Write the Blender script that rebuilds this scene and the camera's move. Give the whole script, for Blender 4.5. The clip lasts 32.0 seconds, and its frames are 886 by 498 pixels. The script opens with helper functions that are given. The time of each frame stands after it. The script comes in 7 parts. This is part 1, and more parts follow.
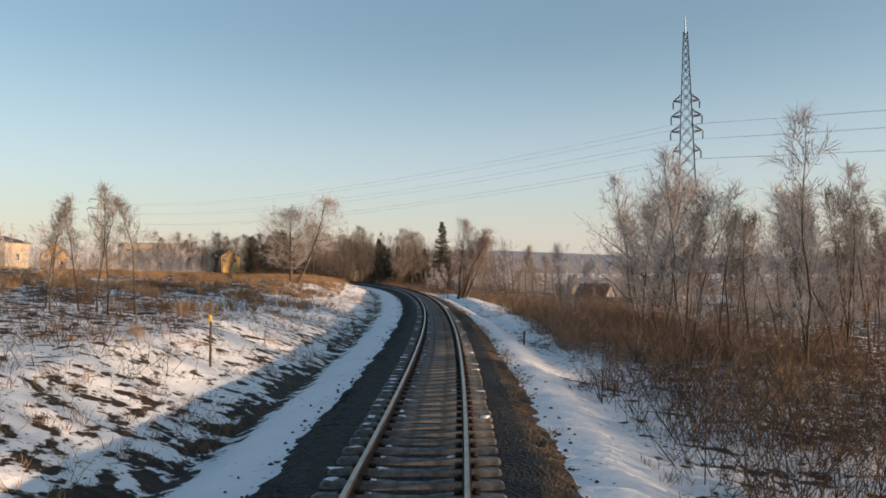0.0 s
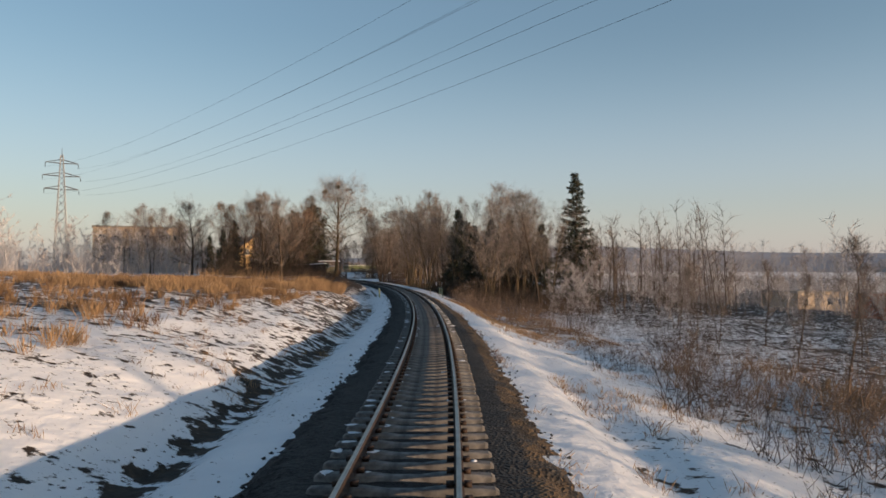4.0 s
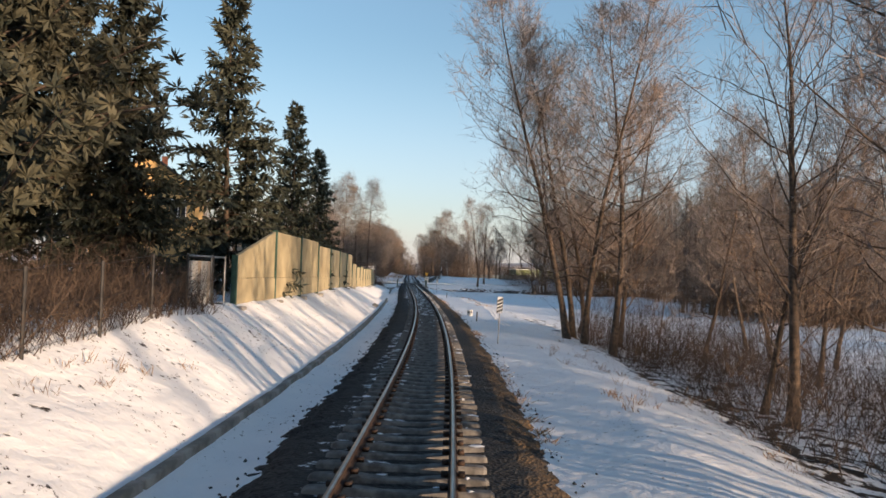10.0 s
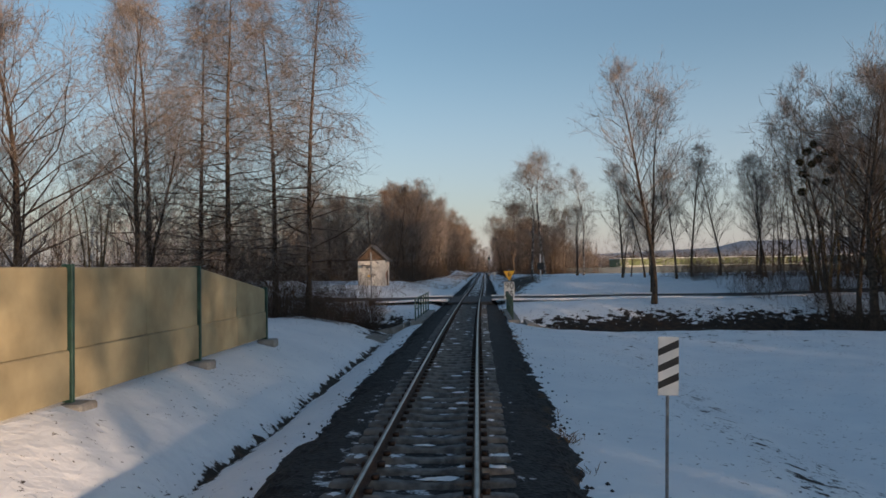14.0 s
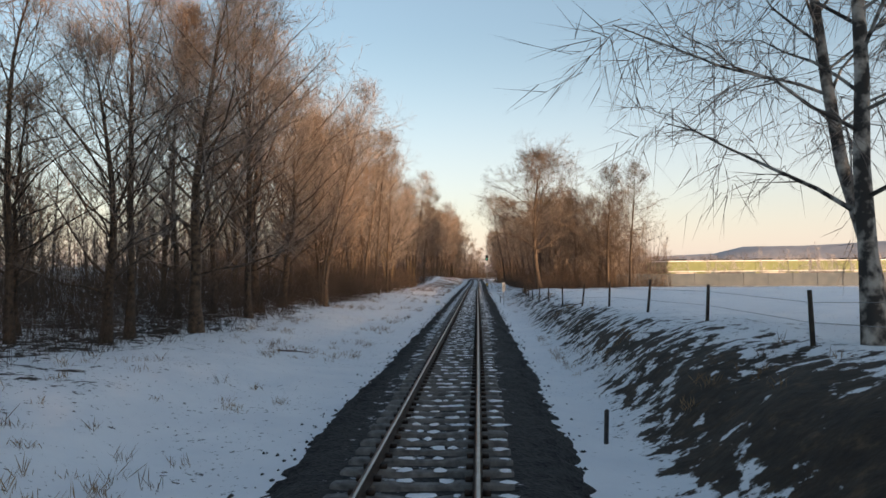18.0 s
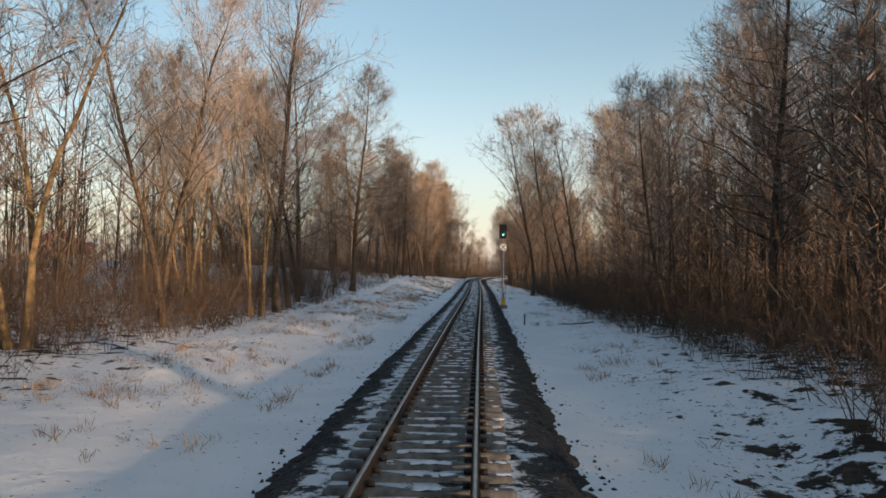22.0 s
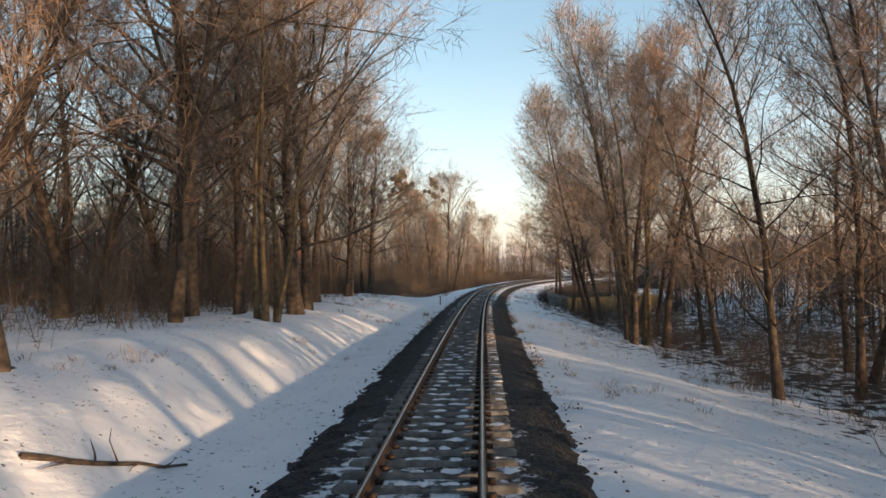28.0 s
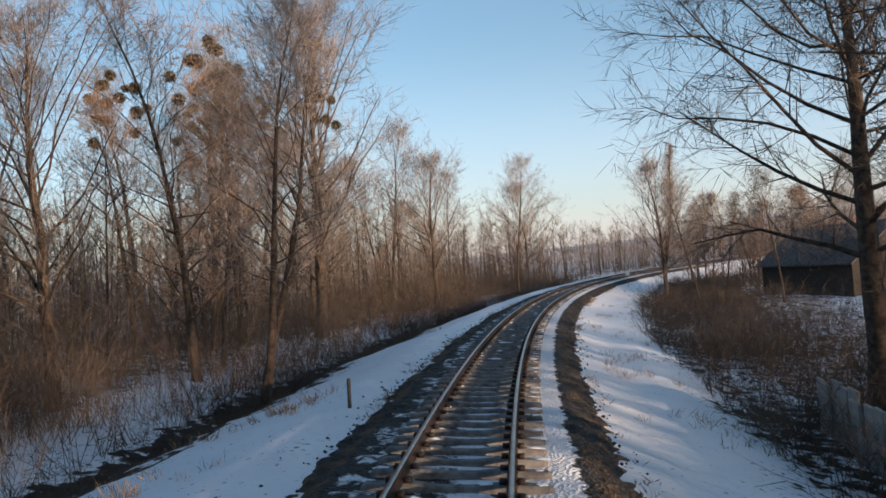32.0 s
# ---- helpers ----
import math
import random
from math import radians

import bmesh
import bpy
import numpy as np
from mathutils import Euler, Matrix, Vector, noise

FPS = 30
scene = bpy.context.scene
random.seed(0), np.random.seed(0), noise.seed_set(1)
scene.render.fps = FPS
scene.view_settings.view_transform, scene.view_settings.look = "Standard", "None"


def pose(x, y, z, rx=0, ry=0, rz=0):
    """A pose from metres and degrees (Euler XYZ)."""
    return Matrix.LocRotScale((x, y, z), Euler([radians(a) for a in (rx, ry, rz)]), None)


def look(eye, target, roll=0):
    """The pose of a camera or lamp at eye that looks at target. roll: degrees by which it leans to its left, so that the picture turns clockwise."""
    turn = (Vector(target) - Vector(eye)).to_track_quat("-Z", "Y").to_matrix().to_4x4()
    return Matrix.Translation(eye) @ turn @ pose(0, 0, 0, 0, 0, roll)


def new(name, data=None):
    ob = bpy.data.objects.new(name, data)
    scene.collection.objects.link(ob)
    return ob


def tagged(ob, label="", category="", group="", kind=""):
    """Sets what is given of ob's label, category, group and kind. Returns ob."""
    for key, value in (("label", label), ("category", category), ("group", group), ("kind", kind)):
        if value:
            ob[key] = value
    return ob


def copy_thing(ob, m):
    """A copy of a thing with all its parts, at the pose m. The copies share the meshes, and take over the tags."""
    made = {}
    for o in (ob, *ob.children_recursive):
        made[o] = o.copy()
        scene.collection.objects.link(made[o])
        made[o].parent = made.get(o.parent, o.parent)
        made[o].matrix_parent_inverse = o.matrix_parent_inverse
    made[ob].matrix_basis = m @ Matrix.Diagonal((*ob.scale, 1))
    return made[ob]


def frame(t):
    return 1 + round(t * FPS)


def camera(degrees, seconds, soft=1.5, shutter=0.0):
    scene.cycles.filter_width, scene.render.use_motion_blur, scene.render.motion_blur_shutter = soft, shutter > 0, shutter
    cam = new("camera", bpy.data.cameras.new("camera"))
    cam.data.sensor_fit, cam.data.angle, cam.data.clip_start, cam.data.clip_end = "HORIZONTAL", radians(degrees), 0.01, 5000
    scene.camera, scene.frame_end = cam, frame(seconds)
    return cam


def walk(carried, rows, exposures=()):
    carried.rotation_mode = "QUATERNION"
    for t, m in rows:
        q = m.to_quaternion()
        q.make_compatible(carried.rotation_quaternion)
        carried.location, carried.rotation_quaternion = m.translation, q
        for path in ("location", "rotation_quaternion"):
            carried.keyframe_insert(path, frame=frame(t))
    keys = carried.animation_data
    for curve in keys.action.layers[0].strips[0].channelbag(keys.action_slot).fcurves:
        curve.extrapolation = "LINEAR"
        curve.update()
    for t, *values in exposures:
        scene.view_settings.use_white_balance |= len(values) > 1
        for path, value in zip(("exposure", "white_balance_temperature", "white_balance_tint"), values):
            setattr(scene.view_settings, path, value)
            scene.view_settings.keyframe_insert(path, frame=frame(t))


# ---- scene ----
cam = camera(62.4, 32.0, soft=1.6)
PATH = [
    (0.0, pose(0.769, 0.000, 2.685, 91.786, 0.127, 2.308)),
    (0.5, pose(0.663, 12.749, 2.685, 91.738, 0.367, 3.054)),
    (1.0, pose(0.336, 25.501, 2.685, 91.690, 0.033, 3.891)),
    (1.5, pose(-0.229, 38.251, 2.685, 91.719, -0.277, 4.918)),
    (2.0, pose(-1.043, 50.993, 2.685, 91.773, -0.580, 6.103)),
    (2.5, pose(-2.118, 63.721, 2.685, 91.735, -0.736, 7.261)),
    (3.0, pose(-3.461, 76.429, 2.685, 91.544, -0.377, 8.466)),
    (3.5, pose(-5.074, 89.111, 2.685, 91.529, -0.040, 9.681)),
    (5.5, pose(-14.205, 139.437, 2.685, 91.745, -0.491, 14.461)),
    (6.0, pose(-17.150, 151.883, 2.685, 91.833, -0.489, 15.639)),
    (6.5, pose(-20.349, 164.264, 2.685, 92.001, -0.472, 16.765)),
    (7.0, pose(-23.792, 176.579, 2.685, 91.880, 0.040, 17.858)),
    (7.5, pose(-27.471, 188.824, 2.685, 91.818, -0.227, 18.842)),
    (8.0, pose(-31.378, 200.998, 2.685, 91.710, -0.026, 19.861)),
    (8.5, pose(-35.506, 213.082, 2.685, 91.623, 0.244, 20.987)),
    (9.0, pose(-39.851, 225.061, 2.685, 91.639, -0.225, 22.181)),
    (9.5, pose(-44.412, 236.928, 2.685, 91.758, -0.482, 23.418)),
    (10.0, pose(-49.198, 248.677, 2.685, 91.804, -1.757, 24.617)),
    (10.5, pose(-54.208, 260.301, 2.685, 91.816, -1.858, 25.906)),
    (11.0, pose(-59.433, 271.797, 2.685, 91.701, -1.237, 27.072)),
    (11.5, pose(-64.850, 283.170, 2.685, 91.593, -0.870, 28.107)),
    (12.0, pose(-70.424, 294.433, 2.685, 91.567, -0.540, 28.954)),
    (12.5, pose(-76.102, 305.589, 2.685, 91.604, -0.087, 29.577)),
    (13.0, pose(-81.837, 316.642, 2.685, 91.601, 0.585, 30.130)),
    (13.5, pose(-87.594, 327.608, 2.685, 91.621, 1.189, 30.428)),
    (14.0, pose(-93.351, 338.502, 2.685, 91.476, 0.843, 30.543)),
    (14.5, pose(-99.085, 349.334, 2.685, 91.581, 1.350, 30.762)),
    (15.0, pose(-104.779, 360.114, 2.685, 91.502, 1.548, 30.537)),
    (15.5, pose(-110.418, 370.851, 2.685, 91.640, 1.670, 30.096)),
    (17.5, pose(-132.573, 413.762, 2.685, 91.749, 0.495, 29.957)),
    (18.0, pose(-138.108, 424.563, 2.685, 91.826, 0.452, 30.034)),
    (18.5, pose(-143.667, 435.386, 2.685, 91.844, 0.504, 30.018)),
    (19.0, pose(-149.252, 446.229, 2.685, 91.689, 0.506, 30.157)),
    (19.5, pose(-154.861, 457.092, 2.685, 91.732, 0.593, 30.165)),
    (20.0, pose(-160.488, 467.978, 2.685, 91.669, 0.140, 30.155)),
    (20.5, pose(-166.117, 478.859, 2.685, 91.664, 0.641, 30.275)),
    (21.0, pose(-171.731, 489.706, 2.685, 91.537, 0.497, 30.297)),
    (21.5, pose(-177.330, 500.520, 2.685, 91.530, -0.187, 30.191)),
    (22.0, pose(-182.908, 511.302, 2.685, 91.552, -0.069, 30.121)),
    (22.5, pose(-188.461, 522.055, 2.685, 91.558, 0.417, 30.124)),
    (23.0, pose(-193.981, 532.783, 2.685, 91.594, 0.612, 30.104)),
    (23.5, pose(-199.466, 543.487, 2.685, 91.569, 0.465, 30.113)),
    (24.0, pose(-204.920, 554.167, 2.685, 91.664, 0.134, 30.022)),
    (24.5, pose(-210.346, 564.797, 2.685, 91.608, 0.776, 30.031)),
    (25.0, pose(-215.748, 575.353, 2.685, 91.599, 0.406, 30.065)),
    (25.5, pose(-221.134, 585.829, 2.685, 91.487, 1.167, 30.158)),
    (26.0, pose(-226.509, 596.223, 2.685, 91.538, 1.258, 30.208)),
    (26.5, pose(-231.869, 606.537, 2.685, 91.490, 1.315, 30.301)),
    (28.5, pose(-253.065, 647.108, 2.681, 91.589, 1.181, 30.595)),
    (29.0, pose(-258.338, 657.261, 2.678, 91.654, 1.113, 30.588)),
    (29.5, pose(-263.604, 667.488, 2.672, 91.575, 1.482, 30.483)),
    (30.0, pose(-268.845, 677.796, 2.665, 91.627, 2.033, 30.331)),
    (30.5, pose(-274.045, 688.194, 2.657, 91.723, 2.951, 30.063)),
    (31.0, pose(-279.169, 698.696, 2.649, 91.449, 3.819, 29.496)),
    (31.5, pose(-284.168, 709.322, 2.641, 91.630, 4.041, 28.817)),
    (32.0, pose(-288.975, 720.099, 2.632, 91.640, 4.719, 27.985)),
]
walk(cam, PATH, exposures=[(0.0, 0.84, 6350, 9), (3.0, 0.60, 6250, 9), (6.0, 0.42, 5900, 9), (7.5, 0.9, 6150, 9), (9.0, 1.1, 6050, 9), (10.0, 0.98, 5850, 8), (11.0, 0.68, 6050, 9), (12.0, 0.54, 5800, 7), (13.0, 0.24, 5300, 5), (14.0, 0.46, 5850, 9), (15.0, 0.66, 6100, 9), (15.5, 0.78, 6200, 9), (17.5, 1.2, 6850, 14), (20.0, 1.04, 6700, 11), (21.0, 0.98, 6550, 9), (22.0, 1.14, 6700, 9), (23.0, 1.3, 6850, 12), (24.5, 1.36, 6900, 14), (26.0, 1.44, 6600, 11), (29.0, 1.46, 6600, 9), (30.0, 1.34, 6400, 9), (31.0, 1.06, 6100, 9), (32.0, 1.02, 5800, 9)])

# world and sun
SUN_AZ, SUN_EL = 106.0, 4.6
world = bpy.data.worlds.new("sky")
scene.world = world
world.use_nodes = True
wn = world.node_tree
sky = wn.nodes.new("ShaderNodeTexSky")
sky.sky_type = "NISHITA"
sky.sun_disc = False
sky.sun_elevation = radians(SUN_EL)
sky.sun_rotation = radians(SUN_AZ)
sky.air_density, sky.dust_density, sky.ozone_density = 1.0, 1.2, 1.6
wn.nodes["Background"].inputs[1].default_value = 0.15
# winter haze that pales the sky towards the horizon, the same all round
sky_co = wn.nodes.new("ShaderNodeTexCoord")
sky_xyz = wn.nodes.new("ShaderNodeSeparateXYZ")
wn.links.new(sky_co.outputs["Generated"], sky_xyz.inputs[0])
haze = wn.nodes.new("ShaderNodeValToRGB")
haze.color_ramp.interpolation = "EASE"
haze.color_ramp.elements[0].position, haze.color_ramp.elements[0].color = 0.0, (0.6, 0.6, 0.6, 1)
haze.color_ramp.elements[1].position, haze.color_ramp.elements[1].color = 0.75, (0.0, 0.0, 0.0, 1)
haze_mid = haze.color_ramp.elements.new(0.1)
haze_mid.color = (0.44, 0.44, 0.44, 1)
haze_high = haze.color_ramp.elements.new(0.32)
haze_high.color = (0.13, 0.13, 0.13, 1)
wn.links.new(sky_xyz.outputs[2], haze.inputs[0])
sky_mix = wn.nodes.new("ShaderNodeMix")
sky_mix.data_type = "RGBA"
haze_tint = wn.nodes.new("ShaderNodeValToRGB")
haze_tint.color_ramp.elements[0].position, haze_tint.color_ramp.elements[0].color = 0.0, (0.92, 0.81, 0.77, 1)
haze_tint.color_ramp.elements[1].position, haze_tint.color_ramp.elements[1].color = 0.32, (0.57, 0.76, 1.0, 1)
haze_warm = haze_tint.color_ramp.elements.new(0.12)
haze_warm.color = (0.78, 0.815, 0.92, 1)
wn.links.new(sky_xyz.outputs[2], haze_tint.inputs[0])
haze_glow = wn.nodes.new("ShaderNodeVectorMath")
haze_glow.operation = "SCALE"
haze_glow.inputs["Scale"].default_value = 3.9
wn.links.new(haze_tint.outputs[0], haze_glow.inputs[0])
wn.links.new(haze_glow.outputs[0], sky_mix.inputs["B"])
wn.links.new(haze.outputs[0], sky_mix.inputs["Factor"])
wn.links.new(sky.outputs[0], sky_mix.inputs["A"])
wn.links.new(sky_mix.outputs["Result"], wn.nodes["Background"].inputs[0])
sun_data = bpy.data.lights.new("sun", "SUN")
sun_data.energy, sun_data.angle, sun_data.color = 4.1, radians(0.6), (1.0, 0.66, 0.40)
sun = new("sun", sun_data)
sun_dir = Vector((math.sin(radians(SUN_AZ)) * math.cos(radians(SUN_EL)), math.cos(radians(SUN_AZ)) * math.cos(radians(SUN_EL)), math.sin(radians(SUN_EL))))
sun.matrix_world = look(sun_dir * 50, (0, 0, 0))


# ---- the line of the track: bend in 1/km every 12.5 m from -37.5 m on ----
BEND = [0.99, 1.07, 1.16, 1.26, 1.37, 1.46, 1.53, 1.60, 1.65, 1.66, 1.66, 1.66, 1.66, 1.67, 1.65, 1.62, 1.57, 1.51, 1.47, 1.46, 1.46, 1.48, 1.54, 1.60, 1.60, 1.51, 1.31, 1.04, 0.74, 0.47, 0.28, 0.12, -0.03, -0.16, -0.25, -0.28, -0.24, -0.13, -0.02, 0.07, 0.10, 0.08, 0.05, 0.02, 0.01, 0.01, -0.01, -0.07, -0.13, -0.15, -0.11, -0.00, 0.11, 0.19, 0.20, 0.17, 0.12, 0.06, -0.02, -0.12, -0.24, -0.38, -0.57, -0.85, -1.27, -1.82, -2.41, -2.91, -3.30, -3.57, -3.76, -3.88, -3.95, -3.98, -3.98, -3.96, -3.92, -3.87, -3.81, -3.74]
ST = np.arange(-300.0, 1601.0, 1.0)
_k = np.interp(ST, -37.5 + 12.5 * np.arange(len(BEND)), BEND) / 1000.0
_k = np.where(ST < -37.5, 0.0, np.where(ST > 1020, 0.0, _k))
HEAD = np.concatenate([[0], np.cumsum((_k[1:] + _k[:-1]) / 2)])
HEAD -= np.interp(0, ST, HEAD)
_m = (HEAD[1:] + HEAD[:-1]) / 2
CX = np.concatenate([[0], np.cumsum(-np.sin(_m))])
CY = np.concatenate([[0], np.cumsum(np.cos(_m))])
CX -= np.interp(0, ST, CX)
CY -= np.interp(0, ST, CY)


# chainage, in which all places along the line are given, against true metres along it
CHAIN = [-300, 0, 90, 220, 290, 400, 500, 560, 600, 700, 760, 800, 900, 1600]
METRE = [-300, 0, 94.3, 228.5, 300, 411, 510, 568, 607.5, 707.5, 766, 805, 905, 1605]


def cant(s):
    return np.radians(np.interp(np.interp(s, CHAIN, METRE), [690, 720, 800, 830], [0.0, 0.7, 4.3, 5.0]))


def at(s, o, z):
    """World points for station s, offset o to the right of the track and height z over the rails (arrays)."""
    s, o, z = np.broadcast_arrays(np.asarray(s, float), np.asarray(o, float), np.asarray(z, float))
    s = np.interp(s, CHAIN, METRE)
    h = np.interp(s, ST, HEAD)
    return np.stack([np.interp(s, ST, CX) + o * np.cos(h), np.interp(s, ST, CY) + o * np.sin(h), z], -1)


def head_at(s):
    return float(np.interp(np.interp(s, CHAIN, METRE), ST, HEAD))


def station(s, o, z, turn=0.0, lean=0.0, scale=1.0):
    p = at(s, o, z)
    return Matrix.Translation(p.tolist()) @ Matrix.Rotation(head_at(s) + radians(turn), 4, "Z") @ Matrix.Rotation(radians(lean), 4, "Y") @ Matrix.Scale(scale, 4)


# ---- materials ----
def mat(name, a, b, scale=4.0, rough=0.8, bump=0.2, metal=0.0, detail=6.0, fine=None, vary=0.0, contrast=(0.35, 0.65)):
    m = bpy.data.materials.new(name)
    m.use_nodes = True
    t = m.node_tree
    n, l = t.nodes, t.links
    bs = n["Principled BSDF"]
    bs.inputs["Roughness"].default_value = rough
    bs.inputs["Metallic"].default_value = metal
    co = n.new("ShaderNodeTexCoord")
    no = n.new("ShaderNodeTexNoise")
    no.inputs["Scale"].default_value = scale
    no.inputs["Detail"].default_value = detail
    l.new(co.outputs["Object"], no.inputs["Vector"])
    ra = n.new("ShaderNodeValToRGB")
    ra.color_ramp.elements[0].position, ra.color_ramp.elements[1].position = contrast
    ra.color_ramp.elements[0].color = (*a, 1)
    ra.color_ramp.elements[1].color = (*b, 1)
    l.new(no.outputs["Fac"], ra.inputs[0])
    out = ra.outputs[0]
    if vary:
        ob = n.new("ShaderNodeObjectInfo")
        hs = n.new("ShaderNodeHueSaturation")
        mr = n.new("ShaderNodeMapRange")
        mr.inputs["To Min"].default_value, mr.inputs["To Max"].default_value = 1 - vary, 1 + vary
        l.new(ob.outputs["Random"], mr.inputs["Value"])
        l.new(mr.outputs[0], hs.inputs["Value"])
        l.new(out, hs.inputs["Color"])
        out = hs.outputs[0]
    l.new(out, bs.inputs["Base Color"])
    if bump:
        n2 = n.new("ShaderNodeTexNoise")
        n2.inputs["Scale"].default_value = fine or scale * 6
        n2.inputs["Detail"].default_value = 4
        l.new(co.outputs["Object"], n2.inputs["Vector"])
        bp = n.new("ShaderNodeBump")
        bp.inputs["Strength"].default_value = bump
        bp.inputs["Distance"].default_value = 0.03
        l.new(n2.outputs["Fac"], bp.inputs["Height"])
        l.new(bp.outputs[0], bs.inputs["Normal"])
    return m


def ground_mat():
    """Snow, broken by dry earth and litter where the sheet's 'bare' value is high, trampled and wind-crusted."""
    m = bpy.data.materials.new("snowy_ground")
    m.use_nodes = True
    t = m.node_tree
    n, l = t.nodes, t.links
    bs = n["Principled BSDF"]
    bs.inputs["Roughness"].default_value = 0.75
    bs.inputs["Specular IOR Level"].default_value = 0.25
    co = n.new("ShaderNodeTexCoord")

    def noi(scale, detail, rough=0.55):
        x = n.new("ShaderNodeTexNoise")
        x.inputs["Scale"].default_value, x.inputs["Detail"].default_value, x.inputs["Roughness"].default_value = scale, detail, rough
        l.new(co.outputs["Object"], x.inputs["Vector"])
        return x

    def mth(op, a, b=None):
        x = n.new("ShaderNodeMath")
        x.operation = op
        for i, v in enumerate((a, b)):
            if v is None:
                continue
            if isinstance(v, (int, float)):
                x.inputs[i].default_value = v
            else:
                l.new(v, x.inputs[i])
        return x.outputs[0]

    def ramp(fac, pts):
        r = n.new("ShaderNodeValToRGB")
        while len(r.color_ramp.elements) < len(pts):
            r.color_ramp.elements.new(0.5)
        for e, (p, c) in zip(r.color_ramp.elements, pts):
            e.position, e.color = p, (*c, 1)
        l.new(fac, r.inputs[0])
        return r.outputs[0]

    bare = n.new("ShaderNodeAttribute")
    bare.attribute_name = "bare"
    patch = noi(1.9, 8, 0.6)
    clump = noi(0.23, 4)
    h = mth("ADD", mth("MULTIPLY", patch.outputs["Fac"], 0.75), mth("MULTIPLY", clump.outputs["Fac"], 0.25))
    thr = mth("SUBTRACT", 0.74, mth("MULTIPLY", bare.outputs["Fac"], 0.52))
    mask = n.new("ShaderNodeMapRange")
    l.new(mth("SUBTRACT", h, thr), mask.inputs["Value"])
    mask.inputs["From Min"].default_value, mask.inputs["From Max"].default_value = -0.012, 0.02
    fleck = noi(7.0, 5, 0.65)
    sparse = noi(0.45, 3)
    fl = n.new("ShaderNodeMapRange")
    l.new(mth("ADD", fleck.outputs["Fac"], mth("MULTIPLY", mth("ADD", sparse.outputs["Fac"], mth("MULTIPLY", bare.outputs["Fac"], 0.5)), 0.22)), fl.inputs["Value"])
    fl.inputs["From Min"].default_value, fl.inputs["From Max"].default_value = 0.755, 0.80
    both = mth("MAXIMUM", mask.outputs[0], fl.outputs[0])
    snow = ramp(noi(0.6, 5).outputs["Fac"], [(0.3, (0.81, 0.83, 0.86)), (0.7, (0.91, 0.915, 0.925))])
    earth = ramp(noi(3.0, 8, 0.7).outputs["Fac"], [(0.3, (0.014, 0.011, 0.009)), (0.55, (0.042, 0.029, 0.019)), (0.75, (0.125, 0.08, 0.045))])
    mx = n.new("ShaderNodeMix")
    mx.data_type = "RGBA"
    l.new(both, mx.inputs["Factor"])
    l.new(snow, mx.inputs["A"])
    l.new(earth, mx.inputs["B"])
    l.new(mx.outputs["Result"], bs.inputs["Base Color"])
    bp = n.new("ShaderNodeBump")
    bp.inputs["Strength"].default_value, bp.inputs["Distance"].default_value = 0.7, 0.16
    hh = mth("ADD", mth("MULTIPLY", noi(2.2, 7).outputs["Fac"], 0.7), mth("MULTIPLY", mask.outputs[0], -0.35))
    l.new(mth("ADD", hh, mth("MULTIPLY", noi(0.5, 2).outputs["Fac"], 0.8)), bp.inputs["Height"])
    l.new(bp.outputs[0], bs.inputs["Normal"])
    return m


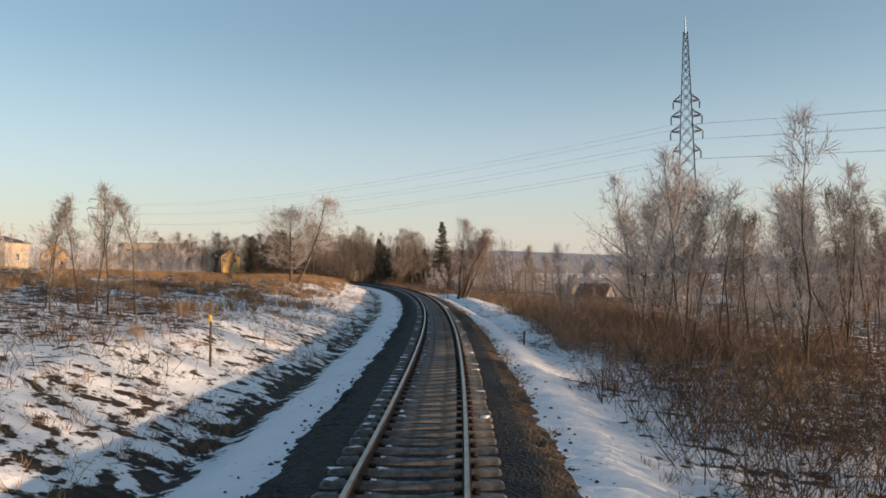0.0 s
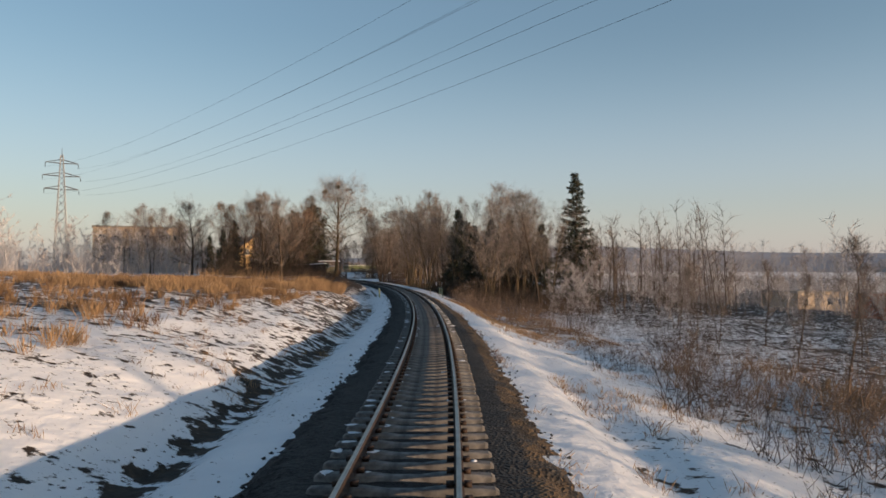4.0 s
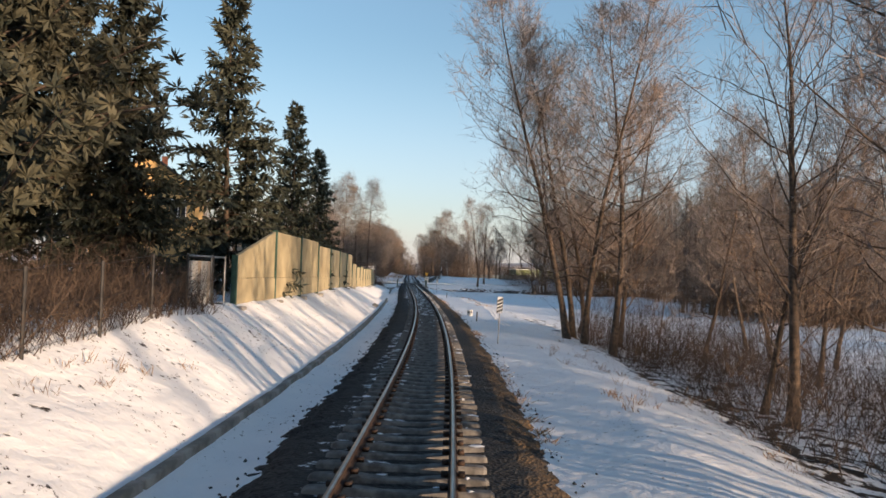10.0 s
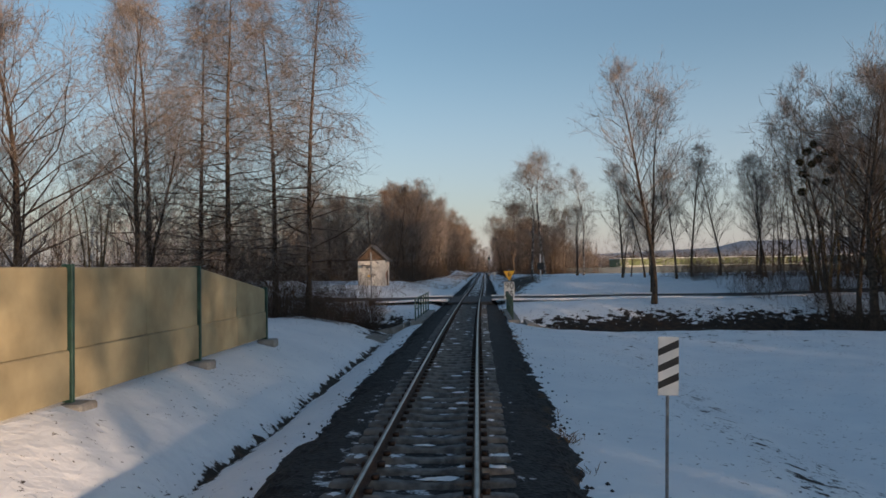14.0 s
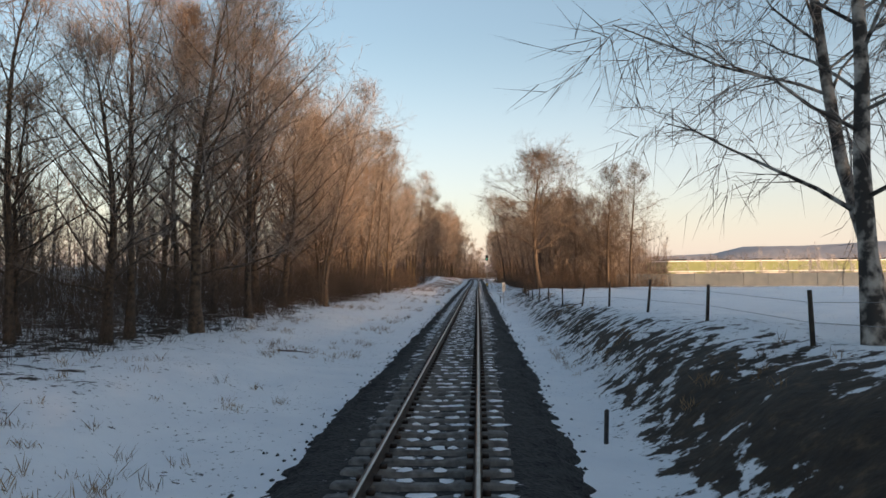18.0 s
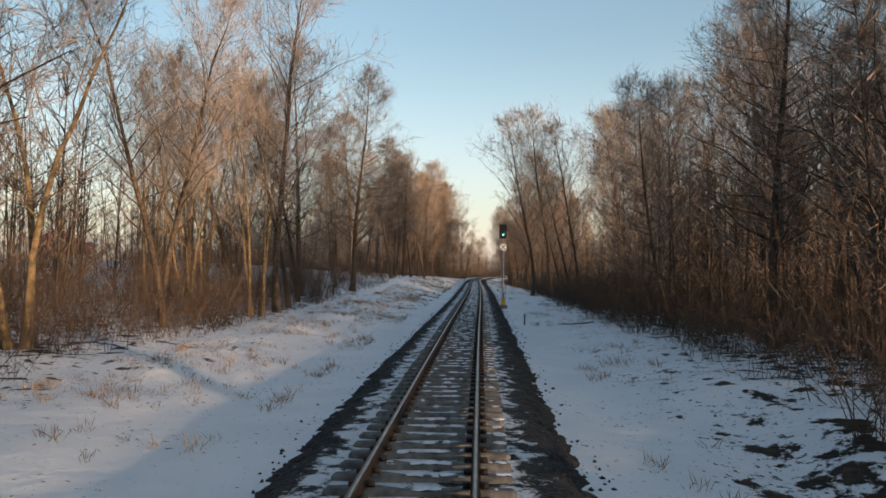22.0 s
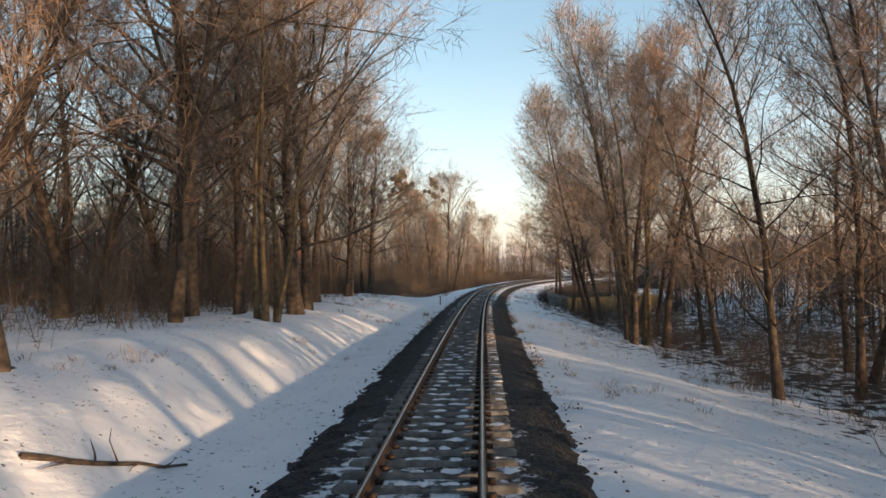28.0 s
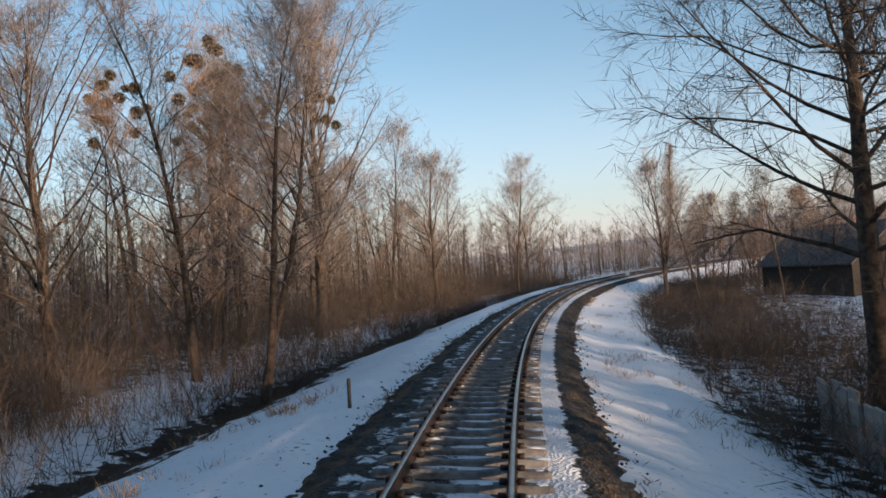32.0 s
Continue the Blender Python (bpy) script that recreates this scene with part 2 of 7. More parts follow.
def ballast_mat():
    """Dark crushed stone with snow in the gaps where 'snow' is high, and brown weeds on the shoulder."""
    m = bpy.data.materials.new("ballast")
    m.use_nodes = True
    t = m.node_tree
    n, l = t.nodes, t.links
    bs = n["Principled BSDF"]
    bs.inputs["Roughness"].default_value = 0.9
    co = n.new("ShaderNodeTexCoord")
    vo = n.new("ShaderNodeTexVoronoi")
    vo.inputs["Scale"].default_value = 16
    l.new(co.outputs["Object"], vo.inputs["Vector"])
    r = n.new("ShaderNodeValToRGB")
    r.color_ramp.elements[0].color, r.color_ramp.elements[1].color = (0.006, 0.006, 0.007, 1), (0.042, 0.040, 0.038, 1)
    sp = n.new("ShaderNodeSeparateColor")
    l.new(vo.outputs["Color"], sp.inputs[0])
    l.new(sp.outputs[0], r.inputs[0])
    at_s = n.new("ShaderNodeAttribute")
    at_s.attribute_name = "snow"
    no = n.new("ShaderNodeTexNoise")
    no.inputs["Scale"].default_value, no.inputs["Detail"].default_value, no.inputs["Roughness"].default_value = 2.6, 8, 0.7
    l.new(co.outputs["Object"], no.inputs["Vector"])
    ad = n.new("ShaderNodeMath")
    ad.operation = "ADD"
    l.new(at_s.outputs["Fac"], ad.inputs[0])
    l.new(no.outputs["Fac"], ad.inputs[1])
    mp = n.new("ShaderNodeMapRange")
    mp.inputs["From Min"].default_value, mp.inputs["From Max"].default_value = 0.98, 1.06
    l.new(ad.outputs[0], mp.inputs["Value"])
    at_w = n.new("ShaderNodeAttribute")
    at_w.attribute_name = "weed"
    n3 = n.new("ShaderNodeTexNoise")
    n3.inputs["Scale"].default_value, n3.inputs["Detail"].default_value = 1.6, 8
    l.new(co.outputs["Object"], n3.inputs["Vector"])
    mw = n.new("ShaderNodeMath")
    mw.operation = "MULTIPLY"
    l.new(at_w.outputs["Fac"], mw.inputs[0])
    l.new(n3.outputs["Fac"], mw.inputs[1])
    w = n.new("ShaderNodeMapRange")
    w.inputs["From Min"].default_value, w.inputs["From Max"].default_value = 0.38, 0.55
    l.new(mw.outputs[0], w.inputs["Value"])
    m1, m2 = n.new("ShaderNodeMix"), n.new("ShaderNodeMix")
    m1.data_type = m2.data_type = "RGBA"
    l.new(w.outputs[0], m1.inputs["Factor"])
    l.new(r.outputs[0], m1.inputs["A"])
    m1.inputs["B"].default_value = (0.10, 0.066, 0.035, 1)
    l.new(mp.outputs[0], m2.inputs["Factor"])
    l.new(m1.outputs["Result"], m2.inputs["A"])
    m2.inputs["B"].default_value = (0.80, 0.82, 0.85, 1)
    l.new(m2.outputs["Result"], bs.inputs["Base Color"])
    bp = n.new("ShaderNodeBump")
    bp.inputs["Strength"].default_value, bp.inputs["Distance"].default_value = 0.9, 0.05
    l.new(vo.outputs["Distance"], bp.inputs["Height"])
    l.new(bp.outputs[0], bs.inputs["Normal"])
    return m


M_GROUND = ground_mat()
M_BALLAST = ballast_mat()
M_SLEEPER = mat("sleeper_concrete", (0.105, 0.1, 0.095), (0.25, 0.238, 0.222), 6, 0.9, 0.3, vary=0.15)
M_RUST = mat("rusty_rail_side", (0.022, 0.014, 0.011), (0.060, 0.036, 0.025), 8, 0.75, 0.2, metal=0.3)
M_STEEL = mat("polished_rail_top", (0.22, 0.21, 0.20), (0.36, 0.35, 0.34), 3, 0.34, 0.02, metal=1.0)
M_IRON = mat("black_iron", (0.012, 0.012, 0.013), (0.04, 0.037, 0.035), 8, 0.6, 0.2)
# pale blue-grey base colour stands in for the haze over the far hills
M_HILLS = mat("haze_tinted_hills", (0.30, 0.31, 0.34), (0.39, 0.39, 0.42), 0.01, 1.0, 0.0)
M_SNOW = mat("snow", (0.80, 0.82, 0.85), (0.90, 0.905, 0.92), 3, 0.7, 0.3)
M_BARK = mat("dark_bark", (0.030, 0.022, 0.016), (0.115, 0.080, 0.054), 7, 0.9, 0.6, vary=0.25)
M_BARK_PALE = mat("olive_bark", (0.06, 0.045, 0.025), (0.19, 0.135, 0.07), 5, 0.9, 0.5, vary=0.2)
M_BIRCH = mat("birch_bark", (0.035, 0.03, 0.026), (0.42, 0.38, 0.33), 3.0, 0.8, 0.3, contrast=(0.44, 0.6))
M_TWIG = mat("frosted_twigs", (0.12, 0.095, 0.08), (0.29, 0.245, 0.215), 1.5, 0.9, 0.0, vary=0.25)
# hoar frost on the nearer trees; on the far woods this paleness imitates haze
M_FROST_HAZE = mat("frost_and_haze_pale_twigs", (0.32, 0.29, 0.285), (0.52, 0.49, 0.48), 0.2, 0.9, 0.0)
M_TWIG_RED = mat("russet_twigs", (0.13, 0.084, 0.058), (0.28, 0.195, 0.135), 1.5, 0.9, 0.0, vary=0.25)
M_NEEDLE = mat("spruce_needles", (0.014, 0.022, 0.013), (0.072, 0.076, 0.048), 1.6, 0.8, 0.0, vary=0.2)
M_PINE = mat("pine_needles", (0.018, 0.025, 0.015), (0.11, 0.102, 0.062), 1.2, 0.8, 0.0, vary=0.2)
M_MISTLE = mat("mistletoe", (0.03, 0.028, 0.012), (0.09, 0.07, 0.03), 4, 0.8, 0.0)
M_GRASS = mat("dry_grass", (0.13, 0.075, 0.038), (0.37, 0.245, 0.13), 0.35, 0.9, 0.0)
M_BRUSH = mat("brushwood", (0.028, 0.020, 0.015), (0.12, 0.082, 0.057), 0.4, 0.9, 0.0)
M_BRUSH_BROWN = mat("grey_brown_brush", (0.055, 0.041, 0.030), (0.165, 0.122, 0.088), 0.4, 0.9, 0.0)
M_WALL = mat("noise_wall_panel", (0.27, 0.225, 0.13), (0.44, 0.37, 0.22), 0.9, 0.85, 0.25, vary=0.06)
M_GREEN = mat("green_painted_steel", (0.02, 0.055, 0.042), (0.04, 0.095, 0.07), 5, 0.55, 0.1)
M_YELLOWGREEN = mat("faded_yellow_paint", (0.30, 0.31, 0.14), (0.45, 0.45, 0.24), 5, 0.6, 0.1)
M_CONCRETE = mat("weathered_concrete", (0.16, 0.15, 0.135), (0.36, 0.34, 0.31), 2.5, 0.9, 0.4)
M_PLASTER = mat("white_plaster", (0.45, 0.42, 0.37), (0.70, 0.67, 0.61), 1.5, 0.9, 0.15)
M_WOOD = mat("old_brown_wood", (0.05, 0.033, 0.02), (0.16, 0.10, 0.06), 5, 0.85, 0.3)
M_ASPHALT = mat("asphalt", (0.03, 0.03, 0.032), (0.075, 0.075, 0.078), 4, 0.85, 0.3)
M_SLATE = mat("dark_roofing", (0.05, 0.045, 0.042), (0.12, 0.105, 0.095), 3, 0.8, 0.2)
M_TILE = mat("red_roof_tiles", (0.22, 0.075, 0.04), (0.40, 0.16, 0.09), 2, 0.8, 0.2)
M_WHITE = mat("white_enamel", (0.68, 0.68, 0.66), (0.80, 0.80, 0.78), 3, 0.5, 0.05)
M_BLACK = mat("black_paint", (0.012, 0.012, 0.013), (0.03, 0.03, 0.03), 4, 0.5, 0.05)
M_YELLOW = mat("yellow_enamel", (0.72, 0.38, 0.02), (0.82, 0.48, 0.04), 3, 0.5, 0.05)
M_GALV = mat("galvanised_steel", (0.16, 0.165, 0.17), (0.32, 0.33, 0.34), 6, 0.5, 0.1, metal=0.6)
M_LIME = mat("lime_green_cladding", (0.15, 0.18, 0.065), (0.20, 0.23, 0.09), 0.5, 0.6, 0.05)
M_TEAL = mat("dark_teal_cladding", (0.05, 0.085, 0.085), (0.08, 0.12, 0.12), 0.5, 0.6, 0.05)
M_OCHRE = mat("ochre_render", (0.42, 0.27, 0.10), (0.58, 0.39, 0.17), 0.8, 0.85, 0.1)
M_BEIGE = mat("beige_render", (0.38, 0.30, 0.22), (0.52, 0.43, 0.33), 0.6, 0.85, 0.1)
M_GLASS = mat("window_glass", (0.02, 0.025, 0.03), (0.04, 0.05, 0.06), 1, 0.08, 0.0)
M_GREYWALL = mat("grey_rendered_wall", (0.085, 0.105, 0.12), (0.12, 0.14, 0.155), 0.4, 0.85, 0.05)
M_DARKWOOD = mat("creosoted_wood", (0.018, 0.014, 0.011), (0.05, 0.037, 0.026), 6, 0.8, 0.3)


# ---- building helpers ----
def mesh_ob(name, verts, faces, material, parent=None, label=""):
    me = bpy.data.meshes.new(name)
    if isinstance(verts, np.ndarray) and isinstance(faces, np.ndarray) and len(faces):
        k = faces.shape[1]
        me.vertices.add(len(verts))
        me.vertices.foreach_set("co", verts.astype(np.float32).ravel())
        me.loops.add(faces.size)
        me.loops.foreach_set("vertex_index", faces.astype(np.int32).ravel())
        me.polygons.add(len(faces))
        me.polygons.foreach_set("loop_start", np.arange(0, faces.size, k, dtype=np.int32))
        me.update(calc_edges=True)
    else:
        me.from_pydata([tuple(v) for v in verts], [], [tuple(f) for f in faces])
    for m in (material if isinstance(material, (list, tuple)) else [material]):
        me.materials.append(m)
    ob = new(name, me)
    if parent is not None:
        ob.parent = parent
    if label:
        tagged(ob, label)
    return ob


def part(name, bm, material, parent=None, label=""):
    me = bpy.data.meshes.new(name)
    bm.to_mesh(me)
    bm.free()
    me.materials.append(material)
    ob = new(name, me)
    if parent is not None:
        ob.parent = parent
    if label:
        tagged(ob, label)
    return ob


def thing(name, label, category, m=None, group="", kind=""):
    ob = new(name)
    if m is not None:
        ob.matrix_basis = m
    return tagged(ob, label, category, group, kind)


def boxm(bm, x0, x1, y0, y1, z0, z1, bevel=0.0):
    r = bmesh.ops.create_cube(bm, size=1.0)
    vs = r["verts"]
    for v in vs:
        v.co = Vector((x0 + (v.co.x + 0.5) * (x1 - x0), y0 + (v.co.y + 0.5) * (y1 - y0), z0 + (v.co.z + 0.5) * (z1 - z0)))
    if bevel:
        es = list({e for v in vs for e in v.link_edges})
        bmesh.ops.bevel(bm, geom=es, offset=bevel, segments=1, affect="EDGES")
    return bm


def box(name, x0, x1, y0, y1, z0, z1, material, parent=None, label="", bevel=0.01):
    return part(name, boxm(bmesh.new(), x0, x1, y0, y1, z0, z1, bevel), material, parent, label)


def rodm(bm, a, b, r, n=8, r2=None):
    a, b = Vector(a), Vector(b)
    d = b - a
    q = d.to_track_quat("Z", "Y").to_matrix().to_4x4()
    bmesh.ops.create_cone(bm, cap_ends=True, segments=n, radius1=r, radius2=r if r2 is None else r2, depth=d.length, matrix=Matrix.Translation((a + b) / 2) @ q)
    return bm


def rod(name, a, b, r, material, parent=None, label="", n=8, r2=None):
    return part(name, rodm(bmesh.new(), a, b, r, n, r2), material, parent, label)


def prism(name, outline, y0, y1, material, parent=None, label=""):
    """An outline in the x-z plane carried from y0 to y1."""
    k = len(outline)
    v = [(x, y0, z) for x, z in outline] + [(x, y1, z) for x, z in outline]
    f = [tuple(range(k)), tuple(range(2 * k - 1, k - 1, -1))] + [(i, i + k, (i + 1) % k + k, (i + 1) % k) for i in range(k)]
    ob = mesh_ob(name, v, f, material, parent, label)
    bm = bmesh.new()
    bm.from_mesh(ob.data)
    bmesh.ops.recalc_face_normals(bm, faces=bm.faces)
    bm.to_mesh(ob.data)
    bm.free()
    return ob


# ---- ground ----
SECTIONS = []


def section(s, left, right):
    """A cut across the line at station s: (offset, height, bareness), from the track outwards."""
    rows = [(-o, z, b) for o, z, b in reversed(left)] + [(-2.0, -0.5, 0.0), (2.0, -0.5, 0.0)] + [(o, z, b) for o, z, b in right]
    SECTIONS.append((s, np.array(rows)))


VALLEY = [(60, -4.0, 0.62), (150, -9.0, 0.6), (500, -12.0, 0.6)]
section(-300, [(3.4, -0.55, 0), (4.1, -0.95, 0.6), (4.8, -0.5, 0.5), (9, 1.0, 0.45), (15, 1.5, 0.55), (40, 2.4, 0.6), (100, 4.5, 0.62), (500, 7, 0.6)],
        [(3.2, -0.5, 0.05), (4.3, -0.9, 0.35), (7, -1.1, 0.35), (10, -1.2, 0.5), (22, -1.5, 0.6)] + VALLEY)
section(30, [(3.4, -0.55, 0), (4.3, -1.0, 0.62), (5.4, -0.6, 0.4), (9, 0.6, 0.36), (15, 1.3, 0.46), (40, 2.2, 0.5), (100, 4.5, 0.55), (500, 7, 0.6)],
        [(3.2, -0.5, 0.05), (4.3, -0.9, 0.35), (7, -1.1, 0.33), (10, -1.2, 0.42), (22, -1.5, 0.55)] + VALLEY)
section(60, [(3.6, -0.6, 0), (4.9, -1.15, 0.6), (6.2, -0.7, 0.22), (8, -0.35, 0.32), (10, 0.1, 0.36), (13, 0.7, 0.28), (17, 1.3, 0.5), (40, 2.2, 0.5), (100, 4.6, 0.55), (500, 8, 0.6)],
        [(3.3, -0.55, 0.02), (4.0, -1.05, 0.35), (5.2, -0.75, 0.15), (8, -1.1, 0.28), (12, -1.5, 0.42), (25, -2.0, 0.55)] + VALLEY)
section(88, [(3.6, -0.6, 0), (5.0, -1.2, 0.6), (6.2, -0.75, 0.2), (8, -0.3, 0.3), (10, 0.2, 0.34), (13, 1.1, 0.3), (16, 1.6, 0.55), (40, 2.4, 0.55), (100, 4.7, 0.55), (500, 8, 0.6)],
        [(3.2, -0.55, 0.02), (3.9, -1.05, 0.3), (4.7, -0.3, 0.12), (6, -0.35, 0.3), (9, -1.3, 0.3), (13, -1.8, 0.45), (25, -2.2, 0.55)] + VALLEY)
section(110, [(3.5, -0.6, 0), (4.6, -1.1, 0.6), (5.8, -0.6, 0.3), (8, 0.1, 0.3), (10, 0.7, 0.34), (14, 1.5, 0.45), (40, 2.4, 0.58), (100, 4.7, 0.55), (500, 8, 0.6)],
        [(3.4, -0.6, 0.04), (4.2, -1.0, 0.3), (5.5, -0.85, 0.2), (8, -1.5, 0.3), (13, -1.9, 0.4), (25, -2.4, 0.55)] + VALLEY)
section(140, [(3.3, -0.6, 0), (4.2, -1.0, 0.5), (5.2, -0.5, 0.48), (7, 0.2, 0.46), (10, 0.9, 0.4), (15, 1.4, 0.5), (40, 2.3, 0.5), (100, 4.2, 0.5), (500, 8, 0.6)],
        [(3.6, -0.6, 0.05), (5, -1.1, 0.2), (8, -1.9, 0.28), (14, -2.3, 0.36), (25, -2.8, 0.5)] + VALLEY)
section(160, [(3.3, -0.62, 0), (4.2, -1.05, 0.5), (5.5, -0.5, 0.5), (7.5, 0.45, 0.5), (10, 0.85, 0.4), (15, 1.3, 0.45), (40, 2.2, 0.42), (100, 4, 0.5), (500, 8, 0.6)],
        [(3.6, -0.6, 0.03), (5, -1.1, 0.15), (6.5, -2.0, 0.4), (8, -1.8, 0.12), (14, -2.4, 0.3), (25, -3.2, 0.45)] + VALLEY)
section(178, [(3.3, -0.62, 0), (4.4, -1.0, 0.4), (5.6, -0.75, 0.22), (7.2, -0.4, 0.3), (10, 0.2, 0.55), (15, 0.9, 0.58), (40, 1.9, 0.42), (100, 3.8, 0.45), (500, 8, 0.6)],
        [(3.9, -0.6, 0.03), (5, -1.0, 0.15), (8, -2.2, 0.3), (14, -2.8, 0.35), (25, -3.3, 0.45)] + VALLEY)
section(193, [(3.3, -0.62, 0), (4.4, -1.05, 0.45), (6, -0.6, 0.42), (8, -0.1, 0.6), (15, 0.7, 0.58), (40, 1.8, 0.4), (100, 3.6, 0.45), (500, 8, 0.6)],
        [(4.1, -0.58, 0.03), (5.5, -0.95, 0.2), (8, -2.0, 0.4), (14, -2.6, 0.42), (25, -3.0, 0.48)] + VALLEY)
section(203, [(3.4, -0.62, 0), (4.0, -0.75, 0.3), (5.2, -0.2, 0.62), (7.5, 0.5, 0.75), (11, 0.8, 0.7), (20, 1.1, 0.5), (40, 1.7, 0.42), (100, 3.5, 0.45), (500, 8, 0.6)],
        [(4.2, -0.55, 0.02), (6, -0.9, 0.18), (8, -1.7, 0.45), (14, -2.2, 0.42), (25, -2.4, 0.48)] + VALLEY)
section(213, [(3.4, -0.6, 0), (3.8, -0.45, 0.2), (5.2, 0.35, 0.66), (7.5, 1.2, 0.8), (11, 1.3, 0.75), (20, 1.5, 0.45), (40, 1.7, 0.42), (100, 3.3, 0.5), (500, 8, 0.6)],
        [(4.3, -0.53, 0.02), (6, -0.85, 0.15), (8, -1.7, 0.48), (14, -2.1, 0.42), (25, -2.3, 0.48)] + VALLEY)
section(221, [(3.4, -0.6, 0), (3.8, -0.45, 0.3), (5.2, 0.1, 0.66), (7.2, 1.3, 0.78), (11, 1.4, 0.58), (20, 1.5, 0.4), (40, 1.7, 0.45), (100, 3.2, 0.5), (500, 8, 0.6)],
        [(4.4, -0.52, 0.02), (6, -0.85, 0.15), (8, -1.75, 0.5), (14, -2.1, 0.42), (25, -2.3, 0.48)] + VALLEY)
section(232, [(3.4, -0.6, 0), (3.8, -0.4, 0.02), (5.2, 0.0, 0.38), (6.6, 0.5, 0.42), (9, 0.7, 0.3), (20, 1.1, 0.35), (40, 1.5, 0.45), (100, 3, 0.5), (500, 8, 0.6)],
        [(4.6, -0.5, 0.0), (6, -0.8, 0.1), (8, -1.7, 0.5), (14, -2.0, 0.4), (25, -2.2, 0.45)] + VALLEY)
section(262, [(3.4, -0.6, 0), (3.8, -0.35, 0.0), (5.4, 0.6, 0.25), (6.9, 1.4, 0.22), (9, 1.5, 0.3), (20, 1.5, 0.4), (40, 1.7, 0.45), (100, 3, 0.5), (500, 8, 0.6)],
        [(4.8, -0.5, 0.0), (6.5, -0.8, 0.2), (9, -1.5, 0.5), (14, -1.9, 0.4), (25, -2.0, 0.45)] + VALLEY)
section(300, [(3.4, -0.6, 0), (3.8, -0.4, 0.0), (5.4, 0.5, 0.02), (6.7, 1.2, 0.06), (9, 1.3, 0.3), (20, 1.4, 0.4), (40, 1.5, 0.45), (100, 2.5, 0.5), (500, 6, 0.6)],
        [(4.0, -0.6, 0.0), (7, -0.7, 0.1), (8.6, -0.8, 0.4), (10, -1.2, 0.35), (14, -1.6, 0.12), (25, -1.7, 0.1), (60, -2, 0.4), (150, -4, 0.5), (500, -6, 0.6)])
section(319, [(3.4, -0.62, 0), (3.9, -0.45, 0.0), (5.4, 0.3, 0.02), (6.6, 0.9, 0.05), (9, 1.1, 0.3), (20, 1.2, 0.4), (40, 1.3, 0.45), (100, 2.2, 0.5), (500, 6, 0.6)],
        [(4.0, -0.6, 0.0), (6.2, -0.65, 0.1), (7.2, -0.75, 0.4), (8.6, -1.2, 0.2), (14, -1.5, 0.06), (25, -1.6, 0.05), (50, -1.6, 0.1), (150, -3, 0.5), (500, -5, 0.6)])
section(325, [(3.2, -0.66, 0.05), (3.6, -0.86, 0.6), (4.0, -0.75, 0.2), (4.4, -0.55, 0.0), (5.4, 0.15, 0.0), (6.6, 0.85, 0.05), (9, 1.0, 0.3), (20, 1.1, 0.4), (40, 1.3, 0.45), (100, 2.2, 0.5), (500, 6, 0.6)],
        [(4.0, -0.6, 0.0), (6.0, -0.62, 0.1), (7.0, -0.75, 0.46), (8.6, -1.2, 0.1), (14, -1.5, 0.02), (25, -1.5, 0.0), (50, -1.5, 0.05), (150, -3, 0.5), (500, -5, 0.6)])
section(331, [(3.4, -0.64, 0.0), (4.2, -0.62, 0.0), (5.4, 0.0, 0.0), (6.6, 0.6, 0.05), (9, 0.8, 0.3), (20, 1.0, 0.4), (40, 1.2, 0.45), (100, 2, 0.5), (500, 6, 0.6)],
        [(4.0, -0.6, 0.0), (5.8, -0.62, 0.1), (6.8, -0.75, 0.46), (8.4, -1.2, 0.1), (14, -1.5, 0.0), (25, -1.5, 0.0), (50, -1.5, 0.05), (150, -3, 0.5), (500, -5, 0.6)])
section(350, [(3.2, -0.66, 0.0), (3.6, -0.9, 0.32), (4.0, -0.75, 0.1), (4.4, -0.58, 0.0), (5.4, -0.1, 0.0), (6.6, 0.4, 0.04), (9, 0.6, 0.3), (20, 0.9, 0.4), (40, 1.2, 0.45), (100, 2, 0.5), (500, 6, 0.6)],
        [(4.0, -0.6, 0.0), (5.4, -0.65, 0.08), (6.4, -0.85, 0.46), (8, -1.3, 0.08), (25, -1.5, 0.0), (50, -1.5, 0.05), (70, -1.4, 0.4), (150, -2, 0.5), (500, -4, 0.6)])
section(358, [(3.3, -0.66, 0.0), (3.6, -0.85, 0.1), (4.0, -1.05, 0.6), (4.4, -0.7, 0.05), (4.8, -0.5, 0.0), (6, 0.0, 0.0), (8, 0.5, 0.1), (12, 0.6, 0.3), (20, 0.8, 0.4), (40, 1.0, 0.45), (100, 1.8, 0.5), (500, 6, 0.6)],
        [(4.0, -0.6, 0.0), (5.2, -0.7, 0.08), (6.2, -0.9, 0.42), (8, -1.3, 0.05), (25, -1.5, 0.0), (50, -1.5, 0.05), (70, -1.4, 0.4), (150, -2, 0.5), (500, -4, 0.6)])
section(376, [(3.2, -0.66, 0.0), (3.6, -0.9, 0.2), (4.0, -1.1, 0.62), (4.4, -0.75, 0.1), (4.8, -0.55, 0.0), (6, -0.1, 0.05), (8, 0.4, 0.1), (12, 0.5, 0.3), (20, 0.6, 0.4), (40, 0.8, 0.45), (100, 1.5, 0.5), (500, 6, 0.6)],
        [(3.6, -0.6, 0.0), (6, -0.8, 0.1), (7, -1.0, 0.3), (9, -1.3, 0.15), (25, -1.5, 0.1), (50, -1.4, 0.1), (70, -1.2, 0.3), (150, -1.6, 0.5), (500, -4, 0.6)])
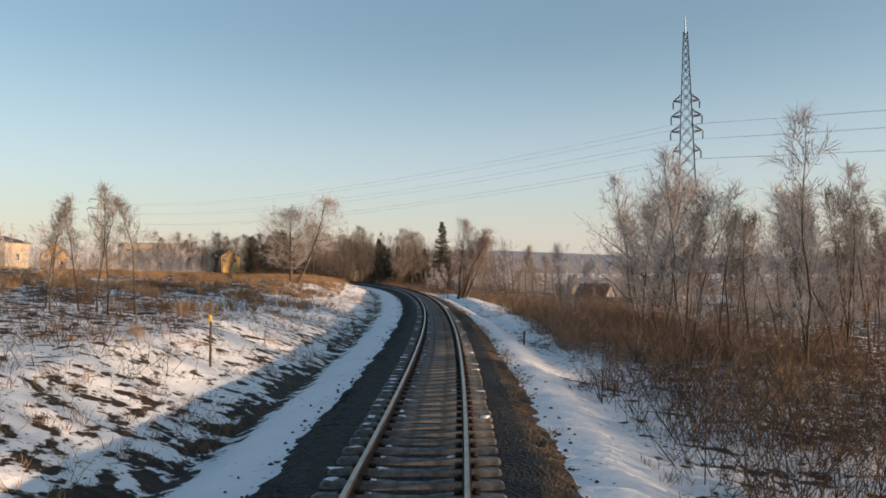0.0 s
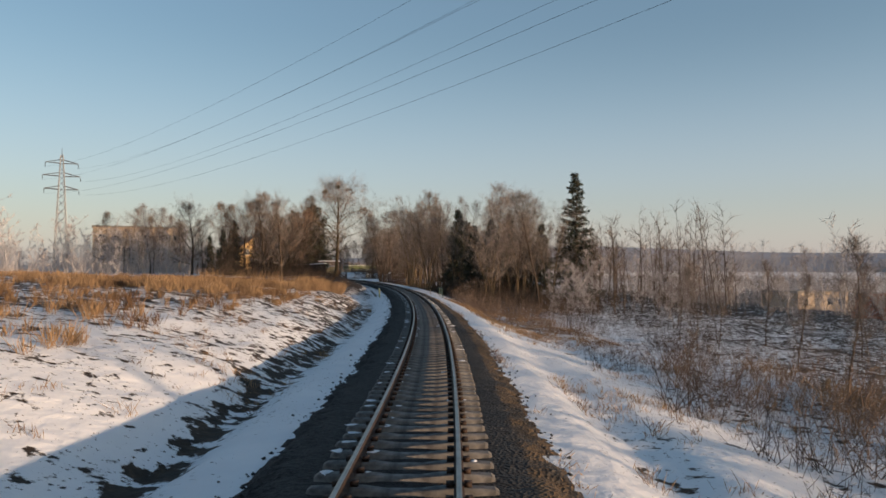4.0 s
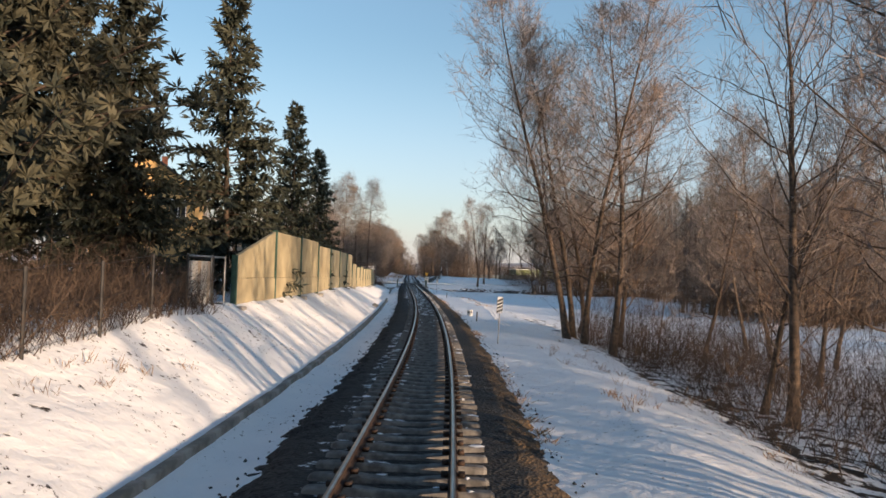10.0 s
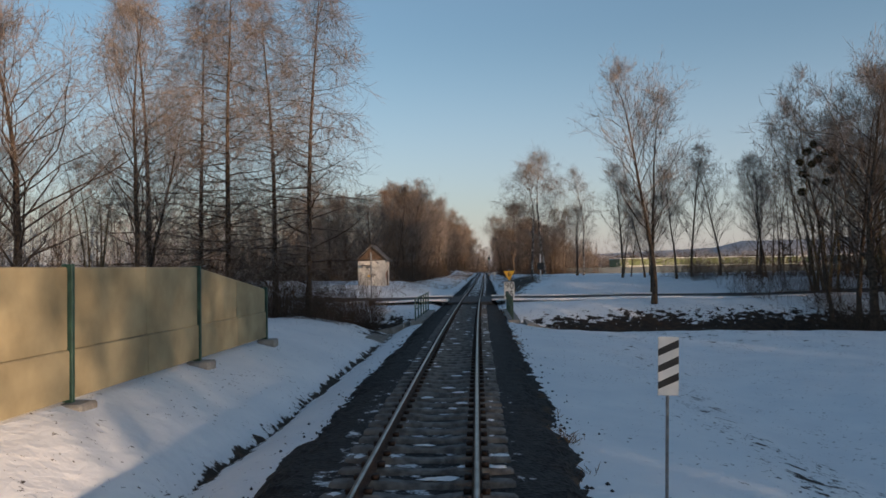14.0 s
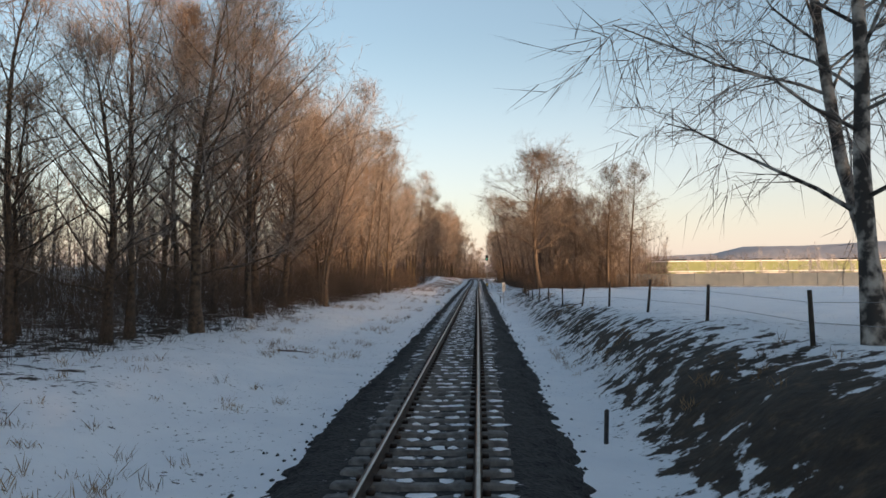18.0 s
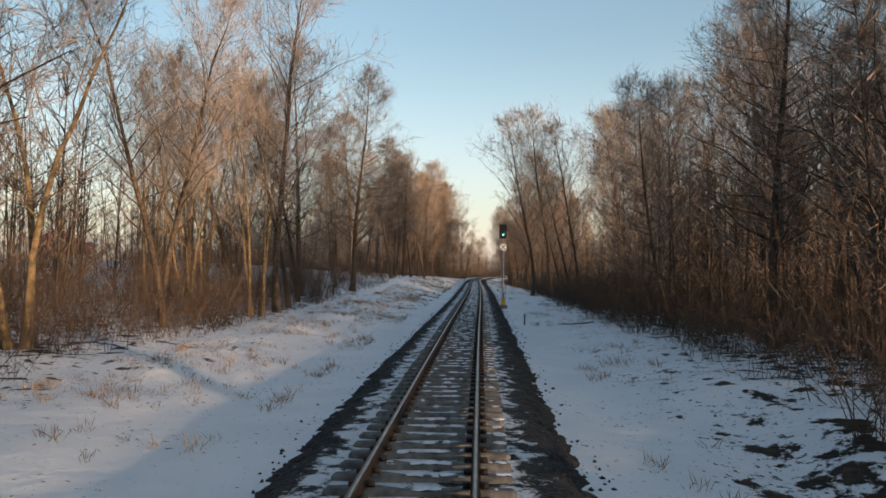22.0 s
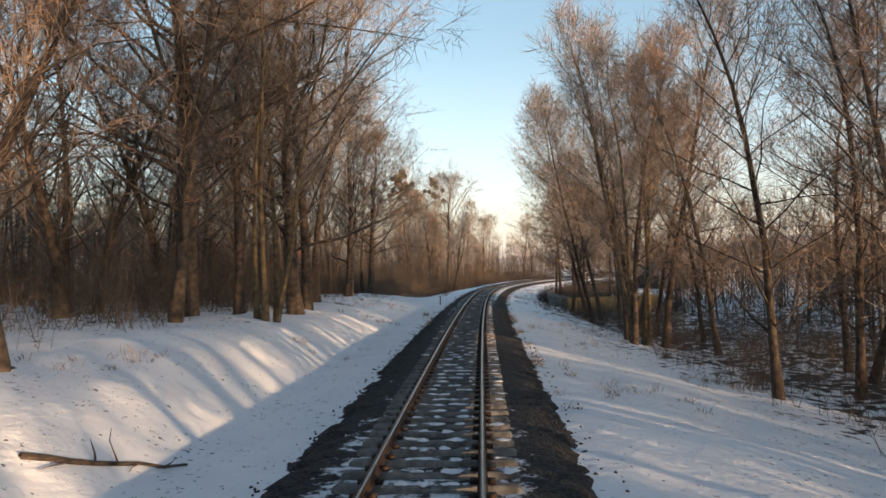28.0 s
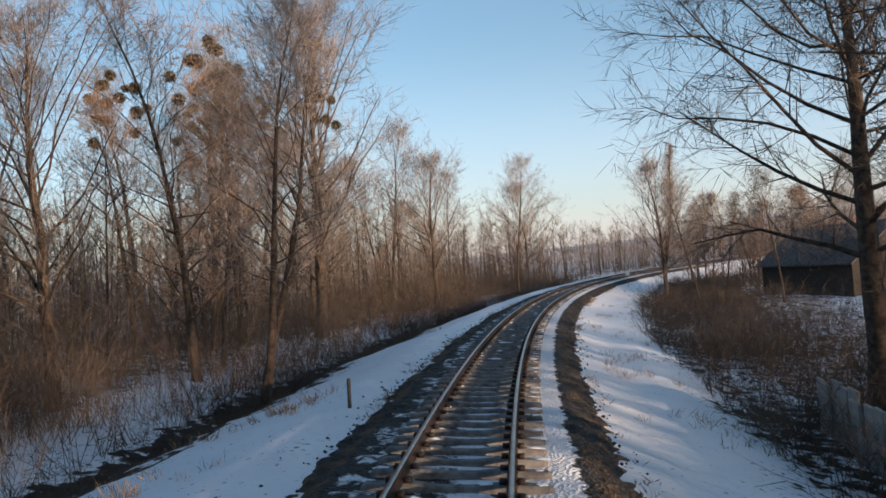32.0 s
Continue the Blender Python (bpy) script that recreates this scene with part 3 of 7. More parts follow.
section(386.5, [(3.2, -0.62, 0.05), (4.2, -1.1, 0.5), (5.2, -0.9, 0.6), (6.5, -0.3, 0.15), (9, 0.1, 0.05), (20, 0.1, 0.4), (40, 0.5, 0.45), (100, 1.5, 0.5), (500, 6, 0.6)],
        [(3.2, -0.6, 0.0), (5, -0.8, 0.15), (9, -1.0, 0.3), (25, -1.2, 0.25), (50, -1.2, 0.2), (70, -1.0, 0.3), (150, -1.5, 0.5), (500, -4, 0.6)])
section(391, [(3.0, -0.62, 0.1), (3.3, -2.2, 0.9), (6, -2.2, 0.95), (9, -2.0, 0.75), (20, -1.2, 0.5), (40, -1.0, 0.5), (100, 1, 0.5), (500, 6, 0.6)],
        [(3.0, -0.6, 0.0), (3.3, -2.2, 0.9), (9, -2.2, 0.9), (25, -2.2, 0.85), (50, -2.0, 0.7), (70, -1.4, 0.4), (150, -1.5, 0.5), (500, -4, 0.6)])
section(395.5, [(3.0, -0.62, 0.1), (3.3, -2.2, 0.9), (6, -2.2, 0.95), (9, -2.0, 0.75), (20, -1.2, 0.5), (40, -1.0, 0.5), (100, 1, 0.5), (500, 6, 0.6)],
        [(3.0, -0.6, 0.0), (3.3, -2.2, 0.9), (9, -2.2, 0.9), (25, -2.2, 0.85), (50, -2.0, 0.7), (70, -1.4, 0.4), (150, -1.5, 0.5), (500, -4, 0.6)])
section(399.5, [(3.2, -0.5, 0.05), (5, -0.4, 0.3), (9, -0.35, 0.2), (20, -0.3, 0.3), (40, 0.0, 0.4), (100, 1, 0.5), (500, 6, 0.6)],
        [(3.2, -0.5, 0.02), (6, -0.5, 0.12), (12, -0.6, 0.35), (25, -0.6, 0.3), (50, -0.4, 0.2), (70, -0.3, 0.3), (150, -0.5, 0.4), (500, -2, 0.6)])
section(401.6, [(3.2, -0.2, 0.0), (9, -0.15, 0.0), (20, -0.1, 0.05), (40, 0.1, 0.2), (100, 1, 0.4), (500, 6, 0.6)],
        [(3.2, -0.2, 0.0), (9, -0.1, 0.0), (25, 0.0, 0.0), (50, 0.1, 0.05), (150, 0.2, 0.2), (500, 0, 0.5)])
section(412.0, [(3.2, -0.2, 0.0), (9, -0.15, 0.05), (20, 0.0, 0.1), (40, 0.2, 0.2), (100, 1.2, 0.4), (500, 6, 0.6)],
        [(3.2, -0.2, 0.0), (9, -0.05, 0.0), (25, 0.1, 0.0), (50, 0.3, 0.05), (150, 0.6, 0.2), (500, 0, 0.5)])
section(417.0, [(3.2, -0.45, 0.0), (5, -0.1, 0.25), (7.5, 0.6, 0.3), (11, 0.9, 0.1), (20, 1.0, 0.2), (40, 1.4, 0.35), (100, 2.5, 0.4), (500, 6, 0.6)],
        [(3.2, -0.45, 0.0), (4.2, -0.1, 0.5), (6, 0.7, 0.3), (9, 1.0, 0.04), (25, 1.1, 0.0), (50, 1.3, 0.0), (150, 1.6, 0.1), (500, 0, 0.5)])
section(430, [(3.2, -0.5, 0.0), (5.2, -0.35, 0.15), (7, 0.6, 0.42), (9, 1.1, 0.3), (13, 1.2, 0.4), (40, 1.4, 0.4), (100, 2.5, 0.4), (500, 6, 0.6)],
        [(3.2, -0.6, 0.0), (4.0, -0.5, 0.6), (6, 0.9, 0.7), (8, 1.4, 0.4), (14, 1.3, 0.05), (50, 1.3, 0.0), (150, 1.6, 0.1), (500, 0, 0.5)])
section(445, [(3.2, -0.5, 0.0), (5.2, -0.4, 0.1), (7.5, 0.5, 0.4), (10, 0.9, 0.35), (14, 1.0, 0.45), (40, 1.2, 0.45), (100, 2.5, 0.4), (500, 6, 0.6)],
        [(3.0, -0.62, 0.0), (3.8, -0.5, 0.5), (5.4, 0.8, 0.74), (7.6, 1.6, 0.44), (10, 1.5, 0.3), (14, 1.2, 0.05), (50, 1.1, 0.0), (150, 1.2, 0.1), (500, 0, 0.5)])
section(470, [(3.2, -0.52, 0.0), (5.5, -0.4, 0.05), (9, 0.1, 0.2), (13, 0.3, 0.5), (40, 0.6, 0.45), (100, 2.0, 0.4), (500, 6, 0.6)],
        [(3.4, -0.7, 0.0), (4.3, -0.6, 0.35), (5.4, 0.4, 0.55), (6.6, 0.95, 0.33), (9, 1.1, 0.1), (14, 1.1, 0.0), (50, 1.0, 0.0), (150, 0.8, 0.1), (500, 0, 0.5)])
section(515, [(3.2, -0.52, 0.0), (5.5, -0.4, 0.05), (9, 0.0, 0.25), (13, 0.2, 0.45), (40, 0.6, 0.45), (100, 2.0, 0.4), (500, 6, 0.6)],
        [(3.6, -0.7, 0.0), (4.5, -0.4, 0.42), (5.8, 0.3, 0.5), (7, 0.7, 0.28), (9, 0.8, 0.15), (14, 0.8, 0.2), (50, 0.8, 0.1), (150, 0.6, 0.2), (500, 0, 0.5)])
section(540, [(3.2, -0.53, 0.0), (5.5, -0.42, 0.05), (8.5, -0.05, 0.27), (12.5, 0.1, 0.42), (40, 0.7, 0.43), (100, 2.0, 0.4), (500, 6, 0.6)],
        [(3.8, -0.62, 0.0), (5, -0.6, 0.35), (6, -0.6, 0.5), (7.5, 0.1, 0.35), (10, 0.4, 0.35), (30, 0.4, 0.3), (100, 0.1, 0.4), (500, -2, 0.5)])
section(548, [(3.2, -0.54, 0.0), (5.5, -0.44, 0.05), (8.2, -0.08, 0.28), (12, 0.05, 0.4), (40, 0.75, 0.42), (100, 2.0, 0.4), (500, 6, 0.6)],
        [(3.8, -0.6, 0.0), (5, -0.75, 0.4), (6, -1.0, 0.78), (7.2, -0.5, 0.7), (9, 0, 0.4), (30, 0.2, 0.45), (100, -0.2, 0.4), (500, -2, 0.5)])
section(560, [(3.2, -0.55, 0.0), (5.5, -0.45, 0.05), (8, -0.1, 0.28), (12, 0.0, 0.4), (40, 0.8, 0.42), (100, 2.0, 0.4), (500, 6, 0.6)],
        [(3.8, -0.6, 0.0), (5, -0.5, 0.3), (7, -0.2, 0.3), (10, 0, 0.45), (30, 0, 0.5), (100, -0.5, 0.4), (500, -2, 0.5)])
section(610, [(3.2, -0.55, 0.0), (5, -0.3, 0.04), (8, 0.1, 0.25), (13, 0.3, 0.38), (40, 1.5, 0.35), (100, 3.0, 0.4), (500, 6, 0.6)],
        [(3.8, -0.6, 0.0), (6, -0.6, 0.12), (8, -0.6, 0.35), (10, -0.7, 0.45), (30, -0.8, 0.5), (100, -1, 0.4), (500, -2, 0.5)])
section(645, [(3.2, -0.55, 0.0), (4.4, -0.4, 0.02), (6.5, 0.4, 0.1), (9, 1.0, 0.12), (14, 1.7, 0.2), (40, 3.5, 0.22), (100, 5, 0.4), (500, 6, 0.6)],
        [(3.6, -0.6, 0.0), (6, -0.6, 0.04), (8, -0.8, 0.3), (12, -1, 0.55), (30, -1.2, 0.55), (100, -1, 0.4), (500, -2, 0.5)])
section(652, [(3.2, -0.55, 0.0), (4.4, -0.4, 0.02), (6.5, 0.5, 0.15), (9, 1.1, 0.15), (14, 1.7, 0.2), (40, 3.5, 0.22), (100, 5, 0.4), (500, 6, 0.6)],
        [(3.0, -0.6, 0.0), (3.5, -0.7, 0.2), (4.4, -1.4, 0.9), (6.2, -1.4, 0.9), (7.2, -0.9, 0.25), (9, -1.0, 0.45), (30, -1.2, 0.55), (100, -1, 0.4), (500, -2, 0.5)])
section(655, [(3.2, -0.55, 0.0), (4.4, -0.4, 0.02), (6.5, 0.6, 0.2), (9, 1.2, 0.15), (14, 1.7, 0.2), (40, 3.5, 0.22), (100, 5, 0.4), (500, 6, 0.6)],
        [(3.0, -0.6, 0.0), (3.5, -0.7, 0.2), (4.4, -1.4, 0.9), (6.2, -1.4, 0.9), (7.2, -0.9, 0.25), (9, -1.0, 0.45), (30, -1.2, 0.55), (100, -1, 0.4), (500, -2, 0.5)])
section(660, [(3.2, -0.55, 0.0), (4.4, -0.4, 0.02), (6.3, 0.6, 0.3), (9, 1.3, 0.18), (14, 1.8, 0.2), (40, 3.5, 0.22), (100, 5, 0.4), (500, 6, 0.6)],
        [(3.6, -0.6, 0.0), (6, -0.6, 0.02), (8, -0.8, 0.25), (12, -1, 0.55), (30, -1.2, 0.55), (100, -1, 0.4), (500, -2, 0.5)])
section(715, [(3.1, -0.52, 0.0), (4.4, -0.6, 0.25), (5.2, -0.2, 0.03), (6.8, 0.5, 0.06), (9, 0.8, 0.25), (14, 0.9, 0.35), (40, 1.2, 0.45), (100, 2, 0.4), (500, 4, 0.6)],
        [(3.2, -0.55, 0.0), (5, -0.9, 0.04), (8, -1.6, 0.25), (12, -2.0, 0.5), (40, -2.2, 0.5), (100, -2, 0.5), (500, -2, 0.5)])
section(755, [(3.2, -0.4, 0.0), (5.5, -0.3, 0.08), (7.2, 0.0, 0.36), (11, 0.3, 0.42), (16, 0.4, 0.45), (40, 0.6, 0.45), (100, 1, 0.4), (500, 2, 0.6)],
        [(3.2, -0.7, 0.0), (5, -1.15, 0.12), (6, -1.35, 0.48), (8.5, -1.8, 0.55), (10, -2.2, 0.6), (40, -2.5, 0.45), (100, -2, 0.5), (500, -2, 0.5)])
section(785, [(3.4, -0.5, 0.0), (6.2, -0.8, 0.06), (7.6, -1.15, 0.5), (8.8, -1.5, 0.78), (10, -1.25, 0.25), (13, -1.1, 0.22), (16, -0.9, 0.35), (40, -0.5, 0.45), (100, 0, 0.4), (500, 2, 0.6)],
        [(3.2, -0.75, 0.0), (5, -1.3, 0.1), (6.6, -2.1, 0.55), (10, -2.6, 0.5), (40, -2.7, 0.4), (100, -2, 0.5), (500, -2, 0.5)])
section(830, [(3.2, -0.4, 0.0), (5.6, -0.85, 0.1), (7.2, -1.3, 0.5), (8.6, -1.6, 0.8), (10, -1.35, 0.3), (13, -1.2, 0.3), (16, -1.1, 0.45), (40, -0.8, 0.45), (100, 0, 0.4), (500, 2, 0.6)],
        [(3.2, -0.8, 0.0), (5, -1.3, 0.12), (7.5, -2.3, 0.4), (10, -2.6, 0.45), (40, -2.7, 0.4), (100, -2, 0.5), (500, -2, 0.5)])
section(1600, [(3.2, -0.4, 0.0), (5, -0.9, 0.25), (7, -1.2, 0.45), (11, -1.2, 0.42), (16, -1.1, 0.45), (40, -0.8, 0.45), (100, 0, 0.4), (500, 2, 0.6)],
        [(3.2, -0.8, 0.0), (5, -1.3, 0.12), (7.5, -2.3, 0.4), (10, -2.6, 0.45), (40, -2.7, 0.4), (100, -2, 0.5), (500, -2, 0.5)])

_side = np.concatenate([np.arange(2.0, 10.0, 0.4), np.arange(10, 20, 1.0), np.arange(20, 50, 3.0), [55, 65, 80, 100, 125, 150]])
COLS = np.concatenate([-_side[::-1], [-1.0, 0.0, 1.0], _side])
_ss = np.array([s for s, _ in SECTIONS])
_zz = np.array([np.interp(COLS, r[:, 0], r[:, 1]) for _, r in SECTIONS])
_bb = np.array([np.interp(COLS, r[:, 0], r[:, 2]) for _, r in SECTIONS])
ROWS = np.concatenate([np.arange(-300, -10, 15.0), np.arange(-10, 900, 0.7), np.arange(900, 1120, 5.0), np.arange(1120, 1601, 40.0)])


def hash_noise(x, y, seed=0):
    """Smooth value noise on arrays."""
    xi, yi = np.floor(x).astype(np.int64), np.floor(y).astype(np.int64)
    fx, fy = x - xi, y - yi
    fx, fy = fx * fx * (3 - 2 * fx), fy * fy * (3 - 2 * fy)

    def h(a, b):
        v = np.sin(a * 127.1 + b * 311.7 + seed * 74.7) * 43758.5453
        return v - np.floor(v)

    return (h(xi, yi) * (1 - fx) + h(xi + 1, yi) * fx) * (1 - fy) + (h(xi, yi + 1) * (1 - fx) + h(xi + 1, yi + 1) * fx) * fy


GZ = np.empty((len(ROWS), len(COLS)))
GB = np.empty_like(GZ)
for _j in range(len(COLS)):
    GZ[:, _j] = np.interp(ROWS, _ss, _zz[:, _j])
    GB[:, _j] = np.interp(ROWS, _ss, _bb[:, _j])
_S, _O = np.meshgrid(ROWS, COLS, indexing="ij")
_tilt = -np.clip(_O, -4, 4) * np.sin(cant(_S)) * np.clip((6.5 - np.abs(_O)) / 3, 0, 1)
_amp = np.clip((np.abs(_O) - 2.6) / 2.5, 0, 1)
_lump = (hash_noise(_S / 1.6, _O / 1.6, 1) - 0.5) * 0.30 + (hash_noise(_S / 0.8, _O / 0.8, 2) - 0.5) * 0.16
GZ += _tilt + _amp * (_lump * (0.25 + 1.1 * GB) + (hash_noise(_S / 7, _O / 7, 3) - 0.5) * 0.3) + (1 - _amp) * (hash_noise(_S / 1.5, _O, 5) - 0.5) * 0.05


def gz(s, o):
    """Height of the ground (arrays)."""
    s, o = np.broadcast_arrays(np.asarray(s, float), np.asarray(o, float))
    i = np.clip(np.searchsorted(ROWS, s) - 1, 0, len(ROWS) - 2)
    j = np.clip(np.searchsorted(COLS, o) - 1, 0, len(COLS) - 2)
    u = np.clip((s - ROWS[i]) / (ROWS[i + 1] - ROWS[i]), 0, 1)
    v = np.clip((o - COLS[j]) / (COLS[j + 1] - COLS[j]), 0, 1)
    return (GZ[i, j] * (1 - u) + GZ[i + 1, j] * u) * (1 - v) + (GZ[i, j + 1] * (1 - u) + GZ[i + 1, j + 1] * u) * v


def grid_faces(nr, nc):
    a = (np.arange(nr - 1)[:, None] * nc + np.arange(nc - 1)[None, :]).ravel()
    return np.stack([a, a + 1, a + nc + 1, a + nc], -1)


def add_attr(me, name, values):
    a = me.attributes.new(name, "FLOAT", "POINT")
    a.data.foreach_set("value", np.asarray(values, np.float32).ravel())


def smooth(ob):
    ob.data.polygons.foreach_set("use_smooth", np.ones(len(ob.data.polygons), bool))
    return ob


gv = at(_S, _O, GZ).reshape(-1, 3)
gf = grid_faces(len(ROWS), len(COLS))
nr, nc = len(ROWS), len(COLS)
ring = np.concatenate([np.arange(nc), np.arange(1, nr) * nc + nc - 1, (nr - 1) * nc + np.arange(nc - 2, -1, -1), np.arange(nr - 2, 0, -1) * nc])
mid = gv[ring].mean(0)
away = gv[ring] - mid
away[:, 2] = 0
away /= np.linalg.norm(away, axis=1)[:, None]
outer = mid + away * 3500
outer[:, 2] = np.where(away[:, 0] > 0, -14.0, 6.0)
k = len(ring)
of = np.stack([ring, np.roll(ring, -1), len(gv) + np.roll(np.arange(k), -1), len(gv) + np.arange(k)], -1)[:, ::-1]
ground = smooth(mesh_ob("ground", np.concatenate([gv, outer]), np.concatenate([gf, of]), M_GROUND))
add_attr(ground.data, "bare", np.concatenate([GB.ravel(), np.full(k, 0.6)]))
tagged(ground, "snow-covered ground with patches of bare earth and dry grass", "ground", kind="structure")

# ---- ballast bed ----
bs_ = np.arange(-8, 930, 0.17)
_bo = np.array([-2.95, -2.6, -2.35, -2.1, -1.85, -1.55, -1.3, -0.75, -0.3, 0.3, 0.75, 1.3, 1.55, 1.85, 2.1, 2.35, 2.6, 2.95])
_bz = np.array([-0.95, -0.66, -0.50, -0.38, -0.30, -0.275, -0.27, -0.29, -0.285, -0.285, -0.29, -0.27, -0.275, -0.30, -0.38, -0.50, -0.66, -0.95])
bo_ = np.concatenate([[-2.95, -2.8, -2.65, -2.5, -2.35, -2.2, -2.05], _bo[4:-4], [2.05, 2.2, 2.35, 2.5, 2.65, 2.8, 2.95]])
bz_ = np.interp(bo_, _bo, _bz)
BS, BO = np.meshgrid(bs_, bo_, indexing="ij")
_e = np.clip((np.abs(BO) - 1.5) / 0.6, 0, 1)
BZ = np.broadcast_to(bz_, BS.shape) + (hash_noise(BS / 0.21, BO / 0.16, 11) - 0.5) * (0.03 + 0.17 * _e) + (hash_noise(BS / 1.9, BO, 12) - 0.5) * 0.12 * _e
_c = cant(BS)
ballast = mesh_ob("ballast_bed", at(BS, BO * np.cos(_c) + BZ * np.sin(_c), BZ * np.cos(_c) - BO * np.sin(_c)).reshape(-1, 3), grid_faces(*BS.shape), M_BALLAST)
_sn = np.interp(BS, [0, 250, 290, 330, 385, 400, 440, 460, 490, 600, 690, 705, 740, 1000], [0.12, 0.14, 0.27, 0.5, 0.32, 0.22, 0.26, 0.42, 0.55, 0.55, 0.55, 0.32, 0.45, 0.50])
_in = np.interp(BO, [-2.3, -1.5, -1.0, -0.75, -0.3, 0.3, 0.7, 1.0, 1.4, 2.3], [-0.35, 0.02, 0.02, 0.1, 0.06, 0.0, 0.0, 0.02, -0.02, -0.35])
_left = np.where((BO < -0.2) & (BO > -1.7) & (BS > 150) & (BS < 280), 0.24, 0.0)
_right = np.where((BO > 0.8) & (BO < 1.75), np.interp(BS, [745, 775], [0.0, 0.34]), 0.0) + np.where((BO > -0.25) & (BO < 0.7), np.interp(BS, [745, 775], [0.0, 0.2]), 0.0)
add_attr(ballast.data, "snow", _sn + _in + _left + _right)
add_attr(ballast.data, "weed", np.where((BO > 1.6), np.interp(BS, [0, 250, 330, 420, 680, 720, 1000], [1.0, 1.0, 0.9, 0.2, 0.2, 0.8, 0.9]), np.interp(BS, [0, 690, 740], [0.0, 0.0, 0.9]) * (BO < -1.6)))
tagged(ballast, "dark crushed-stone ballast bed with snow between the sleepers", "ballast", kind="structure")

# ---- track: rails, sleepers, clips ----
track = thing("railway_track", "single railway track with rusty rails on concrete sleepers", "railway track", kind="structure")
PROFILE = [(-0.036, 0.0), (0.036, 0.0), (0.036, -0.038), (0.009, -0.052), (0.009, -0.145), (0.07, -0.160), (0.07, -0.172), (-0.07, -0.172), (-0.07, -0.160), (-0.009, -0.145), (-0.009, -0.052), (-0.036, -0.038)]
rs_ = np.arange(-8, 1000, 1.0)
for side in (-0.75, 0.75):
    po = np.array([p[0] for p in PROFILE]) + side
    pz = np.array([p[1] for p in PROFILE])
    RS, RO = np.meshgrid(rs_, po, indexing="ij")
    RZ = np.broadcast_to(pz, RS.shape)
    c = cant(RS)
    v = at(RS, RO * np.cos(c) + RZ * np.sin(c), RZ * np.cos(c) - RO * np.sin(c)).reshape(-1, 3)
    q = len(PROFILE)
    a = (np.arange(len(rs_) - 1)[:, None] * q + np.arange(q)[None, :])
    b = (np.arange(len(rs_) - 1)[:, None] * q + (np.arange(q)[None, :] + 1) % q)
    f = np.stack([a, a + q, b + q, b], -1).reshape(-1, 4)
    rail = mesh_ob("rail", v, f, [M_RUST, M_STEEL], track, "rusty steel rail with a polished top")
    mi = np.zeros((len(rs_) - 1, q), np.int32)
    mi[:, 0] = 1
    rail.data.polygons.foreach_set("material_index", mi.ravel())


def sleeper_mesh():
    xs = [-1.27, -1.22, -0.98, -0.55, -0.2, 0.2, 0.55, 0.98, 1.22, 1.27]
    top = [-0.225, -0.190, -0.178, -0.174, -0.212, -0.212, -0.174, -0.178, -0.190, -0.225]
    wid = [0.085, 0.1, 0.1, 0.098, 0.088, 0.088, 0.098, 0.1, 0.1, 0.085]
    v, f = [], []
    for x, z, w in zip(xs, top, wid):
        v += [(x, -w - 0.03, z - 0.16), (x, -w, z - 0.025), (x, -w + 0.025, z), (x, w - 0.025, z), (x, w, z - 0.025), (x, w + 0.03, z - 0.16)]
    for i in range(len(xs) - 1):
        for j in range(5):
            a = i * 6 + j
            f.append((a, a + 6, a + 7, a + 1))
    f += [tuple(range(6)), tuple(range(len(v) - 1, len(v) - 7, -1))]
    return v, f


SV, SF = sleeper_mesh()
SLEEPER_STEP = 0.635
sleeper_me = None
rest_v, rest_f = [], []
rng = np.random.default_rng(4)
SLEEPERS = np.interp(np.arange(0.0, 985.0, SLEEPER_STEP), METRE, CHAIN)
for i, s in enumerate(SLEEPERS):
    m = Matrix.Translation(at(s, 0, 0).tolist()) @ Matrix.Rotation(head_at(s) + rng.normal(0, 0.004), 4, "Z") @ Matrix.Rotation(float(cant(s)), 4, "Y") @ Matrix.Translation((rng.normal(0, 0.012), 0, rng.normal(-0.004, 0.004)))
    if i < 290:
        if sleeper_me is None:
            ob = mesh_ob("sleeper", SV, SF, M_SLEEPER, track)
            sleeper_me = ob.data
        else:
            ob = new("sleeper", sleeper_me)
            ob.parent = track
        ob.matrix_basis = m
    else:
        n0 = len(rest_v)
        rest_v += [m @ Vector(p) for p in SV]
        rest_f += [tuple(n0 + j for j in f) for f in SF]
tagged(mesh_ob("sleepers_far", rest_v, rest_f, M_SLEEPER, track), "more grey concrete sleepers", kind="stuff")

cv, cf = [], []
CUBE = [(0, 1, 3, 2), (4, 6, 7, 5), (0, 4, 5, 1), (2, 3, 7, 6), (0, 2, 6, 4), (1, 5, 7, 3)]
cen = []
for o in (-0.87, -0.63, 0.63, 0.87):
    cen.append(np.stack([SLEEPERS, np.full(len(SLEEPERS), o)], -1))
cen = np.concatenate(cen)
cube = np.array([(x, y, z) for x in (-0.05, 0.05) for y in (-0.06, 0.06) for z in (-0.175, -0.115)])
so, oo, zo = cen[:, 0:1] + cube[None, :, 1], cen[:, 1:2] + cube[None, :, 0], np.broadcast_to(cube[None, :, 2], (len(cen), 8))
c = cant(so)
cvv = at(so, oo * np.cos(c) + zo * np.sin(c), zo * np.cos(c) - oo * np.sin(c)).reshape(-1, 3)
cff = (np.arange(len(cen))[:, None, None] * 8 + np.array(CUBE)[None]).reshape(-1, 4)
tagged(mesh_ob("rail_clips", cvv, cff, M_RUST, track), "rusty rail fastenings", kind="stuff")

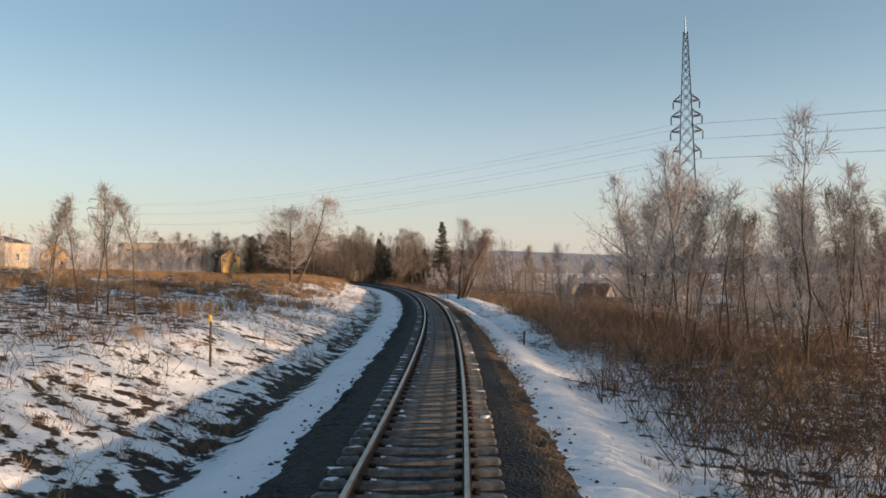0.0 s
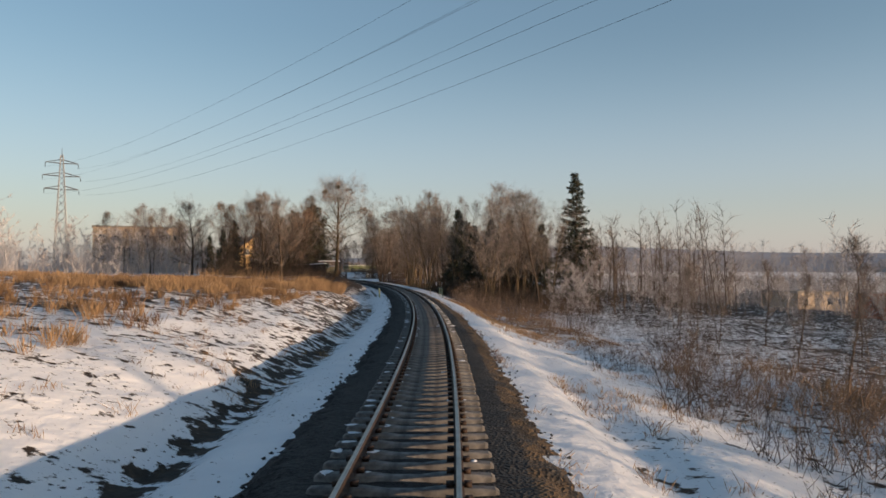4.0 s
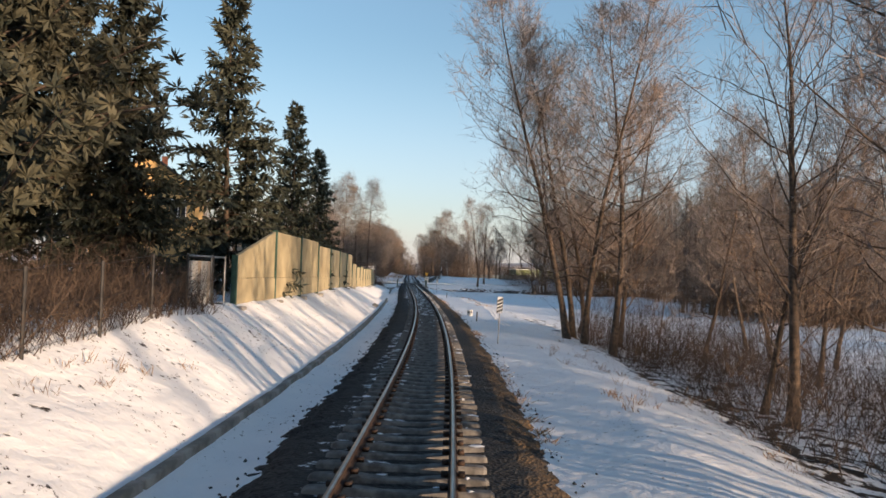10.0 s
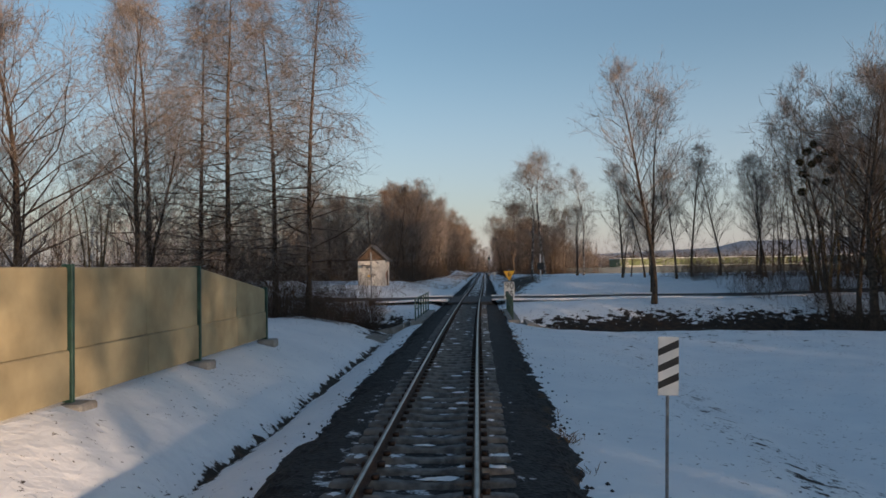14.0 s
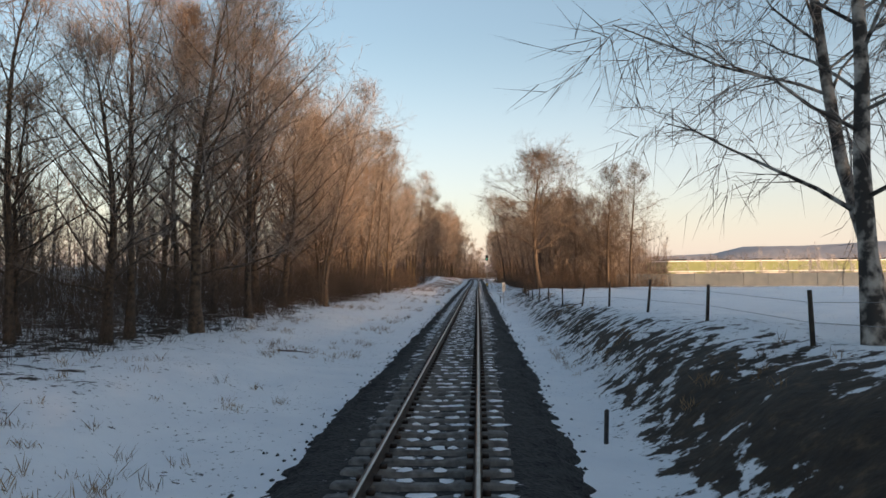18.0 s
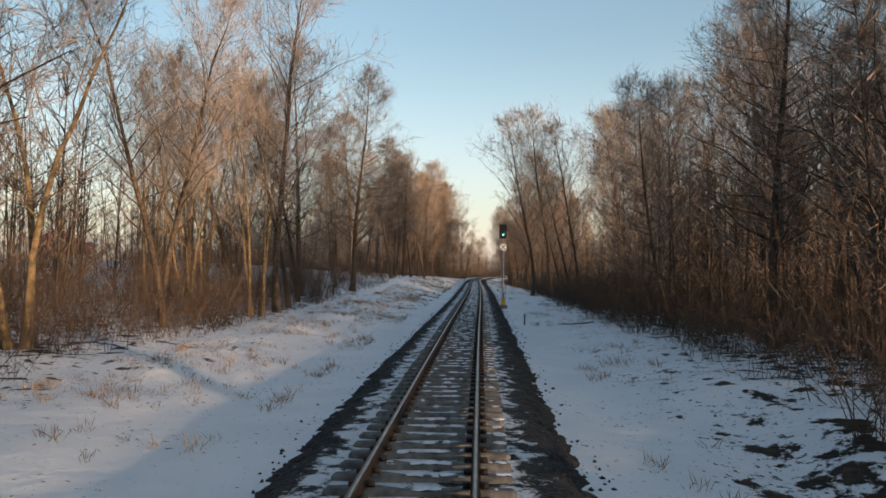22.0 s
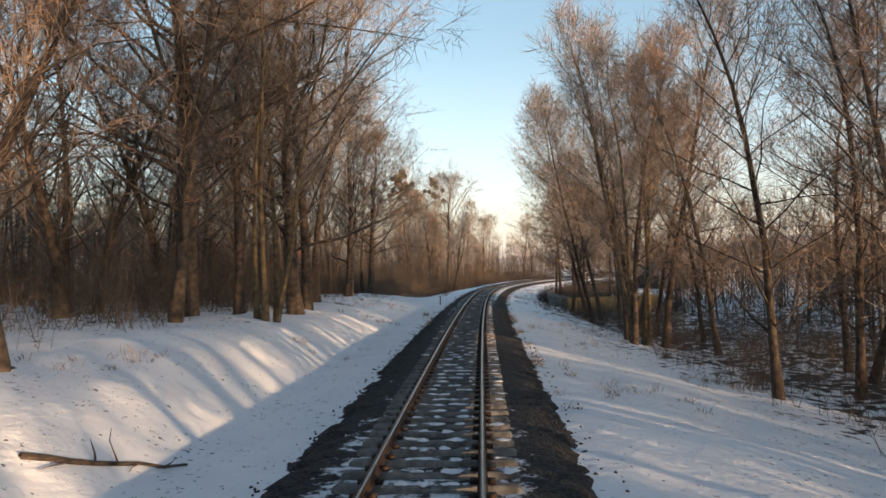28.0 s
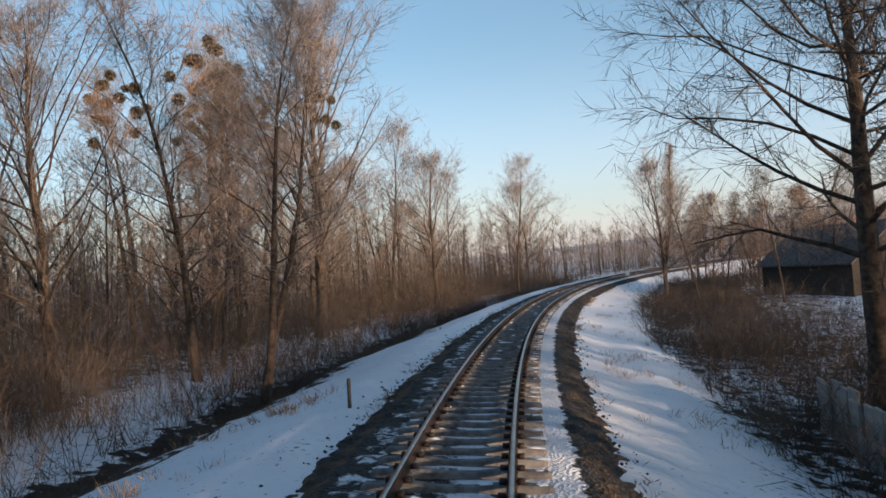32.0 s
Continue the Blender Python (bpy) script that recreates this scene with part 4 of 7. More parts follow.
# ---- snow left lying on the sleepers ----
rng = np.random.default_rng(6)
_a = np.linspace(0, 2 * np.pi, 8, endpoint=False)
DOME = np.concatenate([np.stack([np.cos(_a), np.sin(_a), 0 * _a], -1), np.stack([0.66 * np.cos(_a), 0.66 * np.sin(_a), 0 * _a + 0.72], -1), [[0, 0, 1.0]]])
_i = np.arange(8)
_j = (_i + 1) % 8
DOMEF = np.concatenate([np.stack([_i, _j, _j + 8], -1), np.stack([_i, _j + 8, _i + 8], -1), np.stack([_i + 8, _j + 8, 0 * _i + 16], -1)])
CENTRE = ([0, 280, 310, 400, 440, 700, 720, 985], [0.0, 0.0, 0.35, 0.0, 0.7, 0.8, 0.05, 0.1])
SPOTS = []
for o0, lo_, hi_, ry, chance in ((-1.1, 0.09, 0.17, 0.09, ([0, 60, 130, 280, 330, 985], [0.8, 0.3, 0.3, 0.2, 0.12, 0.15])), (-0.56, 0.06, 0.12, 0.075, ([0, 130, 150, 290, 420, 985], [0.8, 0.5, 0.95, 0.7, 0.75, 0.6])), (0.56, 0.05, 0.1, 0.07, ([0, 420, 460, 985], [0.2, 0.3, 0.7, 0.5])), (-0.36, 0.07, 0.19, 0.1, CENTRE), (-0.12, 0.07, 0.19, 0.1, CENTRE), (0.12, 0.07, 0.19, 0.1, CENTRE), (0.36, 0.07, 0.19, 0.1, CENTRE), (1.12, 0.1, 0.2, 0.1, ([0, 420, 450, 985], [0.15, 0.2, 0.7, 0.7])), (0.98, 0.04, 0.08, 0.06, ([0, 420, 985], [0.3, 0.35, 0.4]))):
    keep = rng.uniform(0, 1, len(SLEEPERS)) < np.interp(SLEEPERS, *chance)
    k = int(keep.sum())
    SPOTS.append(np.stack([SLEEPERS[keep] + rng.normal(0.01, 0.03, k), rng.normal(o0, 0.035 if abs(o0) > 0.4 else 0.1, k), rng.uniform(lo_, hi_, k), ry * rng.uniform(0.7, 1.4, k), rng.uniform(0.012, 0.032, k)], -1))
SPOTS = np.concatenate(SPOTS)
so = SPOTS[:, 0:1] + DOME[None, :, 1] * SPOTS[:, 3:4] * rng.uniform(0.5, 1.35, (len(SPOTS), 17))
oo = SPOTS[:, 1:2] + DOME[None, :, 0] * SPOTS[:, 2:3] * rng.uniform(0.45, 1.4, (len(SPOTS), 17))
zo = -0.195 + DOME[None, :, 2] * SPOTS[:, 4:5] + 0 * so
c = cant(so)
lumps = smooth(mesh_ob("snow_lumps", at(so, oo * np.cos(c) + zo * np.sin(c), zo * np.cos(c) - oo * np.sin(c)).reshape(-1, 3), (np.arange(len(SPOTS))[:, None, None] * 17 + DOMEF[None]).reshape(-1, 3), M_SNOW))
tagged(lumps, "lumps of snow left on the sleepers beside the rails", "snow", kind="stuff")

# ---- far hills ----
ha = np.linspace(0, 2 * np.pi, 181)
hr = np.array([2600.0, 2700.0, 2900.0, 3300.0])
hp = np.array([0.0, 0.55, 0.9, 1.0])
HA, HR = np.meshgrid(ha, hr, indexing="ij")
hh_ = 40 + 75 * hash_noise(HA * 2.5, HA * 0, 21) + 28 * hash_noise(HA * 9, HA * 0, 22)
HZ = -25 + hh_ * hp[None, :] * np.where(np.cos(HA) > -0.2, 1.0, 0.8)
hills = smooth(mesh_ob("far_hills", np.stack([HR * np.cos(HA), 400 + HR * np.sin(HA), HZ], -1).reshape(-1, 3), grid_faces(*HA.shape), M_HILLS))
tagged(hills, "low wooded hills along the horizon, haze put into their colour", "hills", kind="structure")


# ---- trees ----
class Wood:
    """Collects tapered tubes and thin cones as arrays for one mesh."""

    def __init__(self):
        self.v, self.f, self.n = [], [], 0

    def tube(self, pts, rad, sides):
        pts = np.asarray(pts, float)
        rad = np.asarray(rad, float)
        k = len(pts)
        d = np.gradient(pts, axis=0)
        d /= np.linalg.norm(d, axis=1)[:, None] + 1e-9
        ref = np.where(np.abs(d[:, 2:3]) > 0.9, np.array([[1.0, 0, 0]]), np.array([[0, 0, 1.0]]))
        u = np.cross(d, ref)
        u /= np.linalg.norm(u, axis=1)[:, None] + 1e-9
        w = np.cross(d, u)
        a = np.linspace(0, 2 * np.pi, sides, endpoint=False)
        ring = pts[:, None] + rad[:, None, None] * (u[:, None] * np.cos(a)[None, :, None] + w[:, None] * np.sin(a)[None, :, None])
        self.v.append(ring.reshape(-1, 3))
        i = np.arange(k - 1)[:, None] * sides
        j = np.arange(sides)[None, :]
        A, B = i + j, i + (j + 1) % sides
        q = np.stack([A, B, B + sides, A + sides], -1).reshape(-1, 4) + self.n
        self.f.append(np.concatenate([q[:, [0, 1, 2]], q[:, [0, 2, 3]]]))
        self.n += k * sides

    def cones(self, base, tip, r):
        """Many thin three-sided spikes at once."""
        base, tip = np.asarray(base, float), np.asarray(tip, float)
        d = tip - base
        d /= np.linalg.norm(d, axis=1)[:, None] + 1e-9
        ref = np.where(np.abs(d[:, 2:3]) > 0.9, np.array([[1.0, 0, 0]]), np.array([[0, 0, 1.0]]))
        u = np.cross(d, ref)
        u /= np.linalg.norm(u, axis=1)[:, None] + 1e-9
        w = np.cross(d, u)
        r = np.broadcast_to(np.asarray(r, float), (len(base),))[:, None]
        p = [base + r * (u * math.cos(a) + w * math.sin(a)) for a in (0, 2.094, 4.189)] + [tip]
        self.v.append(np.stack(p, 1).reshape(-1, 3))
        t = np.array([[0, 1, 3], [1, 2, 3], [2, 0, 3]])
        self.f.append((np.arange(len(base))[:, None, None] * 4 + t[None]).reshape(-1, 3) + self.n)
        self.n += 4 * len(base)

    def blades(self, base, tip, width, rng):
        """Flat needle sprays and grass blades, each one narrow triangle pair."""
        base, tip = np.asarray(base, float), np.asarray(tip, float)
        d = tip - base
        side = np.cross(d, rng.normal(size=d.shape))
        side /= np.linalg.norm(side, axis=1)[:, None] + 1e-9
        w = np.broadcast_to(np.asarray(width, float), (len(base),))[:, None]
        m = base * 0.45 + tip * 0.55
        self.v.append(np.stack([base, m + side * w, tip, m - side * w], 1).reshape(-1, 3))
        self.f.append((np.arange(len(base))[:, None, None] * 4 + np.array([[0, 1, 2], [0, 2, 3]])[None]).reshape(-1, 3) + self.n)
        self.n += 4 * len(base)

    def slivers(self, base, tip, width, rng):
        """Very fine twigs, one slim triangle each."""
        base, tip = np.asarray(base, float), np.asarray(tip, float)
        side = np.cross(tip - base, rng.normal(size=base.shape))
        side /= np.linalg.norm(side, axis=1)[:, None] + 1e-9
        w = np.broadcast_to(np.asarray(width, float), (len(base),))[:, None]
        self.v.append(np.stack([base - side * w, base + side * w, tip], 1).reshape(-1, 3))
        self.f.append(np.arange(3 * len(base)).reshape(-1, 3) + self.n)
        self.n += 3 * len(base)

    def build(self, name, material, parent=None, label=""):
        return mesh_ob(name, np.concatenate(self.v), np.concatenate(self.f), material, parent, label)


def curve(p, d, length, segs, rng, bend=0.0, wob=0.1):
    """Points of a branch that starts at p towards d and bends up (or down) as it goes."""
    pts = [np.array(p, float)]
    d = np.array(d, float)
    for _ in range(segs):
        d = d + np.array([0, 0, bend / segs]) + rng.normal(0, wob, 3)
        d /= np.linalg.norm(d)
        pts.append(pts[-1] + d * length / segs)
    return np.array(pts), d


def bare_tree(label, H=14.0, r=0.16, clear=0.3, limbs=22, spread=0.22, up=0.8, subs=7, twigs=7, stems=1, lean=0.0, droop=0.0, bark=None, twig=None, seed=0, shape=1.0, balls=0, fork=0.0, tw=1.0, crook=0.07, name="bare_tree"):
    """A leafless tree: tapered trunk and limbs in one mesh, fine branches and twigs in another."""
    rng = np.random.default_rng(seed)
    tr, cr = Wood(), Wood()
    root = thing(name, label, "tree")
    tb, tt = [], []
    tops = []
    for st in range(stems):
        az0 = rng.uniform(0, 6.28)
        sl = lean + (fork * rng.uniform(0.6, 1.3) if stems > 1 else 0.0)
        d0 = np.array([math.cos(az0) * sl, math.sin(az0) * sl, 1.0])
        p0 = np.array([math.cos(az0), math.sin(az0), 0]) * (0.16 * stems ** 0.5 if stems > 1 else 0.0)
        h = H * (1.0 if st == 0 else rng.uniform(0.72, 0.98))
        pts, _ = curve(p0 + [0, 0, -0.25], d0 / np.linalg.norm(d0), h, 9, rng, bend=0.25 if sl else 0.0, wob=crook)
        rad = r * (1 - np.linspace(0, 1, 10) ** 1.1 * 0.94) * (1.0 if stems == 1 else rng.uniform(0.6, 1))
        rad[0] *= 1.45
        tr.tube(pts, rad, 7)
        L = max(3, limbs // stems)
        for i in range(L):
            f = clear + (0.985 - clear) * ((i + rng.uniform(0, 1)) / L) ** 0.85
            x = f * 9
            k = min(int(x), 8)
            p = pts[k] + (pts[k + 1] - pts[k]) * (x - k)
            az = i * 2.4 + rng.uniform(-0.5, 0.5)
            g = (f - clear) / (1 - clear)
            prof = (1 - g) ** 0.8 * shape + (1 - shape) * math.sin(math.pi * min(1, 0.15 + g * 0.85)) + 0.12
            ln = H * spread * prof * rng.uniform(0.75, 1.25)
            el = up * rng.uniform(0.6, 1.3) + 0.3 * g
            d = np.array([math.cos(az) * math.cos(el), math.sin(az) * math.cos(el), math.sin(el)])
            lp, ld = curve(p, d, ln, 5, rng, bend=0.35 - droop, wob=0.17)
            lr = max(0.011, rad[k] * 0.33) * np.linspace(1, 0.22, 6)
            tr.tube(lp, lr, 3)
            for j in range(subs):
                g2 = 0.25 + 0.75 * (j + rng.uniform(0, 1)) / subs
                y = g2 * 5
                q = min(int(y), 4)
                sp = lp[q] + (lp[q + 1] - lp[q]) * (y - q)
                base_d = (lp[q + 1] - lp[q]) / (np.linalg.norm(lp[q + 1] - lp[q]) + 1e-9)
                sd = base_d * 0.75 + rng.normal(0, 0.55, 3) + np.array([0, 0, 0.3 - droop])
                sd /= np.linalg.norm(sd)
                sln = ln * 0.42 * (1.15 - 0.6 * g2) * rng.uniform(0.6, 1.3) + 0.15
                bp, _ = curve(sp, sd, sln, 3, rng, bend=0.2 - droop * 1.5, wob=0.16)
                cr.cones(bp[[0, 1]], bp[[2, 3]], max(0.008, lr[q] * 0.42) * np.array([1, 0.6]))
                w = rng.uniform(0.1, 1, twigs) * 3
                wi = np.minimum(w.astype(int), 2)
                b = bp[wi] + (bp[wi + 1] - bp[wi]) * (w - wi)[:, None]
                td = (bp[wi + 1] - bp[wi]) / (sln / 3) * 0.7 + rng.normal(0, 0.55, (twigs, 3)) + np.array([0, 0, 0.2 - droop * 1.6])
                td /= np.linalg.norm(td, axis=1)[:, None]
                tb.append(b)
                tl = (0.42 + 0.62 * rng.uniform(0, 1, twigs))[:, None] * (H / 12) ** 0.5 * (1.0 + droop * 1.2)
                tt.append(b + td * tl)
                mid_t = b + td * tl * 0.45
                t2 = td + rng.normal(0, 0.45, (twigs, 3))
                tb.append(mid_t)
                tt.append(mid_t + t2 / np.linalg.norm(t2, axis=1)[:, None] * tl * 0.6)
            tops.append(lp[-1])
    cr.slivers(np.concatenate(tb), np.concatenate(tt), 0.0085 * tw, rng)
    tr.build("trunk", bark or M_BARK, root)
    cr.build("crown", twig or M_TWIG, root)
    for i in range(balls):
        c = tops[int(rng.integers(len(tops) // 3, len(tops)))] * np.array([0.6, 0.6, 0.97])
        mb = Wood()
        n = 260
        dd = rng.normal(size=(n, 3))
        dd /= np.linalg.norm(dd, axis=1)[:, None]
        R = rng.uniform(0.2, 0.42) * H / 14
        mb.blades(c + dd * R * 0.15, c + dd * R * rng.uniform(0.7, 1.05, (n, 1)), 0.045, rng)
        mb.build("mistletoe", M_MISTLE, root, "dense round clump of mistletoe")
    return root


def spruce(label, H=15.0, R=2.6, tiers=30, seed=0, base=0.04, material=None, name="spruce_tree"):
    rng = np.random.default_rng(seed)
    root = thing(name, label, "tree")
    tr, cr = Wood(), Wood()
    pts, _ = curve((0, 0, -0.2), (0, 0, 1), H, 8, rng, wob=0.012)
    tr.tube(pts, H * 0.012 * np.linspace(1, 0.06, 9), 7)
    for i in range(tiers):
        f = base + (0.985 - base) * (i / tiers) ** 0.95
        z = f * H
        ln0 = R * (1 - f) ** 0.85 + 0.14
        nb = max(5, int(9 * (1 - f) + 4))
        for j in range(nb):
            az = rng.uniform(0, 6.283)
            ln = ln0 * rng.uniform(0.65, 1.15)
            d = np.array([math.cos(az), math.sin(az), 0.15 + 0.5 * f])
            bp, _ = curve((0, 0, z + rng.uniform(-0.2, 0.2)), d / np.linalg.norm(d), ln, 3, rng, bend=-0.55 + 0.5 * f, wob=0.06)
            tr.tube(bp, 0.02 * np.array([1, 0.8, 0.5, 0.2]), 3)
            n = int(26 + 40 * ln / max(R, 0.1))
            w = rng.uniform(0.12, 1, n) * 3
            wi = np.minimum(w.astype(int), 2)
            b = bp[wi] + (bp[wi + 1] - bp[wi]) * (w - wi)[:, None]
            bd = (bp[-1] - bp[0]) / (np.linalg.norm(bp[-1] - bp[0]) + 1e-9)
            td = bd * 0.6 + rng.normal(0, 0.5, (n, 3)) + np.array([0, 0, -0.35])
            td /= np.linalg.norm(td, axis=1)[:, None]
            cr.blades(b, b + td * rng.uniform(0.2, 0.5, (n, 1)), 0.05, rng)
    tr.build("trunk", M_BARK, root)
    cr.build("crown", material or M_NEEDLE, root)
    return root


def pine(label, H=16.0, R=3.2, seed=0, name="pine_tree"):
    rng = np.random.default_rng(seed)
    root = thing(name, label, "tree")
    tr, cr = Wood(), Wood()
    pts, _ = curve((0, 0, -0.2), (0, 0, 1), H, 8, rng, wob=0.03)
    tr.tube(pts, 0.22 * np.linspace(1, 0.1, 9), 8)
    for i in range(64):
        f = 0.12 + 0.88 * i / 64
        x = f * 8
        k = min(int(x), 7)
        p = pts[k] + (pts[k + 1] - pts[k]) * (x - k)
        az = i * 2.4 + rng.uniform(-0.6, 0.6)
        ln = R * (0.22 + 0.85 * (1 - f) ** 0.7) * rng.uniform(0.65, 1.1)
        d = np.array([math.cos(az), math.sin(az), 0.3 + 0.5 * f])
        lp, _ = curve(p, d / np.linalg.norm(d), ln, 4, rng, bend=0.3, wob=0.15)
        tr.tube(lp, 0.055 * np.linspace(1, 0.25, 5), 4)
        for _ in range(26):
            t = rng.uniform(0.25, 1.05)
            c = lp[0] + (lp[-1] - lp[0]) * t + rng.normal(0, 0.28, 3)
            n = 22
            dd = rng.normal(size=(n, 3)) + np.array([0, 0, 0.5])
            dd /= np.linalg.norm(dd, axis=1)[:, None]
            cr.blades(np.repeat(c[None], n, 0), c + dd * rng.uniform(0.2, 0.45, (n, 1)), 0.045, rng)
    tr.build("trunk", M_BARK, root)
    cr.build("crown", M_PINE, root)
    return root


SPIN = {}


def plant(master, s, o, scale=1.0, turn=None, lean=0.0, label="", group="", z=None):
    """The master tree, and after it copies, standing on the ground at station s, offset o."""
    first = master.name not in SPIN
    t = (SPIN.get(master.name, 0.0) + 137.5) % 360
    SPIN[master.name] = t
    m = station(s, o, float(gz(s, o)) if z is None else z, t if turn is None else turn, lean)
    if first:
        ob = master
        ob.matrix_basis = m
    else:
        ob = copy_thing(master, m)
    ob.scale = (scale, scale, scale)
    if label:
        tagged(ob, label)
    if group:
        tagged(ob, group=group)
    return ob


def grove(masters, s0, s1, o0, o1, n, seed, lo=0.75, hi=1.15, group="", gap=2.0):
    """n trees strewn over a stretch of the plan, kept apart, each a copy of one of the masters."""
    rng = np.random.default_rng(seed)
    spots = []
    for _ in range(n * 12):
        s, o = rng.uniform(s0, s1), rng.uniform(o0, o1)
        if all((s - a) ** 2 + (o - b) ** 2 > gap * gap for a, b in spots):
            spots.append((s, o))
            plant(masters[int(rng.integers(len(masters)))], s, o, rng.uniform(lo, hi), rng.uniform(0, 360), rng.normal(0, 2.5), group=group)
            if len(spots) >= n:
                break


def undergrowth(name, label, areas, material, seed, hmin=0.8, hmax=2.2, side=6, r=0.008, spread=0.5):
    """Leafless brush: stems with side twigs in one mesh. areas: (s0, s1, o0, o1, count)."""
    rng = np.random.default_rng(seed)
    w = Wood()
    for s0, s1, o0, o1, n in areas:
        cl = max(3, n // 14)
        cs, co_ = rng.uniform(s0, s1, cl), rng.uniform(o0, o1, cl)
        pick = rng.integers(0, cl, n)
        s = cs[pick] + rng.normal(0, 0.55, n)
        o = np.clip(co_[pick] + rng.normal(0, 0.55, n), min(o0, o1), max(o0, o1))
        base = at(s, o, gz(s, o) - 0.05)
        size = (0.35 + 0.9 * rng.uniform(0, 1, cl) ** 1.2)[pick]
        d = rng.normal(0, spread, (n, 3))
        d[:, 2] = 1
        d /= np.linalg.norm(d, axis=1)[:, None]
        h = rng.uniform(hmin, hmax, n) * size
        tip = base + d * h[:, None]
        w.cones(base, tip, r * (0.7 + h / hmax))
        for _ in range(side):
            f = rng.uniform(0.25, 0.95, (n, 1))
            b = base + (tip - base) * f
            td = d * 0.6 + rng.normal(0, 0.7, (n, 3)) + np.array([0, 0, 0.15])
            td /= np.linalg.norm(td, axis=1)[:, None]
            w.slivers(b, b + td * (h * rng.uniform(0.2, 0.5, n))[:, None], r * 0.8, rng)
    return tagged(w.build(name, material), label, "undergrowth", kind="stuff")


def grass(name, label, areas, material, seed, hmin=0.3, hmax=0.9, width=0.012, per=26, spread=0.35):
    """Tufts of dry blades in one mesh. areas: (s0, s1, o0, o1, tufts)."""
    rng = np.random.default_rng(seed)
    w = Wood()
    for s0, s1, o0, o1, n in areas:
        cl = max(2, n // 9)
        pick = rng.integers(0, cl, n)
        s = rng.uniform(s0, s1, cl)[pick] + rng.normal(0, 1.0, n)
        o = np.clip(rng.uniform(o0, o1, cl)[pick] + rng.normal(0, 0.8, n), min(o0, o1), max(o0, o1))
        c = at(s, o, gz(s, o) - 0.04)
        base = np.repeat(c, per, 0) + rng.normal(0, 0.10, (n * per, 3)) * np.array([1, 1, 0])
        d = rng.normal(0, spread, (n * per, 3))
        d[:, 2] = 1
        h = rng.uniform(hmin, hmax, n * per) * np.repeat(rng.uniform(0.6, 1.2, n), per)
        w.blades(base, base + d * h[:, None], width, rng)
    return tagged(w.build(name, material), label, "grass", kind="stuff")


def woods(name, label, areas, material, seed, lo=9.0, hi=15.0, limbs=18, twigs=120, width=0.022, crown=0.25):
    """Bare trees too far off to tell apart, in one mesh. areas: (s0, s1, o0, o1, count)."""
    rng = np.random.default_rng(seed)
    w, tk = Wood(), Wood()
    for s0, s1, o0, o1, n in areas:
        s, o = rng.uniform(s0, s1, n), rng.uniform(o0, o1, n)
        b = at(s, o, gz(s, o) - 0.2)
        h = rng.uniform(lo, hi, n) * (0.85 + 0.3 * hash_noise(s / 15, o / 15, seed))
        top = b + np.stack([rng.normal(0, 0.065, n) * h, rng.normal(0, 0.065, n) * h, h], -1)
        tk.cones(b, top, h * 0.0075)
        f = rng.uniform(0.04, 0.95, (n, limbs, 1))
        lb = b[:, None] + (top - b)[:, None] * f
        az = rng.uniform(0, 6.283, (n, limbs))
        el = rng.uniform(0.4, 1.2, (n, limbs))
        ld = np.stack([np.cos(az) * np.cos(el), np.sin(az) * np.cos(el), np.sin(el)], -1)
        ln = h[:, None, None] * crown * (1.15 - f * 0.75) * rng.uniform(0.7, 1.3, (n, limbs, 1))
        lt = lb + ld * ln
        tk.cones(lb.reshape(-1, 3), lt.reshape(-1, 3), np.repeat(h * 0.003, limbs))
        k = twigs
        pick = rng.integers(0, limbs, (n, k))
        i = np.arange(n)[:, None]
        g = rng.uniform(0.2, 1.0, (n, k, 1))
        tb = lb[i, pick] + (lt - lb)[i, pick] * g
        td = ld[i, pick] * 0.6 + rng.normal(0, 0.6, (n, k, 3)) + np.array([0, 0, 0.25])
        td /= np.linalg.norm(td, axis=2)[..., None]
        w.slivers(tb.reshape(-1, 3), (tb + td * h[:, None, None] * rng.uniform(0.05, 0.12, (n, k, 1))).reshape(-1, 3), width, rng)
        sb = np.repeat(b, 16, 0) + rng.normal(0, 1.3, (n * 16, 3)) * np.array([1, 1, 0])
        sd = rng.normal(0, 0.4, (n * 16, 3)) + np.array([0, 0, 1.0])
        tk.slivers(sb, sb + sd * rng.uniform(0.8, 3.4, (n * 16, 1)), width * 1.1, rng)
    ob = tagged(w.build(name, material), label, "woodland", kind="stuff")
    # woods in the haze-pale twig colour get it on trunks and limbs too
    tagged(tk.build("trunks", material if material is M_FROST_HAZE else M_BARK, ob), "dark trunks, limbs and undergrowth", kind="stuff")
    return ob


# ---- masters of the trees ----
T_TALL = bare_tree("tall slender leafless tree with dark bark", 15, 0.15, 0.25, 38, 0.27, 0.75, 8, 8, seed=1, shape=0.4)
T_TALL2 = bare_tree("tall leafless tree with frosted upper twigs", 16, 0.17, 0.22, 40, 0.31, 0.8, 8, 8, seed=2, shape=0.25)
T_ALDER = bare_tree("leafless alder with level branches", 16, 0.15, 0.2, 50, 0.26, 0.3, 8, 8, seed=3, shape=0.7, name="alder_tree")
T_MULTI = bare_tree("leafless tree with several stems from one root", 14, 0.13, 0.25, 48, 0.27, 0.75, 8, 8, stems=4, fork=0.1, seed=4, shape=0.4, bark=M_BARK_PALE, name="multi_stemmed_tree")
T_BROAD = bare_tree("broad leafless tree with a rounded crown", 13, 0.24, 0.15, 44, 0.44, 0.7, 10, 9, seed=5, shape=0.1, name="broad_tree")
